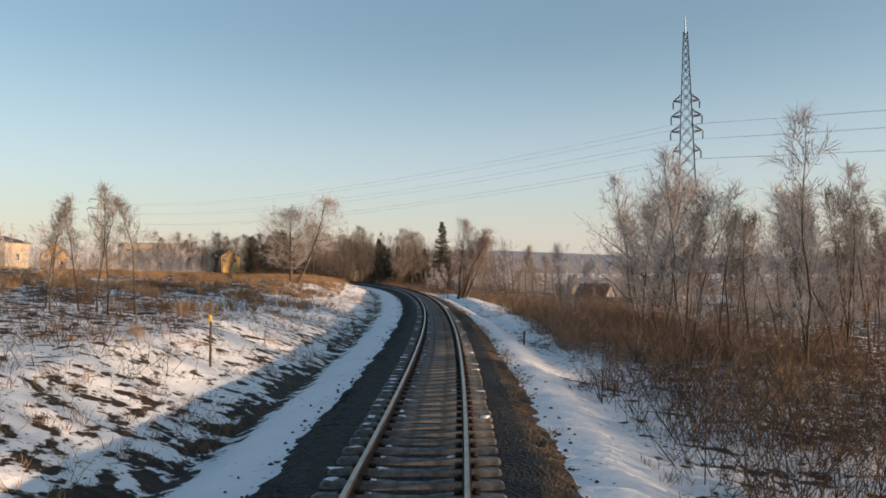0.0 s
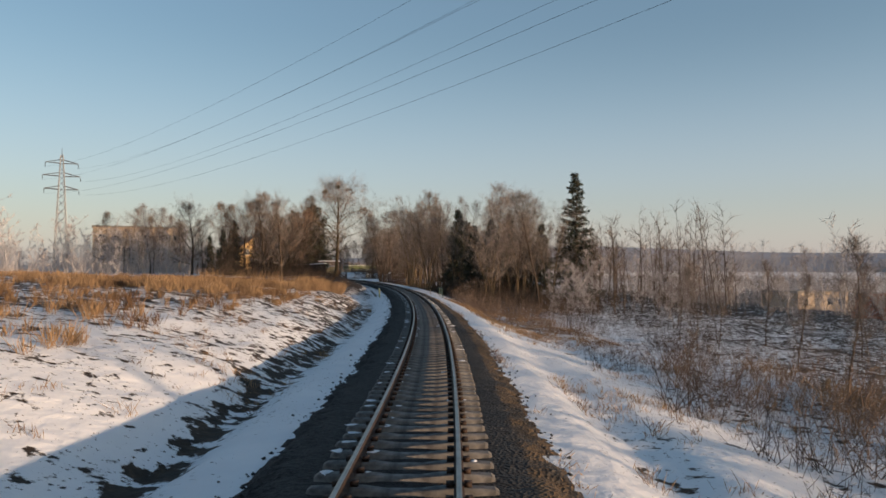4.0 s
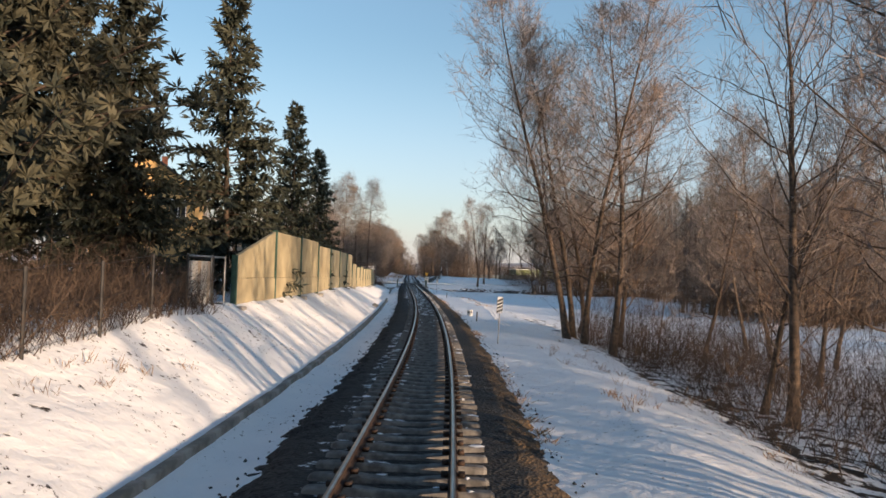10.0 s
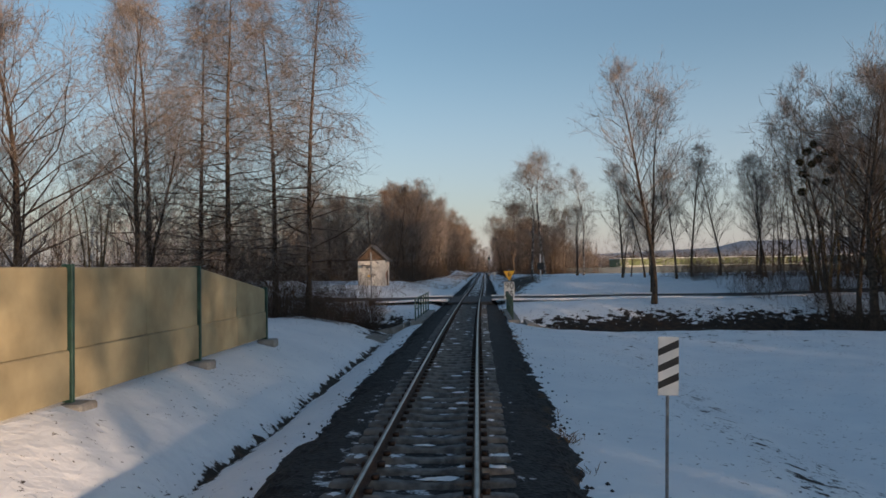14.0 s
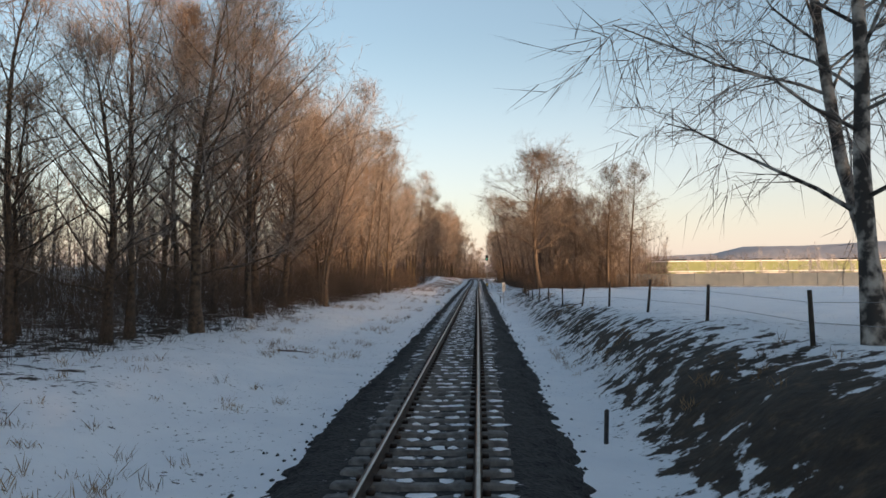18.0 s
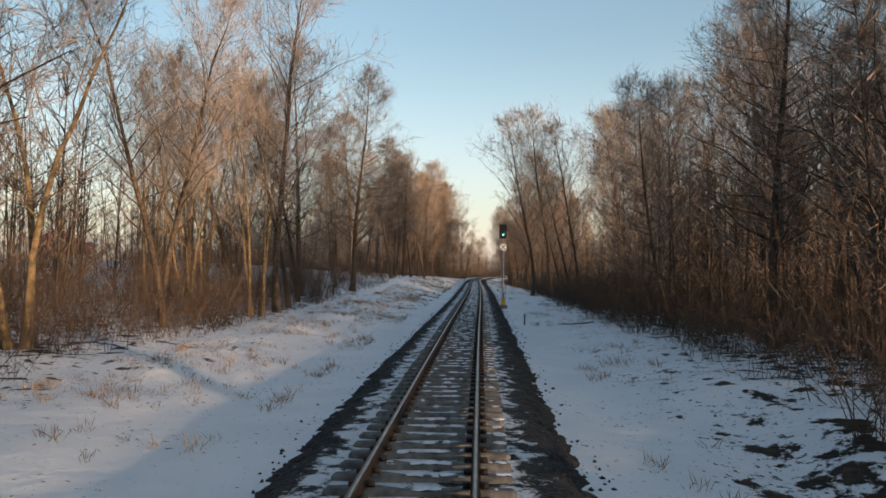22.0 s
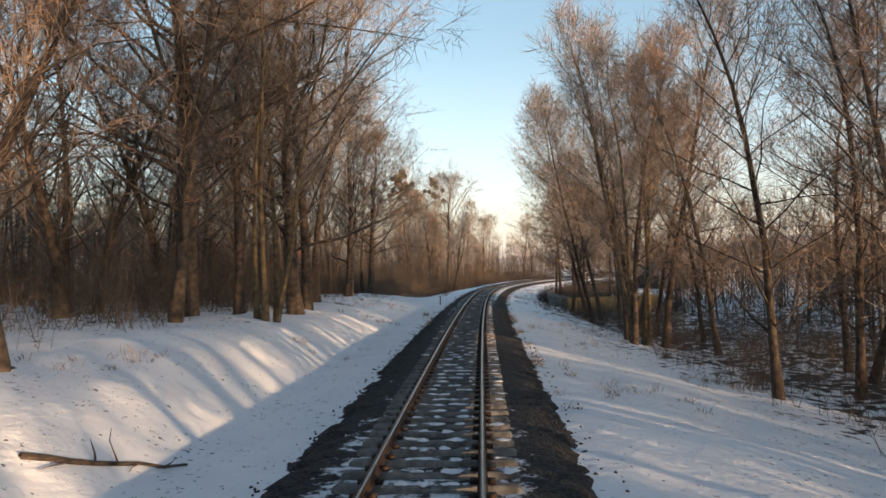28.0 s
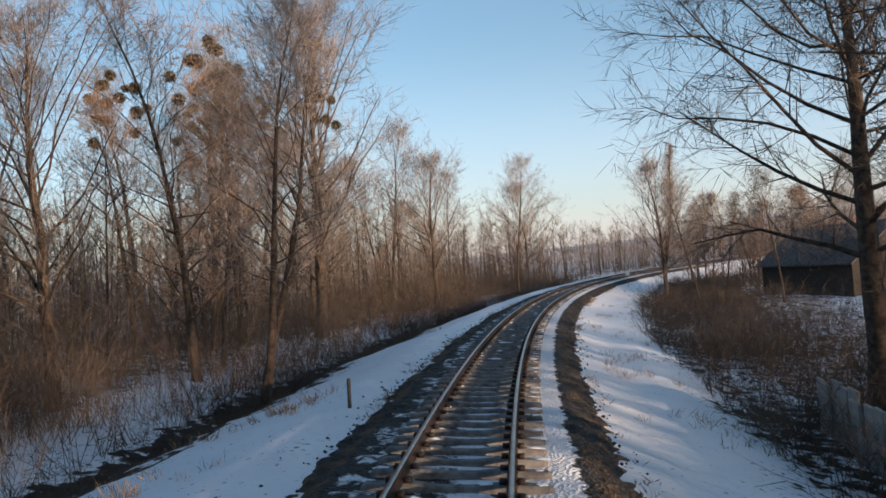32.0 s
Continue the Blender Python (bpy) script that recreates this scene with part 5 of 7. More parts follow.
T_ROUND = bare_tree("round-headed leafless tree with russet twigs", 11, 0.17, 0.12, 36, 0.32, 0.8, 8, 7, seed=6, shape=0.15, twig=M_TWIG_RED, name="round_tree")
T_SAP = bare_tree("thin bare sapling beside the line", 8, 0.06, 0.15, 22, 0.2, 0.95, 6, 6, seed=7, shape=0.4, name="sapling")
T_BIRCH = bare_tree("white-barked birch with hanging twigs", 15, 0.15, 0.25, 34, 0.26, 0.7, 8, 8, seed=8, shape=0.4, droop=0.45, bark=M_BIRCH, name="birch_tree")
T_BIRCH2 = bare_tree("slender birch with pale bark", 14, 0.12, 0.3, 28, 0.2, 0.9, 7, 7, seed=9, shape=0.4, droop=0.3, bark=M_BIRCH, name="birch_tree")
T_LARCH = bare_tree("bare larch with short level branches", 19, 0.17, 0.1, 96, 0.2, 0.0, 7, 7, seed=10, shape=0.95, droop=0.3, crook=0.018, name="larch_tree")
T_RUSSET = bare_tree("leafless tree with warm brown fine twigs", 14, 0.14, 0.12, 44, 0.27, 0.6, 8, 8, seed=11, shape=0.45, twig=M_TWIG_RED, name="russet_tree")
T_MISTLE = bare_tree("leafless poplar hung with round mistletoe clumps", 17, 0.2, 0.3, 30, 0.26, 0.85, 7, 6, seed=12, shape=0.2, balls=24, name="mistletoe_tree")
T_NEST = bare_tree("old leafless tree with clumps of mistletoe", 15, 0.31, 0.22, 60, 0.42, 0.45, 11, 10, seed=13, shape=0.2, droop=0.38, balls=4, bark=M_BARK_PALE, name="mistletoe_tree")
T_THIN = bare_tree("slender young tree with pale frosted twigs", 9, 0.06, 0.12, 34, 0.2, 1.05, 6, 7, stems=2, fork=0.06, seed=22, shape=0.3, twig=M_FROST_HAZE, name="sapling")
T_LEAN = bare_tree("leaning leafless tree with a high frosted crown", 11, 0.17, 0.35, 36, 0.3, 0.55, 8, 7, seed=24, shape=0.15, twig=M_FROST_HAZE, name="leaning_tree")
T_FORK = bare_tree("leafless tree forking low into two straight stems", 13, 0.17, 0.3, 56, 0.26, 0.75, 8, 8, stems=2, fork=0.16, seed=23, shape=0.3, name="forked_tree")
T_SPRUCE = spruce("dark green spruce among bare trees", 15, 3.3, 34, 14)
T_SPRUCE2 = spruce("narrow spruce with drooping boughs", 12, 2.75, 32, 15)
T_PINE = pine("large pine with dense needle clumps", 15, 6.0, 16)
T_POPLAR = bare_tree("columnar leafless poplar beyond the bend", 18, 0.2, 0.08, 80, 0.1, 1.25, 6, 6, seed=17, shape=0.4, twig=M_TWIG_RED, name="poplar_tree")
T_FIELD = bare_tree("wide-crowned leafless field tree with frosted twigs", 9.5, 0.24, 0.14, 64, 0.5, 0.3, 10, 9, twig=M_FROST_HAZE, seed=18, shape=0.15, name="field_tree")
T_WILLOW = bare_tree("leaning many-stemmed leafless willow", 9.2, 0.2, 0.16, 90, 0.3, 0.85, 9, 9, stems=5, fork=0.17, seed=19, shape=0.2, name="willow_tree")
T_BIGBIRCH = bare_tree("large old birch with long hanging branches", 17, 0.2, 0.14, 34, 0.36, 0.55, 12, 11, seed=21, shape=0.35, droop=0.4, crook=0.06, bark=M_BIRCH, name="birch_tree")
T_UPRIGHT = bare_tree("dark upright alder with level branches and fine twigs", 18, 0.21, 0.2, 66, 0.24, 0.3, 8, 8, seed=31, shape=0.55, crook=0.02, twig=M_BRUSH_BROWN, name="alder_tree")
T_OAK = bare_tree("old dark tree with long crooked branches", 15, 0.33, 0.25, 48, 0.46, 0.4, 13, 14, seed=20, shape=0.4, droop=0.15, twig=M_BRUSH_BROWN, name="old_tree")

# ---- trees, from the start of the line ----
for ds, do, sc in ((28, -15.6, 0.58), (28.5, -14.7, 0.55), (29, -14.2, 0.66), (28.3, -13.4, 0.62), (29.5, -12.8, 0.6), (28.8, -16.2, 0.5)):
    plant(T_SAP, ds, do, sc, group="saplings on the field")
plant(T_FIELD, 86.8, -15.4, 0.92, turn=20)
plant(T_LEAN, 87.0, -14.7, 1.0, turn=0, lean=27)
plant(T_WILLOW, 82.5, 5.0, 1.0, turn=0, lean=15)
grove([T_THIN, T_SAP, T_THIN], 24, 40, 10.0, 27, 26, 31, 0.75, 1.05, "thicket by the pylon", 1.4)
grove([T_THIN, T_THIN, T_SAP], 36, 45, 13.0, 30, 14, 57, 0.8, 1.1, "thicket by the pylon", 1.6)
# added trees, mostly unseen behind the start, to shade the left foreground
grove([T_THIN, T_SAP], -26, 22, 11.5, 28, 26, 59, 0.75, 1.0, "thicket by the pylon", 1.7)
plant(T_FIELD, 46, 14.2, 1.0)
plant(T_THIN, 43.5, 8.2, 0.62)
plant(T_SAP, 28, 9.8, 0.9)
plant(T_SAP, 63.5, 9.8, 0.75)
plant(T_SAP, 64.6, 10.6, 0.7)
plant(T_SAP, 66, 12.0, 0.8)
grove([T_SAP, T_THIN], 122, 174, 13, 32, 24, 61, 0.55, 0.85, "trees on the slope", 2.2)
grove([T_SAP, T_ROUND], 60, 150, 22, 50, 14, 32, 0.45, 0.7, "trees on the slope", 3)
plant(T_SAP, 64, 9, 0.8)
plant(T_SAP, 66, 10, 0.7)
grove([T_TALL, T_TALL2, T_ALDER, T_MULTI], 186, 223, 9.5, 24, 13, 33, 0.8, 1.1, "trackside wood", 2.4)
grove([T_SAP, T_TALL, T_THIN], 244, 264, 10.5, 24, 12, 58, 0.65, 0.85, "trackside wood", 2.4)
plant(T_SPRUCE, 203, 27.5, 1.35)
for ds, do, sc in ((212, 13.5, 1.0), (206, 15, 1.05), (204, 17.5, 1.1), (203, 19.6, 1.0), (201, 21.6, 1.0), (219.5, 12.3, 1.25), (222, 14.5, 1.1)):
    plant(T_SPRUCE2, ds, do, sc, group="spruces in the wood")
plant(T_BIRCH, 206, 16.5, 1.15)
for ds, do, sc in ((238.6, 6.8, 1.3), (240.5, 8.6, 1.25), (235.5, 9.4, 1.3)):
    plant(T_MULTI, ds, do, sc, group="lit trunks by the path")
plant(T_TALL, 237.2, 10.2, 1.3, lean=-6)
for ds, do, sc, kind in ((285.0, 7.6, 1.25, T_ALDER), (284.2, 8.3, 1.15, T_ALDER), (287.5, 8.4, 1.2, T_TALL), (281, 9.0, 1.2, T_ALDER), (290, 9.8, 1.1, T_RUSSET), (292, 9.0, 1.1, T_ALDER), (295, 10.5, 1.0, T_ALDER), (289, 11.5, 1.1, T_RUSSET)):
    plant(kind, ds, do, sc, group="trackside wood")
grove([T_ALDER, T_RUSSET, T_SAP], 264, 296, 10.5, 22, 10, 34, 0.7, 0.9, "trackside wood", 2.6)
for ds, do, sc, kind in ((257.5, 9.3, 1.15, T_TALL), (255, 9.7, 1.1, T_ALDER), (267.5, 11, 1.0, T_TALL2), (253.5, 9.0, 1.0, T_MULTI)):
    plant(kind, ds, do, sc, group="trackside wood")
plant(T_NEST, 216.5, -8.9, 1.05)
grove([T_TALL2, T_BROAD, T_RUSSET], 200, 230, -28, -14, 10, 35, 0.75, 0.95, "trees by the gardens", 3.2)
for ds, do, sc in ((263.5, -10.8, 1.0), (268, -13.6, 0.95), (262, -15, 0.9), (283, -19.5, 0.95)):
    plant(T_PINE, ds, do, sc, group="pines by the gardens")
for ds, do, sc in ((279.8, -9.6, 1.2), (306, -9.2, 0.95), (296.5, -9.6, 1.08), (271, -17, 0.95), (280, -16, 1.0), (312, -13.6, 0.75), (263, -13.2, 0.75), (270, -14.6, 0.85)):
    plant(T_SPRUCE2, ds, do, sc, group="spruces behind the wall")
grove([T_TALL, T_ALDER, T_MULTI], 214, 228, 8.5, 13, 4, 56, 0.95, 1.2, "trackside wood", 2.4)
for ds, do, sc in ((226, -16.5, 0.75), (231, -19, 0.8), (222, -21, 0.7), (232, -14.5, 0.7), (228, -22, 0.85), (236, -17.5, 0.8), (224, -26, 0.8), (238, -23, 0.8), (219, -17.5, 0.6)):
    plant(T_SPRUCE2, ds, do, sc, group="spruces by the gardens")
plant(T_SPRUCE2, 217, -27, 0.62)
plant(T_SPRUCE2, 269.0, -9.8, 0.9)
plant(T_SPRUCE2, 262, -34, 0.7)
grove([T_BROAD, T_RUSSET, T_TALL2], 235, 330, -56, -26, 16, 36, 0.7, 1.0, "trees behind the gardens", 5)
grove([T_BROAD, T_TALL2, T_MULTI], 336, 384, -32, -13, 26, 37, 0.62, 0.85, "trees behind the wall", 3.4)
for i in range(5):
    plant(T_LARCH, 385.6 + (i % 2) * 1.5, -8.9 - 2.3 * i, (1.08, 1.04, 1.12, 1.05, 1.06)[i], group="row of larches")
grove([T_RUSSET, T_BROAD, T_ROUND], 438, 470, -24, -10.5, 16, 38, 0.75, 0.95, "wood along the cutting", 2.6)
grove([T_TALL, T_TALL2, T_MULTI, T_BROAD], 393, 412, 27, 62, 26, 39, 1.1, 1.45, "trees by the road", 3.4)
plant(T_BROAD, 396, 28, 1.3)
plant(T_BROAD, 391, 33, 1.3)
plant(T_TALL2, 400.6, 14.0, 1.15)
plant(T_TALL2, 412.5, 16.6, 1.1)
plant(T_MISTLE, 397, 25.5, 0.75)
plant(T_BIRCH, 460, 10.6, 1.35)
grove([T_RUSSET, T_BROAD], 440, 462, 14, 26, 5, 53, 0.6, 0.8, "trees by the road", 3)
grove([T_TALL, T_TALL2], 419, 436, 16, 40, 8, 40, 0.75, 0.95, "trees by the road", 3)
plant(T_BIGBIRCH, 456, 8.3, 1.0)
plant(T_BIRCH2, 464, 17, 1.25)
grove([T_TALL, T_TALL2, T_BROAD, T_RUSSET], 464, 560, -20, -10.5, 40, 41, 1.0, 1.3, "wood along the track", 2.6)
plant(T_TALL2, 585, -11.3, 1.3)
grove([T_TALL, T_MULTI, T_BROAD], 562, 602, -20, -11.5, 12, 55, 1.0, 1.3, "wood along the track", 2.6)
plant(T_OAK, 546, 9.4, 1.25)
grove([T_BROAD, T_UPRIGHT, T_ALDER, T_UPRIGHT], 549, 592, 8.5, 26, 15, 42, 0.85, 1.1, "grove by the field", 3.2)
grove([T_TALL, T_TALL2, T_ALDER], 592, 650, 8.5, 22, 17, 43, 1.1, 1.4, "wood along the track", 2.8)
plant(T_TALL2, 636, 7.4, 1.4)
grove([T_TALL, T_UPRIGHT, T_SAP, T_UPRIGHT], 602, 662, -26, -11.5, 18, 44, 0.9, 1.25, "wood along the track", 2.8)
plant(T_ALDER, 668.5, -8.7, 1.35)
plant(T_ALDER, 677, -10.6, 1.3)
for ds, do, sc, kind in ((657.5, -10.1, 1.2, T_TALL), (656.5, -11.2, 1.25, T_TALL), (655, -12.4, 1.15, T_ALDER), (676, -14.2, 0.95, T_ROUND), (698, -8.9, 1.3, T_RUSSET), (672.5, 9.3, 1.3, T_TALL2), (670, 11, 1.25, T_ALDER), (664, 12, 1.3, T_TALL)):
    plant(kind, ds, do, sc, group="wood along the track")
grove([T_ALDER, T_TALL], 660, 676, -22, -15, 4, 54, 1.0, 1.2, "wood along the track", 2.4)
grove([T_RUSSET, T_ROUND], 690, 728, -22, -10, 14, 45, 1.2, 1.6, "wood along the track", 2.6)
grove([T_ALDER, T_RUSSET, T_TALL], 676, 730, 8.0, 20, 24, 46, 1.05, 1.35, "wood along the track", 2.4)
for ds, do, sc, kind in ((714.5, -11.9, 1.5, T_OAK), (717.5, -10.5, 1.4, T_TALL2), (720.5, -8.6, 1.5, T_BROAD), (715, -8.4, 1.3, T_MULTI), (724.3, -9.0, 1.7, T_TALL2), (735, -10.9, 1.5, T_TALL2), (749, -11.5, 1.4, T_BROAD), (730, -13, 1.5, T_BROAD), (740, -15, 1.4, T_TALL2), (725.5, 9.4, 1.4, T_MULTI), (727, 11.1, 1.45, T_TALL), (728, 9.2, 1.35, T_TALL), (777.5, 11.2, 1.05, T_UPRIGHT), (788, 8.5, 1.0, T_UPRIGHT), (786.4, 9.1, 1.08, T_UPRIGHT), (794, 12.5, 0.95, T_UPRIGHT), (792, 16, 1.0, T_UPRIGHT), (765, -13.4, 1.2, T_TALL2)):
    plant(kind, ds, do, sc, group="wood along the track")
grove([T_TALL2, T_BROAD, T_ALDER], 737, 757, -27, -14.8, 12, 60, 1.0, 1.3, "wood along the track", 2.4)
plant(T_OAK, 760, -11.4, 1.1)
plant(T_MULTI, 763, -16.2, 1.3)
plant(T_FORK, 802.5, -8.3, 1.0, turn=90)
grove([T_ALDER, T_TALL, T_ALDER], 732, 768, 8.0, 17, 10, 48, 1.05, 1.35, "wood along the track", 2.6)
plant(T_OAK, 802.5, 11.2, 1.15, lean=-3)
grove([T_BROAD, T_TALL2, T_RUSSET], 800, 890, -30, -10.5, 22, 49, 0.9, 1.25, "wood round the bend", 3.6)
for ds, do in ((842, -30), (850, -34), (838, -38), (834, -28), (846, -24), (852, -41)):
    plant(T_MISTLE, ds, do, 1.45, group="poplars with mistletoe")
plant(T_BROAD, 823, -13.5, 1.6)
plant(T_POPLAR, 868, 7.4, 0.95)
plant(T_BROAD, 858, 8.2, 1.05)
grove([T_BROAD, T_TALL, T_RUSSET], 845, 900, 8, 26, 14, 50, 0.7, 0.9, "wood round the bend", 3.4)

# ---- woods behind them ----
# stretch 318 to 398 is added, partly out of view, to shade the track
woods("far_woods", "bare woodland behind the trackside trees", [(186, 214, 26, 48, 60), (430, 600, -70, -20, 560), (600, 735, -80, -26, 260), (735, 775, -70, -34, 120), (775, 800, -70, -26, 260), (558, 606, 12, 24, 170), (606, 730, 22, 45, 300), (716, 800, 16, 60, 160), (318, 398, 44, 62, 330)], M_TWIG, 61)
# distance haze is put into the pale twig colour of these two woods
woods("far_woods", "bare woodland in the distance, haze put into its colour", [(100, 330, -150, -80, 220), (330, 440, -120, -30, 260), (30, 300, 70, 148, 300), (300, 420, 62, 140, 60), (600, 760, 60, 145, 160), (420, 480, 60, 140, 50), (640, 1050, -148, -60, 380), (225, 300, -62, -34, 110), (120, 215, -70, -40, 60)], M_FROST_HAZE, 62, 6, 10, width=0.035)
woods("far_woods", "pale trees down in the valley, haze put into their colour", [(60, 330, 62, 148, 420)], M_FROST_HAZE, 64, 10, 15, width=0.035)
woods("far_woods", "tall bare woodland beyond the road", [(398, 442, 36, 148, 460)], M_TWIG, 66, 13, 19, limbs=24, twigs=170)
woods("far_woods", "tall dense woodland behind the houses", [(690, 758, -66, -28, 260), (1000, 1290, -130, 130, 520), (800, 900, -100, -50, 200)], M_TWIG, 67, 11, 17, twigs=150)
woods("far_woods", "young bare trees filling the wood", [(588, 652, 12, 40, 280)], M_TWIG, 68, 6, 10)
# dense stand added almost out of view, to shade the noise wall and snow
woods("far_woods", "tall bare trees added by the field to shade the line", [(316, 340, 34, 52, 130)], M_TWIG, 65, 13, 17, limbs=30, twigs=320)
woods("far_woods", "brown woodland round the bend", [(772, 905, -70, -16, 640), (880, 1090, -60, -7, 460), (880, 1090, 8, 70, 460), (760, 880, 26, 90, 200)], M_TWIG, 63, 8, 13)

# ---- brushwood ----
undergrowth("brushwood", "tangled brown brushwood on the slope", [(7, 22, 4.6, 10, 1500), (14, 62, 7.0, 16, 3600), (62, 176, 7, 26, 3600), (30, 150, 26, 60, 1500)], M_BRUSH, 71, 0.8, 2.2)
undergrowth("brushwood", "dark red-brown shrubs on the field", [(14, 75, -22, -8.5, 3600), (10, 60, -9, -5, 260), (75, 150, -40, -16, 800)], M_BRUSH, 72, 0.4, 1.1)
undergrowth("brushwood", "dense dark undergrowth beneath the wood", [(180, 228, 9, 24, 5000), (217, 240, 11, 24, 3600), (262, 292, 8.5, 18, 2600), (390, 440, 22, 64, 7000), (545, 600, 7.5, 26, 4500), (590, 655, 8.5, 24, 8000)], M_BRUSH, 73, 1.4, 4.4, side=7)
undergrowth("brushwood", "dense dark undergrowth along the cutting", [(438, 600, -20, -10.5, 12000), (438, 600, -42, -19, 6000), (600, 668, -44, -14, 3400), (330, 392, -26, -9, 2600), (196, 230, -26, -12, 1700)], M_BRUSH, 74, 1.4, 4.6, side=7)
undergrowth("brushwood", "russet undergrowth beside the bend", [(684, 735, -20, -10, 2200), (656, 735, 9, 20, 3800), (735, 800, 8, 16, 2200), (716, 740, -22, -10, 600), (792, 905, -26, -10.5, 8000), (772, 792, -26, -13, 2600), (806, 905, 7.5, 18, 5200)], M_BRUSH_BROWN, 75, 0.9, 3.0, side=7)
undergrowth("brushwood", "dark tangled brush at the foot of the bank", [(800, 890, -10.5, -7.4, 4600), (774, 800, -9.8, -8.2, 700), (799, 890, 6.4, 15, 9500), (784, 800, 6.2, 7.4, 500), (784, 800, 8.8, 18, 3000), (768, 786, 10.8, 22, 2600), (240, 262, 10.8, 24, 2600), (180, 262, 9.5, 20, 2400), (600, 668, -24, -11, 3600), (545, 660, 8, 14, 3000)], M_BRUSH, 77, 0.5, 2.0, side=9)
undergrowth("brushwood", "tall brown thicket beside the bend", [(798, 890, -24, -10, 5200), (774, 800, -30, -13, 5600), (690, 735, -22, -11, 1400), (782, 800, -16, -11, 700), (764, 776, -13.5, -9.5, 260), (736, 757, -28, -13.5, 2600)], M_BRUSH_BROWN, 78, 2.0, 5.0, side=10, spread=0.3)
undergrowth("brushwood", "brown bushes on the valley slope", [(172, 188, 6.2, 10.5, 1100), (30, 44, 5.8, 9, 900), (146, 174, 5.4, 12, 650), (55, 128, 9, 26, 5200), (26, 60, 8.2, 20, 4200)], M_TWIG_RED, 79, 0.7, 2.4, side=9)
undergrowth("brushwood", "dark bushes beside the stream", [(383, 399, -26, -6.5, 7500), (383, 396, 24, 50, 1800)], M_BRUSH, 80, 0.8, 4.4, side=9)
undergrowth("brushwood", "frosted garden shrubs behind the fence", [(205, 262, -22, -7.8, 3600), (228, 268, -30, -14, 3000), (234, 252, -10.5, -7.6, 1600), (252, 268, -10.5, -6.5, 3600)], M_BRUSH, 76, 0.7, 1.8)

# ---- dry grass ----
grass("dry_grass", "tawny dry grass on the field", [(20, 60, -40, -9, 700), (60, 185, -45, -9.5, 3000), (100, 180, -85, -40, 800), (138, 184, -26, -8.6, 1500)], M_GRASS, 81, 0.3, 0.75)
grass("dry_grass", "tawny grass among the bushes on the slope", [(20, 60, 7.0, 16, 420), (60, 130, 8, 20, 420)], M_GRASS, 85, 0.4, 1.1, 0.010, 22, 0.4)
grass("reeds", "tall straw-coloured reeds in a clump", [(176, 194, -13, -7.8, 380), (160, 180, -24, -12, 60)], M_GRASS, 82, 0.5, 1.6, 0.010, 26, 0.3)
grass("dry_grass", "sparse dry weeds in the snow", [(0, 100, -12, -4.6, 1100), (100, 180, -9, -4.2, 360), (0, 100, 4.0, 10, 700), (100, 180, 4.0, 12, 900), (140, 180, 4.2, 12, 1900), (318, 374, 5.8, 7.0, 30), (180, 300, 5, 9, 160), (225, 265, -7, -4.6, 90), (420, 560, 3.8, 7, 220), (420, 560, -10, -4, 420), (555, 680, -9.5, -4, 1500), (560, 720, 4, 9, 320), (700, 820, -10, -4.2, 220), (700, 840, 3.4, 9, 420)], M_GRASS, 83, 0.08, 0.34, 0.007, 14, 0.5)
grass("shoulder_weeds", "dead brown weeds on the ballast shoulder", [(0, 330, 1.75, 2.5, 900), (330, 420, 1.8, 2.4, 90), (700, 860, 1.8, 2.6, 420), (700, 860, -2.4, -1.8, 240)], M_GRASS, 84, 0.05, 0.2, 0.008, 16, 0.9)


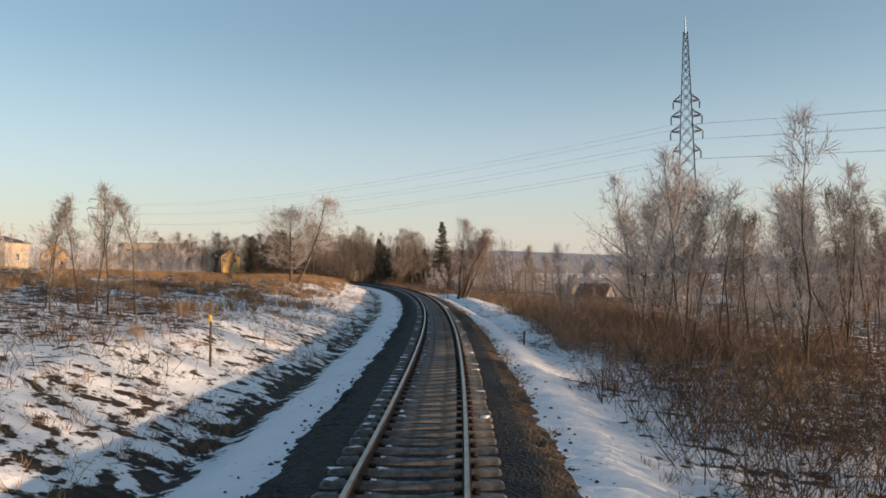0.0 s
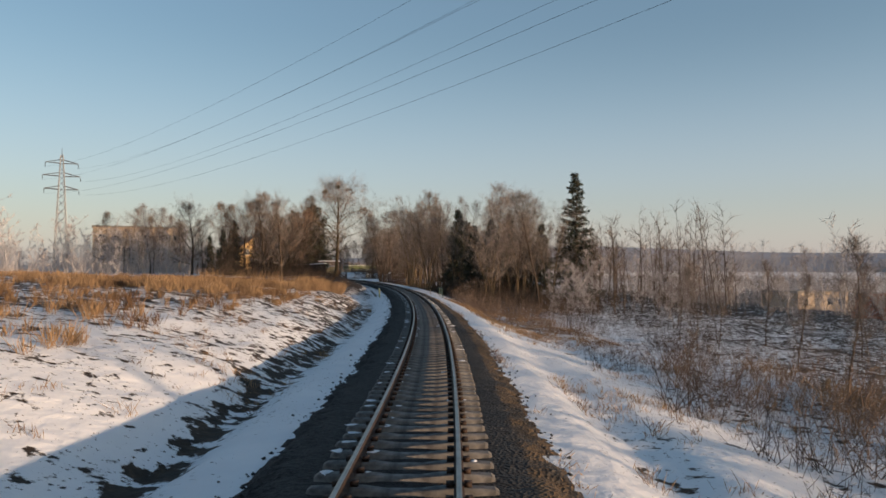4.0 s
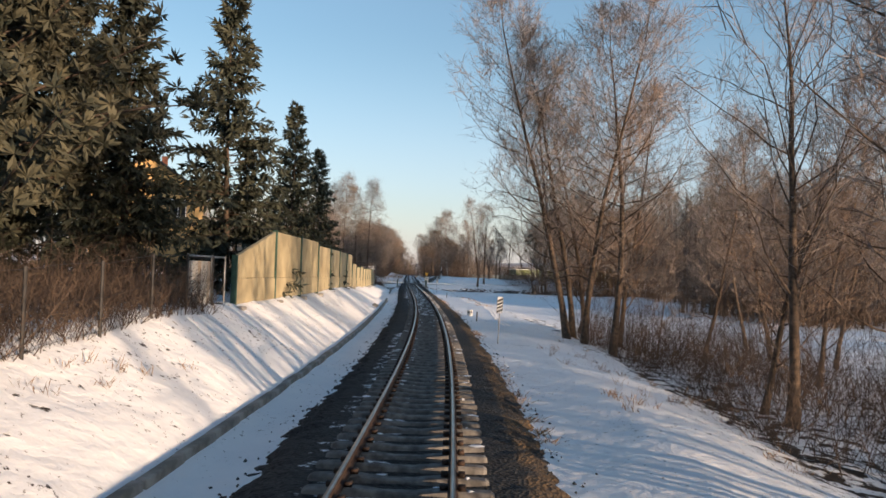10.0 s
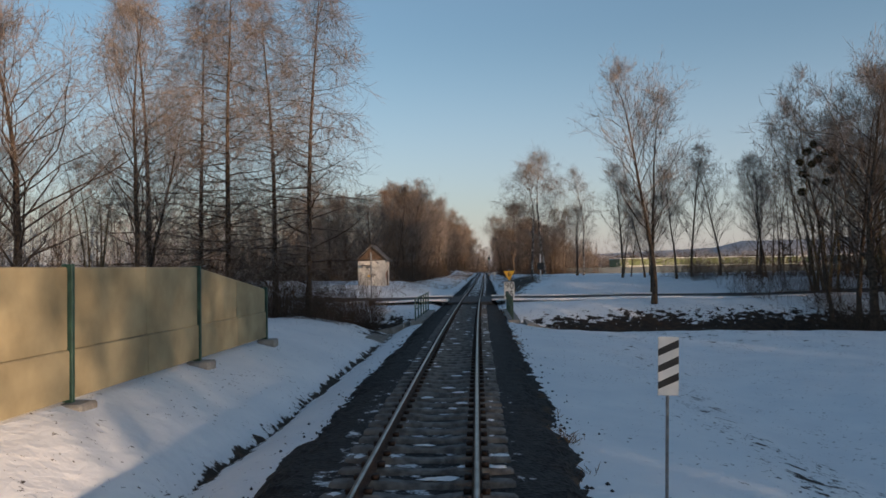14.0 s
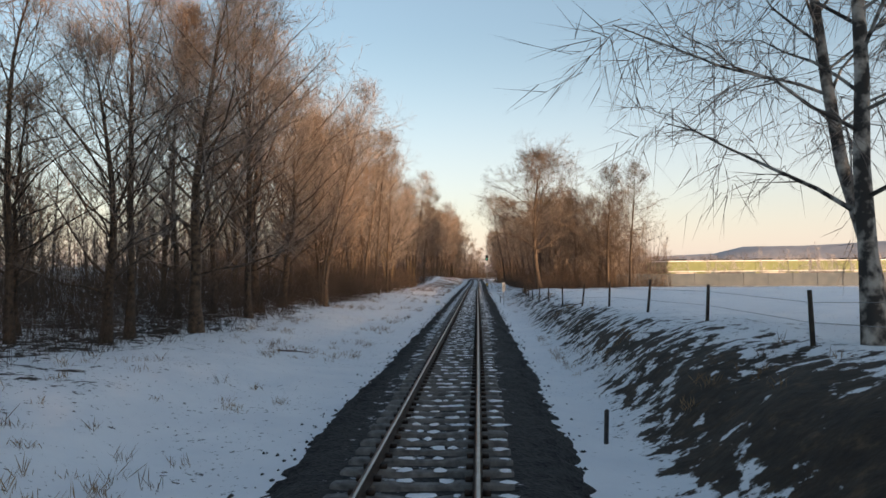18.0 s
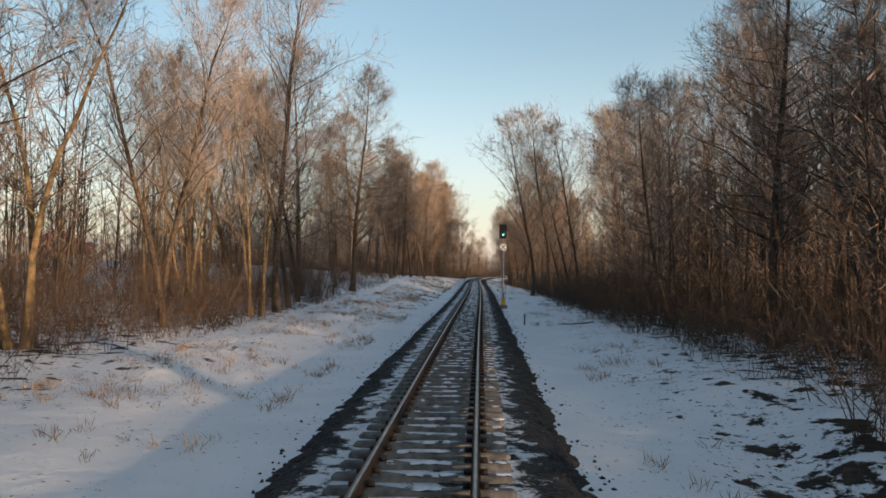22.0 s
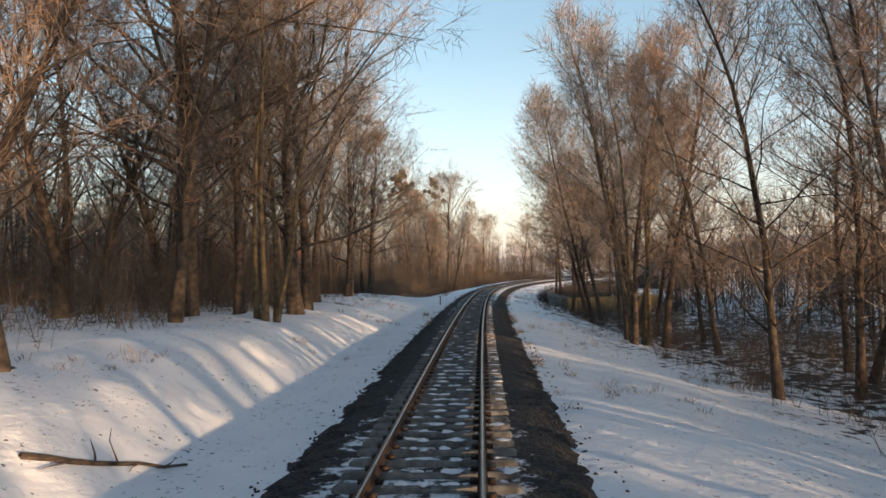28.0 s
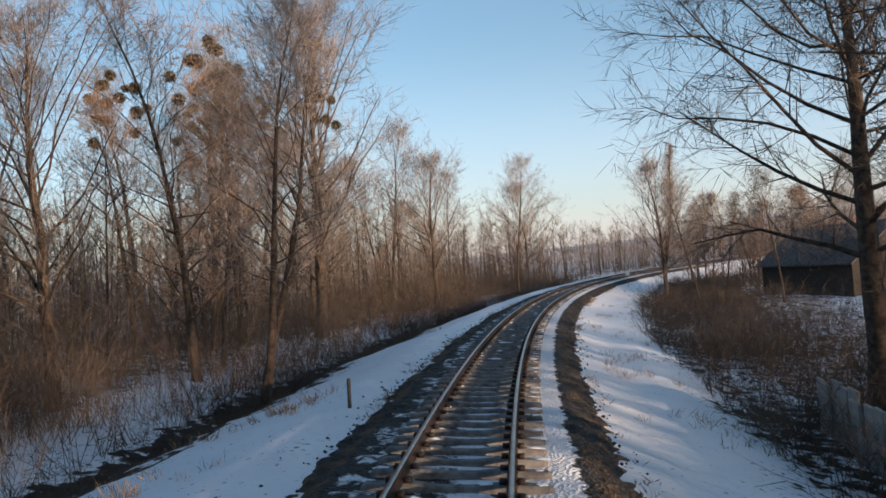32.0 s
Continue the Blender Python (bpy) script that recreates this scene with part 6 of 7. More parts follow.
# ---- lattice pylons and the power line ----
def pylon(s, o, H, base, arms, turn, label):
    """A four-legged lattice mast with three pairs of crossarms."""
    root = thing("lattice_pylon", label, "pylon", station(s, o, float(gz(s, o)) - 0.3, turn))
    w = lambda z: base * (1 - z / H) ** 0.9 * 0.5 + 0.16
    zs = [0.0]
    while zs[-1] < H * 0.93:
        zs.append(zs[-1] + max(1.1, 2.1 * w(zs[-1])))
    zs[-1] = H * 0.94
    for sx, sy in ((1, 1), (1, -1), (-1, 1), (-1, -1)):
        bm = bmesh.new()
        for a, b in zip(zs, zs[1:]):
            rodm(bm, (sx * w(a), sy * w(a), a), (sx * w(b), sy * w(b), b), 0.085, 4)
        part("leg", bm, M_GALV, root)
    for ax in range(4):
        bm = bmesh.new()
        for i, (a, b) in enumerate(zip(zs, zs[1:])):
            p = [(-1, -1), (1, -1), (1, 1), (-1, 1)]
            c, d = p[ax], p[(ax + 1) % 4]
            rodm(bm, (c[0] * w(a), c[1] * w(a), a), (d[0] * w(b), d[1] * w(b), b), 0.04, 4)
            rodm(bm, (d[0] * w(a), d[1] * w(a), a), (c[0] * w(b), c[1] * w(b), b), 0.04, 4)
        part("bracing", bm, M_GALV, root)
    rod("peak", (0, 0, H * 0.93), (0, 0, H), 0.14, M_GALV, root, r2=0.03, n=4)
    tips = []
    for z, ln in arms:
        for sx in (-1, 1):
            bm = bmesh.new()
            for sy in (-1, 1):
                rodm(bm, (sx * w(z), sy * w(z), z), (sx * ln, 0, z + 0.1), 0.09, 4)
                rodm(bm, (sx * w(z), sy * w(z), z + 0.9), (sx * ln, 0, z + 0.1), 0.07, 4)
            arm = part("crossarm", bm, M_GALV, root)
            bm = bmesh.new()
            for k in range(6):
                rodm(bm, (sx * ln, 0, z - 0.1 - 0.17 * k), (sx * ln, 0, z - 0.2 - 0.17 * k), 0.11, 8)
            part("insulator", bm, M_DARKWOOD, arm, "dark stacked insulator string")
            tips.append(root.matrix_basis @ Vector((sx * ln, 0, z - 1.15)))
    return tips


_dir = at(300.7, -72, 0) - at(95.7, 39.5, 0)
_yaw = math.degrees(math.atan2(_dir[1], _dir[0])) - 90
tips_a = pylon(95.7, 39.5, 43.0, 3.2, ((23.2, 1.9), (26.0, 2.2), (28.2, 2.1), (30.4, 1.8)), -15 - math.degrees(head_at(95.7)), "tall grey lattice pylon standing in the thicket")
tips_b = pylon(300.7, -72, 32.0, 3.0, ((21.3, 4.0), (24.7, 4.4), (28.0, 3.8)), _yaw - math.degrees(head_at(300.7)), "tall grey lattice pylon beyond the field")
line = thing("power_line", "thin overhead power cables strung between two pylons", "power line")
for a, b in zip(tips_a, tips_b):
    w_ = Wood()
    t_ = np.linspace(0, 1, 25)[:, None]
    pts = np.array(a)[None] * (1 - t_) + np.array(b)[None] * t_
    pts[:, 2] -= (4.5 * 4 * t_ * (1 - t_))[:, 0]
    w_.tube(pts, np.full(25, 0.013), 3)
    w_.build("cable", M_BLACK, line)
    w_ = Wood()
    pts = np.array(a)[None] - (np.array(b) - np.array(a))[None] * t_ * 1.2
    pts[:, 2] -= (4.5 * 4 * t_ * (1 - t_))[:, 0]
    w_.tube(pts, np.full(25, 0.013), 3)
    w_.build("cable", M_BLACK, line)


# ---- houses ----
def window(parent, x, z, w, h, y, side, glass=None):
    """A window in a wall that faces -y (side 0) or +x (side 1)."""
    def bx(name, a0, a1, d0, d1, z0, z1, m, par):
        if side == 0:
            return box(name, a0, a1, y - d1, y - d0, z0, z1, m, par, bevel=0.0)
        return box(name, y + d0, y + d1, a0, a1, z0, z1, m, par, bevel=0.0)
    fr = bx("window", x - w / 2 - 0.07, x + w / 2 + 0.07, 0.0, 0.05, z - 0.07, z + h + 0.07, M_WHITE, parent)
    bx("pane", x - w / 2, x - 0.03, 0.045, 0.06, z, z + h, glass or M_GLASS, fr)
    bx("pane", x + 0.03, x + w / 2, 0.045, 0.06, z, z + h, glass or M_GLASS, fr)
    bx("sill", x - w / 2 - 0.12, x + w / 2 + 0.12, 0.0, 0.14, z - 0.14, z - 0.08, M_CONCRETE, fr)


def house(label, s, o, z, w, d, h, rise, turn, wall_m, roof_m, wins=(), sidewins=(), chimney=True, name="house", flat=False):
    """Walls w wide (x), d deep (y) and h high, a gabled roof with its ridge along y, windows in the -y and +x walls."""
    root = thing(name, label, "building", station(s, o, z, turn))
    if flat:
        box("wall", -w / 2, w / 2, -d / 2, d / 2, -1.0, h, wall_m, root)
        box("roof", -w / 2 - 0.25, w / 2 + 0.25, -d / 2 - 0.25, d / 2 + 0.25, h, h + 0.35, roof_m, root)
    else:
        prism("wall", [(-w / 2, -1.0), (w / 2, -1.0), (w / 2, h), (0, h + rise), (-w / 2, h)], -d / 2, d / 2, wall_m, root)
        e = 0.45
        k = rise / (w / 2)
        for sg in (-1, 1):
            prism("roof", [(0, h + rise + 0.04), (sg * (w / 2 + e), h - e * k + 0.04), (sg * (w / 2 + e), h - e * k + 0.2), (0, h + rise + 0.2)], -d / 2 - e, d / 2 + e, roof_m, root)
        if chimney:
            c = box("chimney", w * 0.12, w * 0.12 + 0.5, -0.3, 0.3, h + rise * 0.4, h + rise + 0.7, M_TILE, root)
            box("cap", w * 0.12 - 0.06, w * 0.12 + 0.56, -0.36, 0.36, h + rise + 0.7, h + rise + 0.78, M_CONCRETE, c)
    for x, zz, ww, hh in wins:
        window(root, x, zz, ww, hh, -d / 2, 0)
    for x, zz, ww, hh in sidewins:
        window(root, x, zz, ww, hh, w / 2, 1)
    return root


house("yellow plastered house with a gabled roof at the field's edge", 100, -78, 5.0, 9, 11, 3.6, 3.0, -20, M_OCHRE, M_SLATE, [(-2.2, 1, 1.2, 1.3), (2.2, 1, 1.2, 1.3)], [(-3, 1, 1.2, 1.3), (2, 1, 1.2, 1.3)])
house("pale yellow house behind the bare trees", 180, -84, 4.6, 12, 9, 4.8, 1.6, -15, M_BEIGE, M_SLATE, [(-4, 1, 1.4, 1.3), (0, 1, 1.4, 1.3), (4, 1, 1.4, 1.3)], [(0, 1, 1.2, 1.3)])
house("ochre house with an orange gable", 262, -84, 4.0, 8, 10, 4.5, 3.2, 10, M_OCHRE, M_TILE, [(-2, 1, 1.2, 1.3), (2, 1, 1.2, 1.3), (0, 4, 1.2, 1.2)])
house("long flat-roofed beige apartment block", 305, -54, 3.0, 22, 11, 10.5, 0, 8, M_BEIGE, M_CONCRETE, [(x, z_, 1.5, 1.4) for x in (-9, -5.4, -1.8, 1.8, 5.4, 9) for z_ in (1.2, 4.2, 7.2)], flat=True, name="apartment_block")
house("ochre house with a wide eaves roof behind the wall", 313, -25.5, 3.4, 9, 10, 5.4, 3.0, 20, M_OCHRE, M_SLATE, [(-2.4, 3.4, 1.2, 1.4), (2.4, 3.4, 1.2, 1.4)], [(-2, 3.4, 1.2, 1.4)])
house("sunlit ochre house among the trees", 722, 33.5, -1.2, 14, 11, 5.6, 3.2, 0, M_OCHRE, M_SLATE, [(-5, 0.8, 1.3, 1.4), (-1.6, 0.8, 1.3, 1.4), (1.8, 0.8, 1.3, 1.4), (5, 0.8, 1.3, 1.4), (-3, 3.7, 1.3, 1.4), (3, 3.7, 1.3, 1.4)])
house("old yellow house with a half-hipped roof and peeling walls", 781, -26.6, 0.0, 6.4, 8, 2.7, 2.7, 10, M_BEIGE, M_TILE, [(-1.8, 0.8, 1.0, 1.3), (1.8, 0.8, 1.0, 1.3), (0, 3.1, 0.9, 1.0)], [(-2.5, 0.8, 1.0, 1.3), (1.5, 0.8, 1.0, 1.3)])
house("dark low house with a snow-dusted slate roof", 862, 25, -2.8, 10, 12, 3.2, 3.4, 35, M_DARKWOOD, M_SLATE)
house("distant cottage with a bright orange roof", 190, 70, -7.4, 8, 9, 3.0, 3.4, 40, M_PLASTER, M_TILE, [(-2, 1, 1, 1.2), (2, 1, 1, 1.2)])
house("distant beige block in the valley", 235, 92, -8.6, 14, 10, 6.4, 0, 10, M_BEIGE, M_CONCRETE, [(x, z_, 1.4, 1.3) for x in (-5, -1.7, 1.7, 5) for z_ in (1, 3.8)], flat=True, name="apartment_block")
house("distant white farm building in the valley", 160, 85, -8.0, 16, 7, 3.0, 1.5, 60, M_PLASTER, M_SNOW, [(-4, 1, 1, 1), (0, 1, 1, 1), (4, 1, 1, 1)])
house("low house with a snowy roof behind the wood", 690, -85, 5.0, 10, 9, 3.2, 2.6, 15, M_TILE, M_SNOW, [(-2.5, 1, 1.2, 1.3), (2.5, 1, 1.2, 1.3)])
house("small white house beyond the trees", 770, -48, 0.6, 8, 8, 3.4, 3.0, -10, M_PLASTER, M_TILE, [(-2, 1, 1.2, 1.3), (2, 1, 1.2, 1.3)])

# ---- factory beyond the field ----
fac = thing("factory_hall", "long factory hall with lime green cladding and snowy roof", "building", station(700, 128, -1.6, 0))
for i in range(6):
    x0 = -62 + 15.0 * i
    box("wall_panel", x0, x0 + 14.92, 0, 30, 3.9, 7.3, M_LIME, fac)
    box("wall_panel", x0, x0 + 14.92, 0.05, 30, 0, 3.85, M_TEAL if i % 2 else M_LIME, fac)
    dr = box("gate", x0 + 3.0, x0 + 10.0, -0.08, 0.04, 0, 3.6, M_PLASTER if i % 2 == 0 else M_SLATE, fac)
    for k_ in range(3):
        box("gate_slat", x0 + 3.0, x0 + 10.0, -0.12, -0.08, 1.0 + k_ * 0.9, 1.06 + k_ * 0.9, M_GALV, dr, bevel=0)
    box("roof_light", x0 + 4, x0 + 9, 8, 22, 7.6, 8.3, M_GLASS, fac)
box("canopy", -62, 28, -1.6, 0, 3.8, 4.05, M_SNOW, fac, "snow-covered canopy")
box("roof", -62.3, 28.3, -0.3, 30.3, 7.3, 7.6, M_SNOW, fac, "flat roof under snow")
ann = thing("factory_annex", "dark teal factory annex with a flat roof", "building", station(690, 190, -1.6, 0))
box("wall", -28, 40, 0, 30, 0, 7.6, M_TEAL, ann)
box("roof", -28.3, 40.3, -0.3, 30.3, 7.6, 7.9, M_SNOW, ann)
for i in range(6):
    window(ann, -22 + i * 10, 5.5, 3.0, 1.6, 0, 0)
yard = thing("yard_wall", "plain grey wall along the factory yard", "wall", station(600, 0, 0, 0))
for i in range(22):
    x0 = 26 + i * 5.0
    box("wall_panel", x0, x0 + 4.9, 0, 0.2, float(gz(600, min(x0, 145))) - 0.4, 2.0, M_GREYWALL, yard)
    box("post", x0 + 4.86, x0 + 5.04, -0.06, 0.26, float(gz(600, min(x0, 145))) - 0.4, 2.15, M_GREYWALL, yard)

# ---- noise wall ----
wall = thing("noise_wall", "sand-coloured noise barrier of concrete panels between green posts", "wall", kind="structure")
BAY, W0 = 6.2, 271.0
TOPS = [4.2, 4.22, 4.26, 4.05, 4.05, 4.02, 4.0, 3.2, 2.9, 2.95, 2.75, 2.78, 2.8, 2.8, 2.8, 2.78]
base_z = lambda s: float(np.interp(s, [271, 300, 314, 320, 326, 331, 343, 371], [1.40, 1.24, 1.14, 0.92, 0.88, 0.66, 0.48, 0.36]))


def panel(name, s0, s1, o, thick, z00, z01, z10, z11, material, parent):
    """An upright slab between two stations; bottom and top heights at either end; vertical board grooves on the track side."""
    n_ = 5
    v, f = [], []
    for i in range(n_ + 1):
        t = i / n_
        s = s0 + (s1 - s0) * t
        a, b = z00 + (z10 - z00) * t, z01 + (z11 - z01) * t
        for oo, zz in ((o, a), (o, b - 0.03), (o - 0.02, b), (o - thick, b), (o - thick, a)):
            v.append(at(s, oo, zz).tolist())
    for i in range(n_):
        for j in range(5):
            k_ = i * 5
            f.append((k_ + j, k_ + (j + 1) % 5, k_ + 5 + (j + 1) % 5, k_ + 5 + j))
    f += [(4, 3, 2, 1, 0), tuple(n_ * 5 + j for j in range(5))]
    return mesh_ob(name, v, f, material, parent)


for i, top in enumerate(TOPS):
    a, b = W0 + i * BAY, W0 + (i + 1) * BAY
    t0, t1 = (3.0, top) if i == 0 else ((top, 2.03) if i == len(TOPS) - 1 else (top, top))
    za, zb = base_z(a), base_z(b)
    for j in range(2):
        f0, f1 = j / 2, (j + 1) / 2
        c, d = a + 0.08 + (BAY - 0.16) * f0 + 0.01, a + 0.08 + (BAY - 0.16) * f1 - 0.01
        y0, y1 = za + (zb - za) * f0, za + (zb - za) * f1
        u0, u1 = t0 + (t1 - t0) * f0, t0 + (t1 - t0) * f1
        panel("panel", c, d, -6.73, 0.16, y0 - 0.05, y0 + 0.85, y1 - 0.05, y1 + 0.85, M_WALL, wall)
        panel("panel", c, d, -6.77, 0.14, y0 + 0.86, u0, y1 + 0.86, u1, M_WALL, wall)
    for q in ((a, t0), (b, t1)) if i == len(TOPS) - 1 else ((a, t0),):
        m = station(q[0], -6.81, 0)
        pb = boxm(bmesh.new(), -0.10, 0.11, -0.05, 0.05, base_z(q[0]) - 0.5, q[1] + 0.06, 0.01)
        ob = part("post", pb, M_GREEN, wall, "green steel post")
        ob.matrix_basis = m
        fb = boxm(bmesh.new(), -0.2, 0.42, -0.3, 0.3, base_z(q[0]) - 0.7, base_z(q[0]) - 0.12, 0.04)
        ob = part("footing", fb, M_CONCRETE, wall, "rough concrete footing")
        ob.matrix_basis = m

# ---- lined ditch: kerb stones ----
kerb = thing("ditch_kerb", "weathered concrete kerb along the drainage ditch", "kerb", kind="structure")
kme = None
rng = np.random.default_rng(77)
for i in range(92):
    s = 187 + 1.5 * i
    m = station(s + 0.75, -3.62, (-0.95 if i > 17 else -1.2) + 0.004 * rng.normal(), rng.normal(0, 0.5), rng.normal(0, 1.2))
    if kme is None:
        ob = box("kerb_stone", -0.09, 0.09, -0.74, 0.74, 0, 0.62, M_CONCRETE, kerb, bevel=0.02)
        kme = ob.data
    else:
        ob = new("kerb_stone", kme)
        ob.parent = kerb
    ob.matrix_basis = m


# ---- railings ----
def railing(label, s0, s1, o, z, h, posts, material, group=""):
    root = thing("railing", label, "railing", group=group)
    for i in range(posts):
        s = s0 + (s1 - s0) * i / (posts - 1)
        ob = rod("post", (0, 0, -0.5), (0, 0, h), 0.045, material, root)
        ob.matrix_basis = station(s, o, z)
    for f in (0.5, 0.98):
        w_ = Wood()
        ss = np.linspace(s0 - 0.1, s1 + 0.1, 9)
        w_.tube(at(ss, o, z + h * f), np.full(9, 0.045 if f > 0.6 else 0.035), 8)
        w_.build("handrail" if f > 0.6 else "mid_rail", material, root)
    return root


railing("faded yellow-green railing over the culvert", 181.4, 185.1, -3.3, -0.68, 1.08, 3, M_YELLOWGREEN)
railing("dark green railing over the culvert", 180.5, 184.2, 4.05, -0.62, 1.04, 3, M_GREEN)
railing("dark green tubular railing on the bridge", 387.6, 397.7, -2.98, -0.45, 1.35, 6, M_GREEN, "bridge railings")
railing("dark green tubular railing on the bridge", 387.6, 397.7, 2.78, -0.45, 1.35, 6, M_GREEN, "bridge railings")
br = thing("bridge_edge", "concrete edge beams and walls of the small bridge", "bridge", station(392.8, 0, 0), kind="structure")
for sg in (-1, 1):
    xs = sorted((sg * 2.5, sg * 3.2))
    box("edge_beam", xs[0], xs[1], -5.8, 5.8, -0.85, -0.42, M_CONCRETE, br)
    for y in (-4.4, 3.4):
        box("abutment", xs[0] + 0.05, xs[1] - 0.05, y, y + 1.0, -2.9, -0.86, M_CONCRETE, br)
    wing = mesh_ob("wing_wall", [(sg * 3.5, -7.2, -0.5), (sg * 3.5, -3.4, -0.5), (sg * 6.6, -3.0, -1.9), (sg * 6.9, -6.0, -1.3), (sg * 3.5, -7.2, -2.4), (sg * 3.5, -3.4, -2.4), (sg * 6.6, -3.0, -2.6), (sg * 6.9, -6.0, -2.4)],
                   [(0, 1, 2, 3), (4, 7, 6, 5), (0, 4, 5, 1), (1, 5, 6, 2), (2, 6, 7, 3), (3, 7, 4, 0)], M_CONCRETE, br)

# ---- level crossing ----
road_s = (403.2, 410.6)
rs2, ro2 = np.meshgrid(np.linspace(*road_s, 7), np.concatenate([np.linspace(-145, -1.75, 60), np.linspace(1.75, 145, 60)]), indexing="ij")
for sel, nm in ((slice(0, 60), "road"), (slice(60, 120), "road")):
    S_, O_ = rs2[:, sel], ro2[:, sel]
    Z_ = np.maximum(np.interp(np.abs(O_), [1.7, 3, 8], [-0.02, -0.04, -0.08]), gz(S_, O_) * np.clip((np.abs(O_) - 4) / 6, 0, 1) + 0.05) + 0.03
    rd = mesh_ob(nm, at(S_, O_, Z_).reshape(-1, 3), grid_faces(*S_.shape), M_ASPHALT)
    tagged(rd, "wet dark asphalt road crossing the railway", "road", kind="structure")
    for e_ in (S_[0, 0] - 0.25, S_[-1, 0] + 0.1):
        w_ = Wood()
        w_.tube(at(np.full(60, e_), O_[0], Z_[0] + 0.02), np.full(60, 0.10) * (0.6 + 0.8 * hash_noise(O_[0] * 0.7, O_[0] * 0, 8)), 6)
        tagged(w_.build("snow_ridge", M_SNOW), "low ridge of ploughed snow along the road", "snow", kind="stuff")
deck = thing("crossing_deck", "dark rubber panels of the level crossing", "level crossing", station(406.9, 0, 0), kind="structure")
for y in np.arange(-5.4, 5.4, 1.2):
    for x0, x1 in ((-0.62, 0.62), (-1.72, -0.86), (0.86, 1.72)):
        box("panel", x0, x1, y + 0.01, y + 1.18, -0.2, -0.018, M_ASPHALT, deck, bevel=0.008)

# ---- crossing keeper's hut ----
hut = thing("crossing_hut", "small white plastered hut with a brown gable", "hut", station(421.1, -10.5, 0.6, 0))
prism("wall", [(-1.42, -0.8), (1.42, -0.8), (1.42, 3.0), (-1.42, 3.0)], -1.6, 1.6, M_PLASTER, hut)
for y in (-1.58, 1.48):
    gb = prism("gable", [(-1.44, 3.0), (1.44, 3.0), (0, 4.38)], y, y + 0.1, M_WOOD, hut, "brown boarded gable")
    for i in range(9):
        x = -1.2 + 0.3 * i
        box("board", x - 0.13, x + 0.13, y - 0.02, y, 3.0, 3.0 + 1.36 * (1 - (abs(x) + 0.13) / 1.44), M_WOOD, gb, bevel=0)
for sg in (-1, 1):
    prism("roof", [(0, 4.42), (sg * 1.75, 2.82), (sg * 1.75, 2.94), (0, 4.56)], -1.85, 1.85, M_SLATE, hut)
box("awning", -1.05, 0.0, -2.05, -1.6, 2.42, 2.48, M_WOOD, hut)
box("bracket", -1.0, -0.94, -1.98, -1.6, 2.2, 2.42, M_IRON, hut, bevel=0)
box("bracket", -0.12, -0.06, -1.98, -1.6, 2.2, 2.42, M_IRON, hut, bevel=0)
box("lamp", 0.62, 0.76, -1.72, -1.6, 2.62, 2.78, M_GALV, hut)
box("door", 1.41, 1.47, -0.6, 0.3, -0.1, 1.95, M_WOOD, hut)
for x, z_, w_, h_, m_ in ((-0.42, 1.28, 0.2, 0.16, M_YELLOW), (-0.2, 1.2, 0.14, 0.24, M_YELLOW), (0.02, 1.3, 0.06, 0.26, M_BLACK), (0.14, 1.16, 0.07, 0.3, M_BLACK), (0.26, 1.36, 0.06, 0.2, M_BLACK)):
    box("paint_mark", x, x + w_, -1.612, -1.6, z_, z_ + h_, m_, hut, "scrawled paint mark", bevel=0)
box("paint_mark", 1.42, 1.432, -1.2, -0.75, 1.0, 1.75, M_TILE, hut, "orange scrawl", bevel=0)


# ---- lettering ----
def letters(text, size, material, parent, m, name="lettering"):
    cu = bpy.data.curves.new("lettering", "FONT")
    cu.body, cu.size, cu.extrude, cu.align_x, cu.align_y = text, size, 0.004, "CENTER", "CENTER"
    tmp = bpy.data.objects.new("lettering", cu)
    me = bpy.data.meshes.new_from_object(tmp)
    bpy.data.objects.remove(tmp)
    me.materials.clear()
    me.materials.append(material)
    ob = new(name, me)
    ob.parent = parent
    ob.matrix_basis = m
    return ob


FACE = Matrix.Rotation(radians(90), 4, "X")
sg = thing("speed_sign", "white speed board reading 90 over 85 under a yellow triangle", "sign", station(398.6, 3.0, -0.6, 0))
rod("post", (0, 0.06, -0.4), (0, 0.06, 3.1), 0.04, M_GALV, sg)
for k_, tx in ((1.25, "85"), (1.87, "90")):
    b = box("board", -0.38, 0.38, -0.015, 0.015, k_ - 0.31, k_ + 0.305, M_WHITE, sg)
    letters(tx, 0.68, M_BLACK, b, Matrix.Translation((0, -0.022, k_)) @ FACE)
tri = prism("triangle", [(-0.4, 2.98), (0.4, 2.98), (0.06, 2.3), (-0.06, 2.3)], -0.02, 0.02, M_YELLOW, sg, "yellow triangle with a black number")
letters("6", 0.5, M_BLACK, tri, Matrix.Translation((0, -0.028, 2.74)) @ FACE)

cp = thing("crossing_signal", "grey pole with black crossing lights beside the road", "signal", station(402.5, -7.9, -0.28, 0))
rod("pole", (0, 0, -0.2), (0, 0, 4.3), 0.06, M_GALV, cp)
box("base", -0.22, 0.22, -0.22, 0.22, -0.2, 0.5, M_BLACK, cp, bevel=0.04)
cp2 = thing("crossing_signal", "black crossing lamps seen from behind on a post", "signal", station(421, -17.7, 0.9, 0))
rod("pole", (0, 0, -0.2), (0, 0, 3.2), 0.06, M_GALV, cp2)
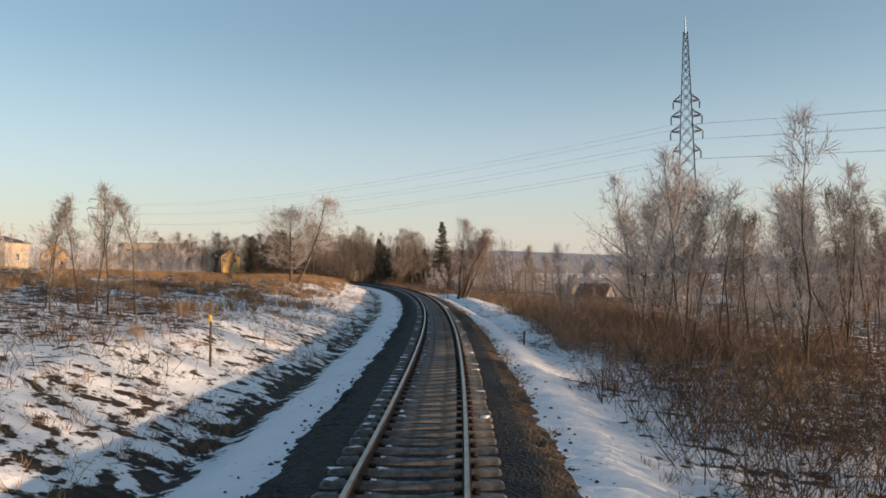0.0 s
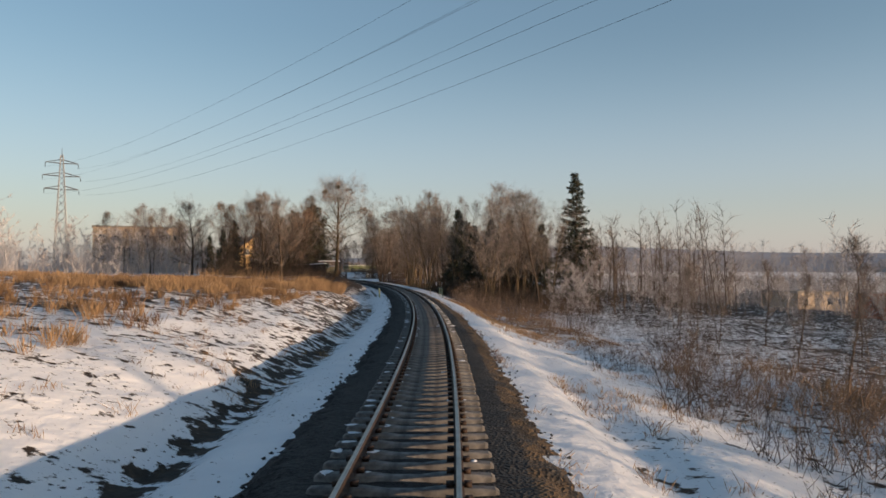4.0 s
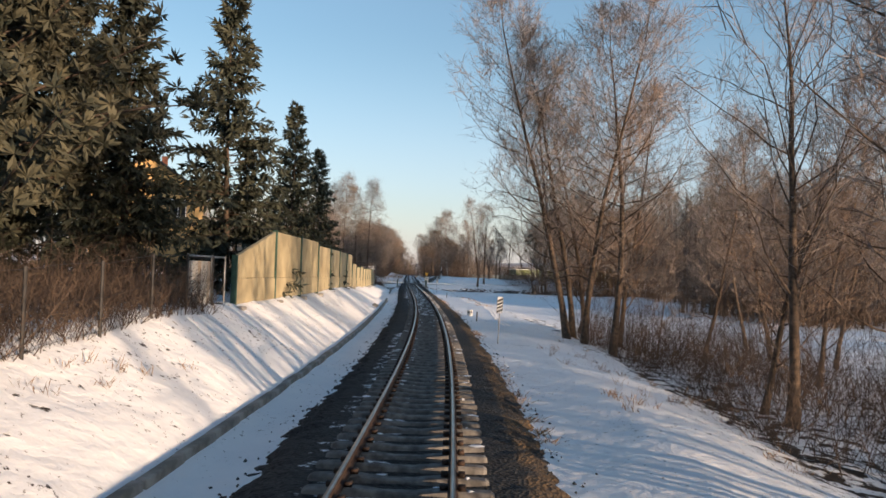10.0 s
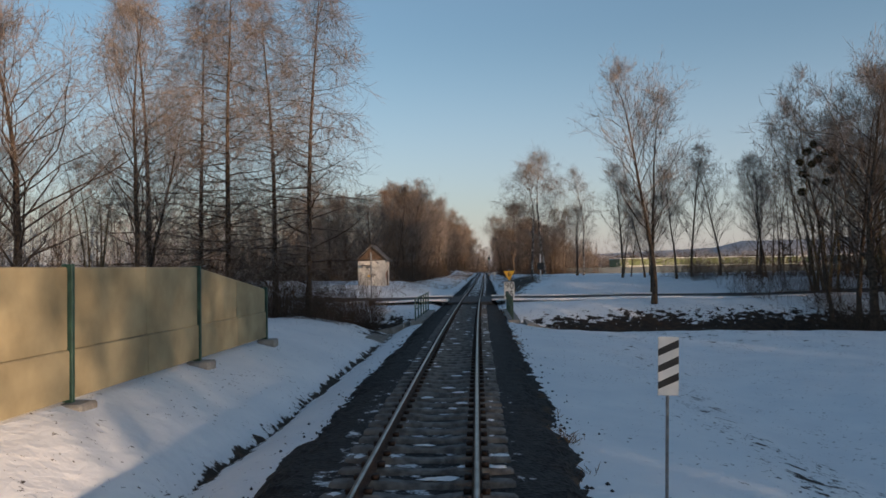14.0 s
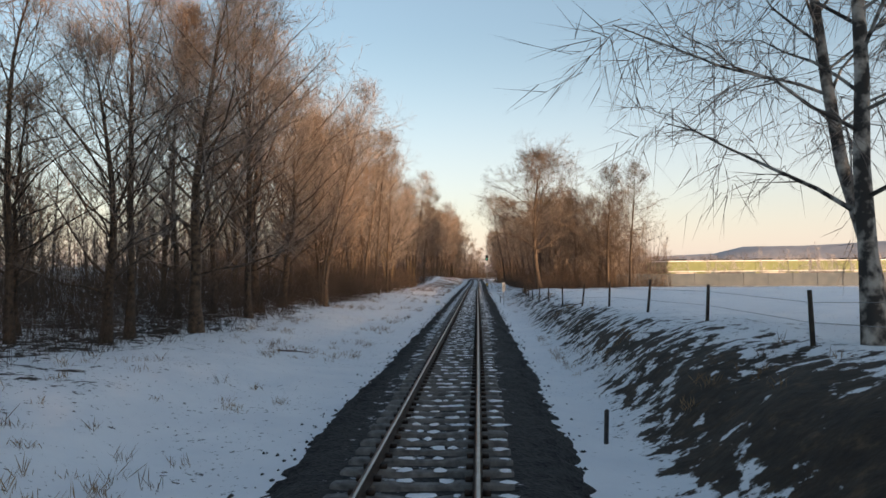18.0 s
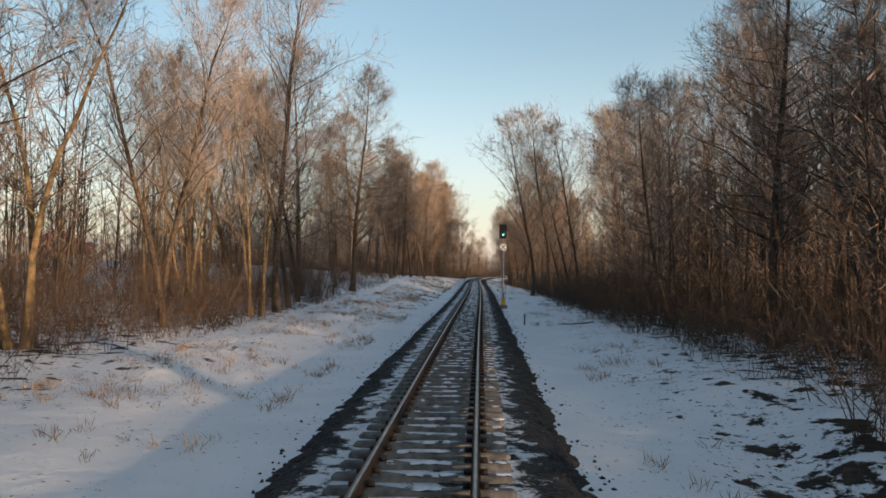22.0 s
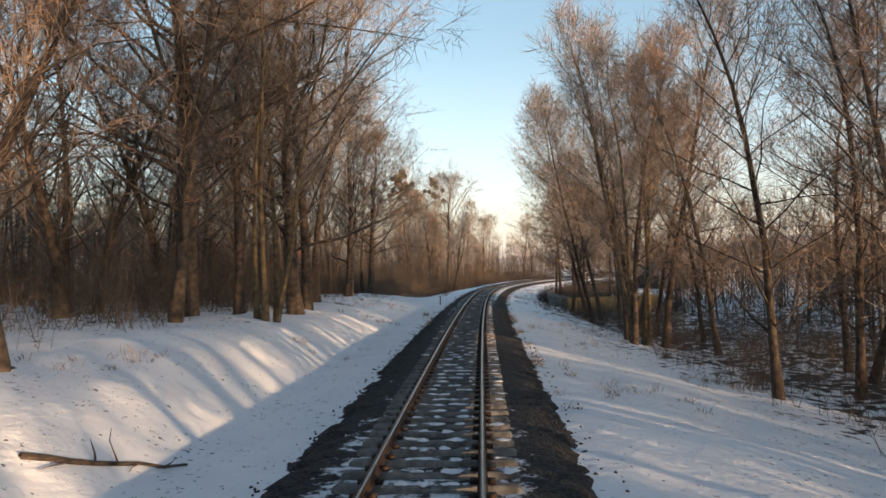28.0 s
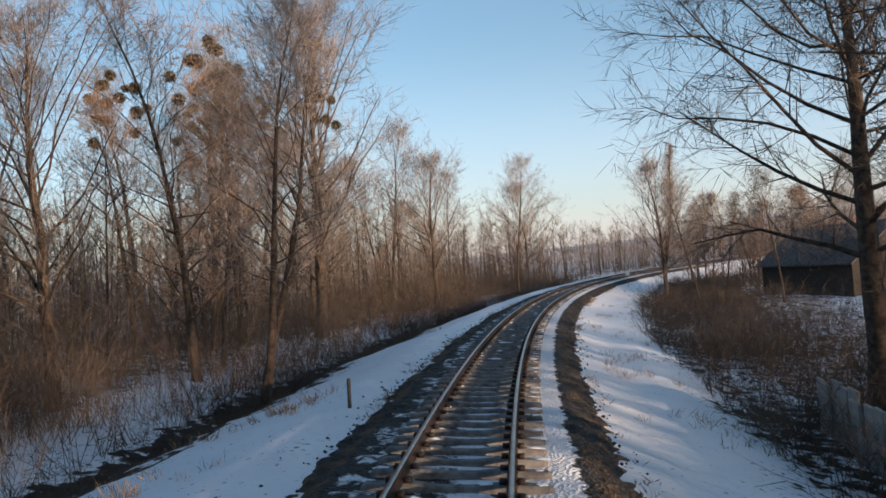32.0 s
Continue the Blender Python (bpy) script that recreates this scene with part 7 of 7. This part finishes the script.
for x in (-0.4, 0.4):
    h_ = box("lamp_housing", x - 0.28, x + 0.28, -0.1, 0.1, 1.9, 2.5, M_BLACK, cp2, bevel=0.05)
    rod("hood", (x, 0.1, 2.2), (x, 0.4, 2.2), 0.16, M_BLACK, h_)
cp3 = thing("crossing_signal", "pale post with crossing lamps at the far roadside", "signal", station(424, 7.2, 0.6, 0))
rod("pole", (0, 0, -0.2), (0, 0, 3.4), 0.07, M_WHITE, cp3)
box("lamp_housing", -0.35, 0.35, -0.1, 0.1, 1.7, 2.5, M_BLACK, cp3, bevel=0.05)

# ---- main signal ----
sig = thing("railway_signal", "tall railway colour-light signal showing green on a grey mast", "signal", station(602.3, 2.6, -0.8, 0))
bm = boxm(bmesh.new(), -0.4, 0.4, -0.4, 0.4, -0.5, 0.55, 0.05)
for v in bm.verts:
    if v.co.z > 0.3:
        v.co.x *= 0.8
        v.co.y *= 0.8
part("foundation", bm, M_CONCRETE, sig, "weathered concrete foundation block")
box("socket", -0.17, 0.17, -0.15, 0.15, 0.53, 1.05, M_YELLOW, sig, "yellow-painted mast foot", bevel=0.02)
rod("mast", (0, 0, 0.9), (0, 0, 7.1), 0.075, M_GALV, sig, n=12, r2=0.06)
xb = box("plate", -0.26, 0.26, -0.12, -0.09, 5.0, 5.52, M_WHITE, sig, "white plate with two black chevrons")
for q in ((-0.24, 5.02, 0.0, 5.24), (0.24, 5.02, 0.0, 5.24), (-0.24, 5.5, 0.0, 5.28), (0.24, 5.5, 0.0, 5.28)):
    rod("chevron", (q[0], -0.125, q[1]), (q[2], -0.125, q[3]), 0.025, M_BLACK, xb, n=4)
hd = box("head", -0.31, 0.31, -0.16, 0.06, 5.95, 7.15, M_BLACK, sig, "black signal head with hooded lamps", bevel=0.08)
M_GREENLAMP = bpy.data.materials.new("green_lamp")
M_GREENLAMP.use_nodes = True
_b = M_GREENLAMP.node_tree.nodes["Principled BSDF"]
_b.inputs["Base Color"].default_value = (0.1, 0.7, 0.45, 1)
_b.inputs["Emission Color"].default_value = (0.12, 1.0, 0.55, 1)
_b.inputs["Emission Strength"].default_value = 1.6
for z_, m_ in ((6.28, M_GREENLAMP), (6.82, M_BLACK)):
    rod("lens", (0, -0.17, z_), (0, -0.155, z_), 0.075 if m_ is M_GREENLAMP else 0.1, m_, hd, "lit green lens" if m_ is M_GREENLAMP else "", n=16)
    bm = bmesh.new()
    for a in range(9):
        u, w2 = math.pi * a / 9, math.pi * (a + 1) / 9
        rodm(bm, (0.13 * math.cos(u), -0.17, z_ + 0.13 * math.sin(u)), (0.13 * math.cos(w2), -0.36, z_ + 0.13 * math.sin(w2)), 0.016, 4)
    part("hood", bm, M_BLACK, hd)
for sg_ in (-1, 1):
    rod("ladder_rail", (sg_ * 0.17, 0.2, 0.9), (sg_ * 0.17, 0.2, 6.6), 0.018, M_GALV, sig, n=6)
for i in range(18):
    rod("rung", (-0.17, 0.2, 1.1 + 0.3 * i), (0.17, 0.2, 1.1 + 0.3 * i), 0.012, M_GALV, sig, n=5)

# ---- boards and marker posts ----
def striped_board(s, o, z, n, label):
    r_ = thing("striped_board", label, "sign", station(s, o, z, 0, 1.5))
    rod("post", (0, 0.04, -0.4), (0, 0.04, 2.3), 0.022, M_GALV, r_)
    b = box("board", -0.135, 0.135, -0.012, 0.012, 1.62, 2.38, M_WHITE, r_)
    for k_ in range(n):
        zc = 1.70 + (0.64 / n) * k_ + (0.06 if n == 3 else 0.0)
        hi_ = min(zc + 0.16, 2.378)
        mesh_ob("stripe", [(-0.133, -0.014, zc - 0.06), (0.133, -0.014, zc + 0.06), (0.133, -0.014, hi_), (-0.133, -0.014, zc + 0.03), (-0.133, -0.011, zc - 0.06), (0.133, -0.011, zc + 0.06), (0.133, -0.011, hi_), (-0.133, -0.011, zc + 0.03)],
                [(0, 1, 2, 3), (4, 7, 6, 5), (0, 4, 5, 1), (1, 5, 6, 2), (2, 6, 7, 3), (3, 7, 4, 0)], M_BLACK, b)
    return r_


striped_board(278.8, 3.15, -0.75, 4, "white board with four black diagonal stripes on a thin post")
striped_board(354.2, 3.2, -0.63, 3, "white board with three black diagonal stripes on a thin post")
wb = thing("warning_board", "white rectangular board with one black diagonal on a post", "sign", station(516.2, 3.35, -0.68, 0))
rod("post", (0, 0.05, -0.3), (0, 0.05, 1.5), 0.03, M_GALV, wb)
b = box("board", -0.16, 0.16, -0.012, 0.012, 1.45, 2.3, M_PLASTER, wb)
mesh_ob("stripe", [(-0.158, -0.014, 1.72), (0.158, -0.014, 1.98), (0.158, -0.014, 2.06), (-0.158, -0.014, 1.80), (-0.158, -0.011, 1.72), (0.158, -0.011, 1.98), (0.158, -0.011, 2.06), (-0.158, -0.011, 1.80)], [(0, 1, 2, 3), (4, 7, 6, 5), (0, 4, 5, 1), (1, 5, 6, 2), (2, 6, 7, 3), (3, 7, 4, 0)], M_BLACK, b)
sh = thing("signal_board", "square black board with a white shield on a grey post", "sign", station(244.3, 3.15, -0.5, 0))
rod("post", (0, 0.05, -0.3), (0, 0.05, 2.5), 0.03, M_GALV, sh)
b = box("board", -0.24, 0.24, -0.012, 0.012, 2.05, 2.58, M_BLACK, sh)
prism("shield", [(-0.17, 2.5), (0.17, 2.5), (0.17, 2.36), (0, 2.14), (-0.17, 2.36)], -0.018, -0.012, M_WHITE, b)
pl = thing("marker_pole", "thin grey marker pole on the snowy bank", "pole", station(243.6, -3.9, -0.4, 0))
rod("post", (0, 0, -0.3), (0, 0, 2.0), 0.03, M_GALV, pl)
box("tag", -0.05, 0.05, -0.04, -0.02, 1.5, 1.75, M_WHITE, pl)
fp_ = thing("marker_pole", "old wooden marker pole with a yellow tag", "pole", station(20.7, -6.7, float(gz(20.7, -6.7)), 3))
rod("post", (0, 0, -0.3), (0, 0, 2.0), 0.035, M_WOOD, fp_)
box("tag", -0.05, 0.05, -0.05, -0.03, 1.35, 1.55, M_YELLOW, fp_)
for s_, o_, lb in ((868, 3.2, "small white board on a post beside the bend"),):
    r_ = thing("small_board", lb, "sign", station(s_, o_, float(gz(s_, o_)), 0))
    rod("post", (0, 0.03, -0.3), (0, 0.03, 1.6), 0.03, M_GALV, r_)
    box("board", -0.22, 0.22, -0.012, 0.012, 1.3, 1.85, M_WHITE, r_)
pm = None
for s_, o_, h_ in ((33, 4.0, 0.7), (81.5, 3.2, 0.6), (188.9, 3.4, 0.62), (242, 3.4, 0.62), (252, 3.4, 0.62), (294.5, 3.36, 0.65), (334.8, 3.5, 0.62), (456, 3.2, 0.62), (522.6, 3.2, 0.6), (585, 3.35, 0.62), (684, 3.4, 0.6), (746, -3.1, 0.75), (795, -3.0, 0.75)):
    m_ = station(s_, o_, float(gz(s_, o_)), 0, 2)
    if pm is None:
        pm = thing("marker_post", "short dark post standing in the snow", "post", m_, "short trackside posts")
        rod("shaft", (0, 0, -0.3), (0, 0, 0.62), 0.045, M_IRON, pm, n=8)
        rod("cap", (0, 0, 0.62), (0, 0, 0.66), 0.05, M_IRON, pm, n=8, r2=0.02)
    else:
        copy_thing(pm, m_)
km = None
for s_, o_ in ((301.8, 3.45), (402.4, 3.0), (514.4, -3.15), (730.5, -2.9)):
    m_ = station(s_, o_, float(gz(s_, o_)) - 0.02, 0)
    if km is None:
        km = thing("kilometre_stone", "low white kilometre stone with dark figures", "marker", m_, "kilometre stones")
        box("stone", -0.21, 0.21, -0.08, 0.08, -0.15, 0.48, M_WHITE, km, bevel=0.04)
        for x in (-0.11, 0.0, 0.12):
            box("figure", x - 0.035, x + 0.035, -0.086, -0.079, 0.2, 0.36, M_BLACK, km, bevel=0)
    else:
        copy_thing(km, m_)

# ---- field fence ----
ff = thing("field_fence", "wire fence on weathered wooden posts along the field", "fence")
rng = np.random.default_rng(91)
fs = np.arange(431, 545, 6.4)
fo = 6.5 + 0.9 * np.sin(fs / 17)
for s_, o_ in zip(fs, fo):
    ob = rod("post", (0, 0, -0.4), (0, 0, rng.uniform(1.0, 1.25)), 0.055, M_DARKWOOD, ff, n=7, r2=0.045)
    ob.matrix_basis = station(s_, o_, float(gz(s_, o_)), 0, rng.normal(0, 4))
for hh in (0.45, 0.85):
    w_ = Wood()
    w_.tube(at(fs, fo, gz(fs, fo) + hh), np.full(len(fs), 0.006), 3)
    w_.build("wire", M_GALV, ff)

ga = thing("outbuilding", "pale outbuilding with a flat overhanging roof behind the wall", "shed", station(301.6, -12.6, 1.0, 0))
box("wall", -1.5, 1.4, -2.6, 2.6, -0.6, 3.9, M_BEIGE, ga)
box("roof", -1.9, 1.9, -3.1, 3.1, 3.9, 4.12, M_DARKWOOD, ga, "dark timber roof edge")
box("roof_snow", -1.85, 1.85, -3.05, 3.05, 4.12, 4.22, M_SNOW, ga, "layer of snow", bevel=0.04)

# ---- concrete fence below the embankment ----
cf_ = thing("slab_fence", "leaning weathered fence of upright concrete and timber slabs", "fence")
rng = np.random.default_rng(92)
sl_me = None
for i in range(54):
    s_ = 767 + 0.6 * i
    o_ = float(np.interp(s_, [767, 773, 787, 799], [10.2, 9.2, 7.3, 8.3]))
    z_ = float(gz(s_, o_)) - 0.2
    ob = box("slab", -0.04, 0.04, -0.298, 0.298, 0, 1.6, M_CONCRETE, cf_, bevel=0.012) if i < 2 else new("slab", sl_me[i % 2])
    if i < 2:
        sl_me = (sl_me or ()) + (ob.data,)
    else:
        ob.parent = cf_
    ob.matrix_basis = station(s_, o_, z_ + rng.normal(0, 0.04), (7.7 if s_ < 787 else -4.8) + rng.normal(0, 1.2), rng.normal(0, 2))
lw = thing("garden_wall", "low sunlit yellow garden wall beyond the trees", "wall", station(768.5, 14.2, -2.5, 22))
for i in range(2):
    box("wall_panel", -5.6 + 5.6 * i, -0.1 + 5.6 * i, -0.1, 0.1, -0.3, 1.7, M_OCHRE, lw)
    box("pier", -0.1 + 5.6 * i, 0.0 + 5.6 * i, -0.18, 0.18, -0.3, 1.95, M_PLASTER, lw)

# ---- culvert head ----
cu_ = thing("culvert_head", "concrete culvert head above a dark water hole", "culvert", station(653.5, 3.0, -0.7, 0), kind="structure")
box("head_wall", -0.1, 0.2, -1.2, 1.2, -1.1, 0.06, M_CONCRETE, cu_, bevel=0.03)
box("wing", 0.2, 0.9, 1.0, 1.2, -1.1, -0.1, M_CONCRETE, cu_, bevel=0.03)
box("wing", 0.2, 0.9, -1.2, -1.0, -1.1, -0.1, M_CONCRETE, cu_, bevel=0.03)
prism("broken_slab", [(0.3, -0.5), (0.75, -0.62), (0.62, 0.25), (0.34, 0.3)], 1.2, 1.4, M_OCHRE, cu_, "leaning sunlit slab")

# ---- allotment gardens ----
shed = thing("carport", "open timber carport with a snow-covered flat roof", "carport", station(249, -8.6, 1.0, -4))
for x, y in ((-1.9, -2.6), (1.6, -2.6), (-1.9, 2.6), (1.6, 2.6)):
    rod("post", (x, y, -0.8), (x, y, 3.1), 0.09, M_WOOD, shed)
box("roof", -2.6, 2.0, -3.2, 3.2, 3.1, 3.25, M_WOOD, shed)
box("roof_snow", -2.55, 1.95, -3.15, 3.15, 3.25, 3.42, M_SNOW, shed, "layer of snow", bevel=0.05)
box("beam", 1.52, 1.68, -3.1, 3.1, 2.92, 3.1, M_WOOD, shed)
box("back_wall", -2.4, -2.3, -3, 3, -0.5, 3.1, M_DARKWOOD, shed)
sd = thing("garden_shed", "dark timber shed with a sloping snowy roof", "shed", station(244.5, -13.2, 0.8, -4))
for i in range(22):
    box("plank", -3.3 + 0.3 * i, -3.01 + 0.3 * i, -2.0, -1.96, -0.6, 2.55 + 0.015 * i, M_DARKWOOD, sd, bevel=0)
prism("body", [(-3.3, -0.6), (3.3, -0.6), (3.3, 2.9), (-3.3, 2.5)], -1.95, 2.2, M_DARKWOOD, sd)
prism("roof_snow", [(-3.6, 2.56), (3.6, 3.0), (3.6, 3.16), (-3.6, 2.72)], -2.3, 2.5, M_SNOW, sd, "layer of snow")
gh = thing("greenhouse", "small arched plastic greenhouse with snow on top", "greenhouse", station(244.6, -8.5, 1.35, -4))
arc = [(1.1 * math.cos(math.pi * i / 10), 0.9 + 1.0 * math.sin(math.pi * i / 10)) for i in range(11)]
prism("cover", [(1.1, -0.9)] + arc + [(-1.1, -0.9)], -1.4, 1.4, M_WALL, gh, "yellowed plastic cover")
prism("snow_cap", [(x * 1.03, z_ + 0.02) for x, z_ in arc[2:9]] + [(x * 0.98, z_ + 0.1) for x, z_ in reversed(arc[2:9])], -1.35, 1.35, M_SNOW, gh)
for y in (-1.42, 0, 1.42):
    w_ = Wood()
    w_.tube([(x * 1.02, y, z_) for x, z_ in arc], np.full(11, 0.025), 5)
    w_.build("hoop", M_GALV, gh)
bd = thing("raised_bed", "dark boarded garden bed filled with snow", "raised bed", station(226, -9.6, -0.1, -6))
for x0, x1, y0, y1 in ((-3.4, 3.2, -2.9, -2.8), (-3.4, 3.2, 2.8, 2.9), (3.1, 3.2, -2.9, 2.9), (-3.4, -3.3, -2.9, 2.9)):
    for k_ in range(4):
        box("board", x0, x1, y0, y1, -0.3 + 0.34 * k_, 0.02 + 0.34 * k_, M_DARKWOOD, bd)
box("snow_fill", -3.3, 3.1, -2.8, 2.8, -0.3, 0.92, M_SNOW, bd, "smooth snow inside", bevel=0.05)
gf_ = thing("garden_fence", "dark posts and wire mesh along the gardens", "fence")
fs = np.arange(212, 270, 2.7)
fo = np.interp(fs, [212, 235, 262, 270], [-7.2, -6.4, -6.5, -6.9])
for s_, o_ in zip(fs, fo):
    ob = rod("post", (0, 0, -0.4), (0, 0, 1.55), 0.035, M_IRON, gf_, n=7)
    ob.matrix_basis = station(s_, o_, float(gz(s_, o_)), 0)
f2 = np.arange(212, 269.3, 0.14)
o2 = np.interp(f2, [212, 235, 262, 270], [-7.2, -6.4, -6.5, -6.9])
w_ = Wood()
g2_ = gz(f2, o2)
n_ = 11
w_.cones(at(f2[:-n_], o2[:-n_], g2_[:-n_] + 0.05), at(f2[n_:], o2[n_:], g2_[n_:] + 1.5), 0.004)
w_.cones(at(f2[n_:], o2[n_:], g2_[n_:] + 0.05), at(f2[:-n_], o2[:-n_], g2_[:-n_] + 1.5), 0.004)
for hh in (0.1, 0.8, 1.5):
    w_.tube(at(f2, o2, g2_ + hh), np.full(len(f2), 0.006), 3)
w_.build("mesh", M_IRON, gf_, "rusty wire mesh")
gt = thing("garden_gate", "pale weathered board gate at the end of the wall", "gate", station(268.3, -7.1, 1.35, 0))
for i in range(7):
    box("board", -0.03, 0.03, -1.2 + 0.3 * i, -0.92 + 0.3 * i, 0.0, 1.45, M_PLASTER if i % 3 else M_BEIGE, gt)
rod("top_rail", (0.05, -1.3, 1.6), (0.05, 2.4, 1.6), 0.03, M_GALV, gt)
for y in (-1.3, 0.95, 2.4):
    rod("post", (0.05, y, -0.5), (0.05, y, 1.65), 0.035, M_GALV, gt)
fl = thing("flue_pipe", "pale metal flue pipe with a conical cap", "pipe", station(257, -8.2, 0.9, 0))
rod("pipe", (0, 0, -0.3), (0, 0, 2.7), 0.1, M_GALV, fl, n=12)
rod("cap", (0, 0, 2.8), (0, 0, 2.98), 0.22, M_PLASTER, fl, n=12, r2=0.04)
bn = thing("water_barrel", "pale plastic barrel standing in the garden snow", "barrel", station(240.5, -7.4, 0.55, 0))
rod("drum", (0, 0, -0.1), (0, 0, 0.75), 0.3, M_PLASTER, bn, n=16, r2=0.28)
rod("lid", (0, 0, 0.75), (0, 0, 0.8), 0.29, M_WHITE, bn, n=16)
br2 = thing("brick_chimney_shed", "small roofed brick shed peeping over the wall", "shed", station(312, -9.5, 1.2, 0))
prism("wall", [(-1.2, -0.5), (1.2, -0.5), (1.2, 2.6), (-1.2, 3.0)], -1.4, 1.4, M_BEIGE, br2)
prism("roof", [(-1.5, 3.1), (1.5, 2.6), (1.5, 2.75), (-1.5, 3.25)], -1.7, 1.7, M_SLATE, br2)


# ---- small things: lattice pavers on the bank, fallen branches ----
def lattice_bank(label, s0, o0, rows, cols, seed):
    """Open-celled concrete pavers lying on a slope, half under the snow."""
    rng = np.random.default_rng(seed)
    root = thing("lattice_paving", label, "paving")
    me = None
    for i in range(rows):
        for j in range(cols):
            s, o = s0 + 0.64 * i, o0 - 0.44 * j
            dz = (float(gz(s, o - 0.2)) - float(gz(s, o + 0.2))) / 0.4
            m = station(s, o, float(gz(s, o)) + 0.03 + rng.normal(0, 0.008), rng.normal(0, 1.5), math.degrees(math.atan(dz)))
            if me is None:
                bm = bmesh.new()
                for k in range(4):
                    boxm(bm, -0.2, 0.2, -0.31 + 0.19 * k, -0.26 + 0.19 * k, -0.05, 0.03)
                for k in range(3):
                    boxm(bm, -0.21 + 0.18 * k, -0.15 + 0.18 * k, -0.312, 0.312, -0.05, 0.028)
                ob = part("paver", bm, M_CONCRETE, root)
                me = ob.data
                ob2 = box("soil_bed", -0.19, 0.19, -0.3, 0.3, -0.06, -0.02, M_DARKWOOD, root, "dark soil in the cells")
                me2 = ob2.data
            else:
                ob, ob2 = new("paver", me), new("soil_bed", me2)
                ob.parent = ob2.parent = root
            ob.matrix_basis = ob2.matrix_basis = m


lattice_bank("open-celled concrete pavers showing through the snow", 381.4, -4.3, 5, 2, 5)
lattice_bank("line of open-celled concrete pavers on the snowy bank", 304.5, -4.1, 7, 1, 6)


def fallen_branch(s, o, length, r, turn, seed, label):
    rng = np.random.default_rng(seed)
    root = thing("fallen_branch", label, "branch", group="fallen branches")
    pts, _ = curve((0, 0, 0), (math.cos(radians(turn)), math.sin(radians(turn)), 0.02), length, 7, rng, wob=0.24)
    p = at(s, o, 0)
    h = head_at(s)
    x, y = pts[:, 0] * math.cos(h) - pts[:, 1] * math.sin(h), pts[:, 0] * math.sin(h) + pts[:, 1] * math.cos(h)
    z = gz(s + pts[:, 1], o + pts[:, 0]) + r * 0.6
    line_ = np.stack([p[0] + x, p[1] + y, z], -1)
    w_ = Wood()
    w_.tube(line_, r * np.linspace(1, 0.35, 8), 6)
    w_.build("stem", M_BARK, root)
    w_ = Wood()
    for k in range(2, 7):
        d = rng.normal(0, 1, 3)
        d[2] = abs(d[2]) * 0.5
        q, _ = curve(line_[k], d / np.linalg.norm(d), length * rng.uniform(0.12, 0.3), 3, rng, wob=0.2)
        w_.tube(q, r * 0.35 * np.array([1, 0.8, 0.5, 0.2]), 4)
    w_.build("side_twigs", M_BARK, root)


for n_, (s_, o_, l_, r_, a_) in enumerate(((217, 6.2, 2.4, 0.05, 15), (212, 7.4, 3.2, 0.09, -10), (206, 8.2, 2.6, 0.07, 40), (226, 7.2, 2.0, 0.04, 75), (691, -5.6, 2.2, 0.05, 60), (694, -5.9, 2.6, 0.06, 35), (686, -5.4, 1.6, 0.04, 110), (612, 6.2, 1.8, 0.04, 20), (470, -7.0, 1.6, 0.04, 30), (779, 7.0, 2.2, 0.05, -30), (584, 7.2, 2.2, 0.05, 150))):
    fallen_branch(s_, o_, l_, r_, a_, 400 + n_, "dark fallen branch lying on the snow")

# ---- stones rolled off the ballast into the snow ----
rng = np.random.default_rng(55)
k = 9000
ss, oo = rng.uniform(-5, 880, k), rng.choice([-1, 1], k) * (2.25 + np.abs(rng.normal(0, 0.28, k)))
c3 = at(ss, oo, np.maximum(gz(ss, oo), np.interp(np.abs(oo), [2.1, 2.35, 2.6, 2.95], [-0.38, -0.5, -0.66, -0.95])) + 0.012)
OCTA = np.array([(1, 0, 0), (0, 1, 0), (-1, 0, 0), (0, -1, 0), (0, 0, 0.8), (0, 0, -0.8)], float)
OCTF = np.array([(0, 1, 4), (1, 2, 4), (2, 3, 4), (3, 0, 4), (1, 0, 5), (2, 1, 5), (3, 2, 5), (0, 3, 5)])
sv = c3[:, None] + OCTA[None] * rng.uniform(0.6, 1.4, (k, 6, 1)) * rng.uniform(0.018, 0.05, (k, 1, 1))
stones = mesh_ob("loose_stones", sv.reshape(-1, 3), (np.arange(k)[:, None, None] * 6 + OCTF[None]).reshape(-1, 3), M_IRON)
tagged(stones, "dark ballast stones scattered along the edge of the snow", "stones", kind="stuff")

# ---- trail of footprints across the snow ----
rng = np.random.default_rng(56)
k = 150
ss = np.repeat(np.linspace(292, 332, k // 2), 2) + rng.normal(0, 0.06, k)
oo = np.interp(ss, [292, 300, 310, 320, 332], [5.0, 5.4, 6.0, 6.0, 5.2]) + np.tile([-0.14, 0.14], k // 2) + rng.normal(0, 0.04, k)
sv = np.repeat(ss[:, None], 17, 1) + DOME[None, :, 1] * 0.2 * rng.uniform(0.8, 1.2, (k, 17))
ov = np.repeat(oo[:, None], 17, 1) + DOME[None, :, 0] * 0.13 * rng.uniform(0.8, 1.2, (k, 17))
zv = gz(sv, ov) - 0.02 + DOME[None, :, 2] * rng.uniform(0.05, 0.1, (k, 1))
trail = mesh_ob("footprints", at(sv, ov, zv).reshape(-1, 3), (np.arange(k)[:, None, None] * 17 + DOMEF[None]).reshape(-1, 3), M_SNOW)
tagged(trail, "trodden trail of footprints in the snow", "footprints", kind="stuff")
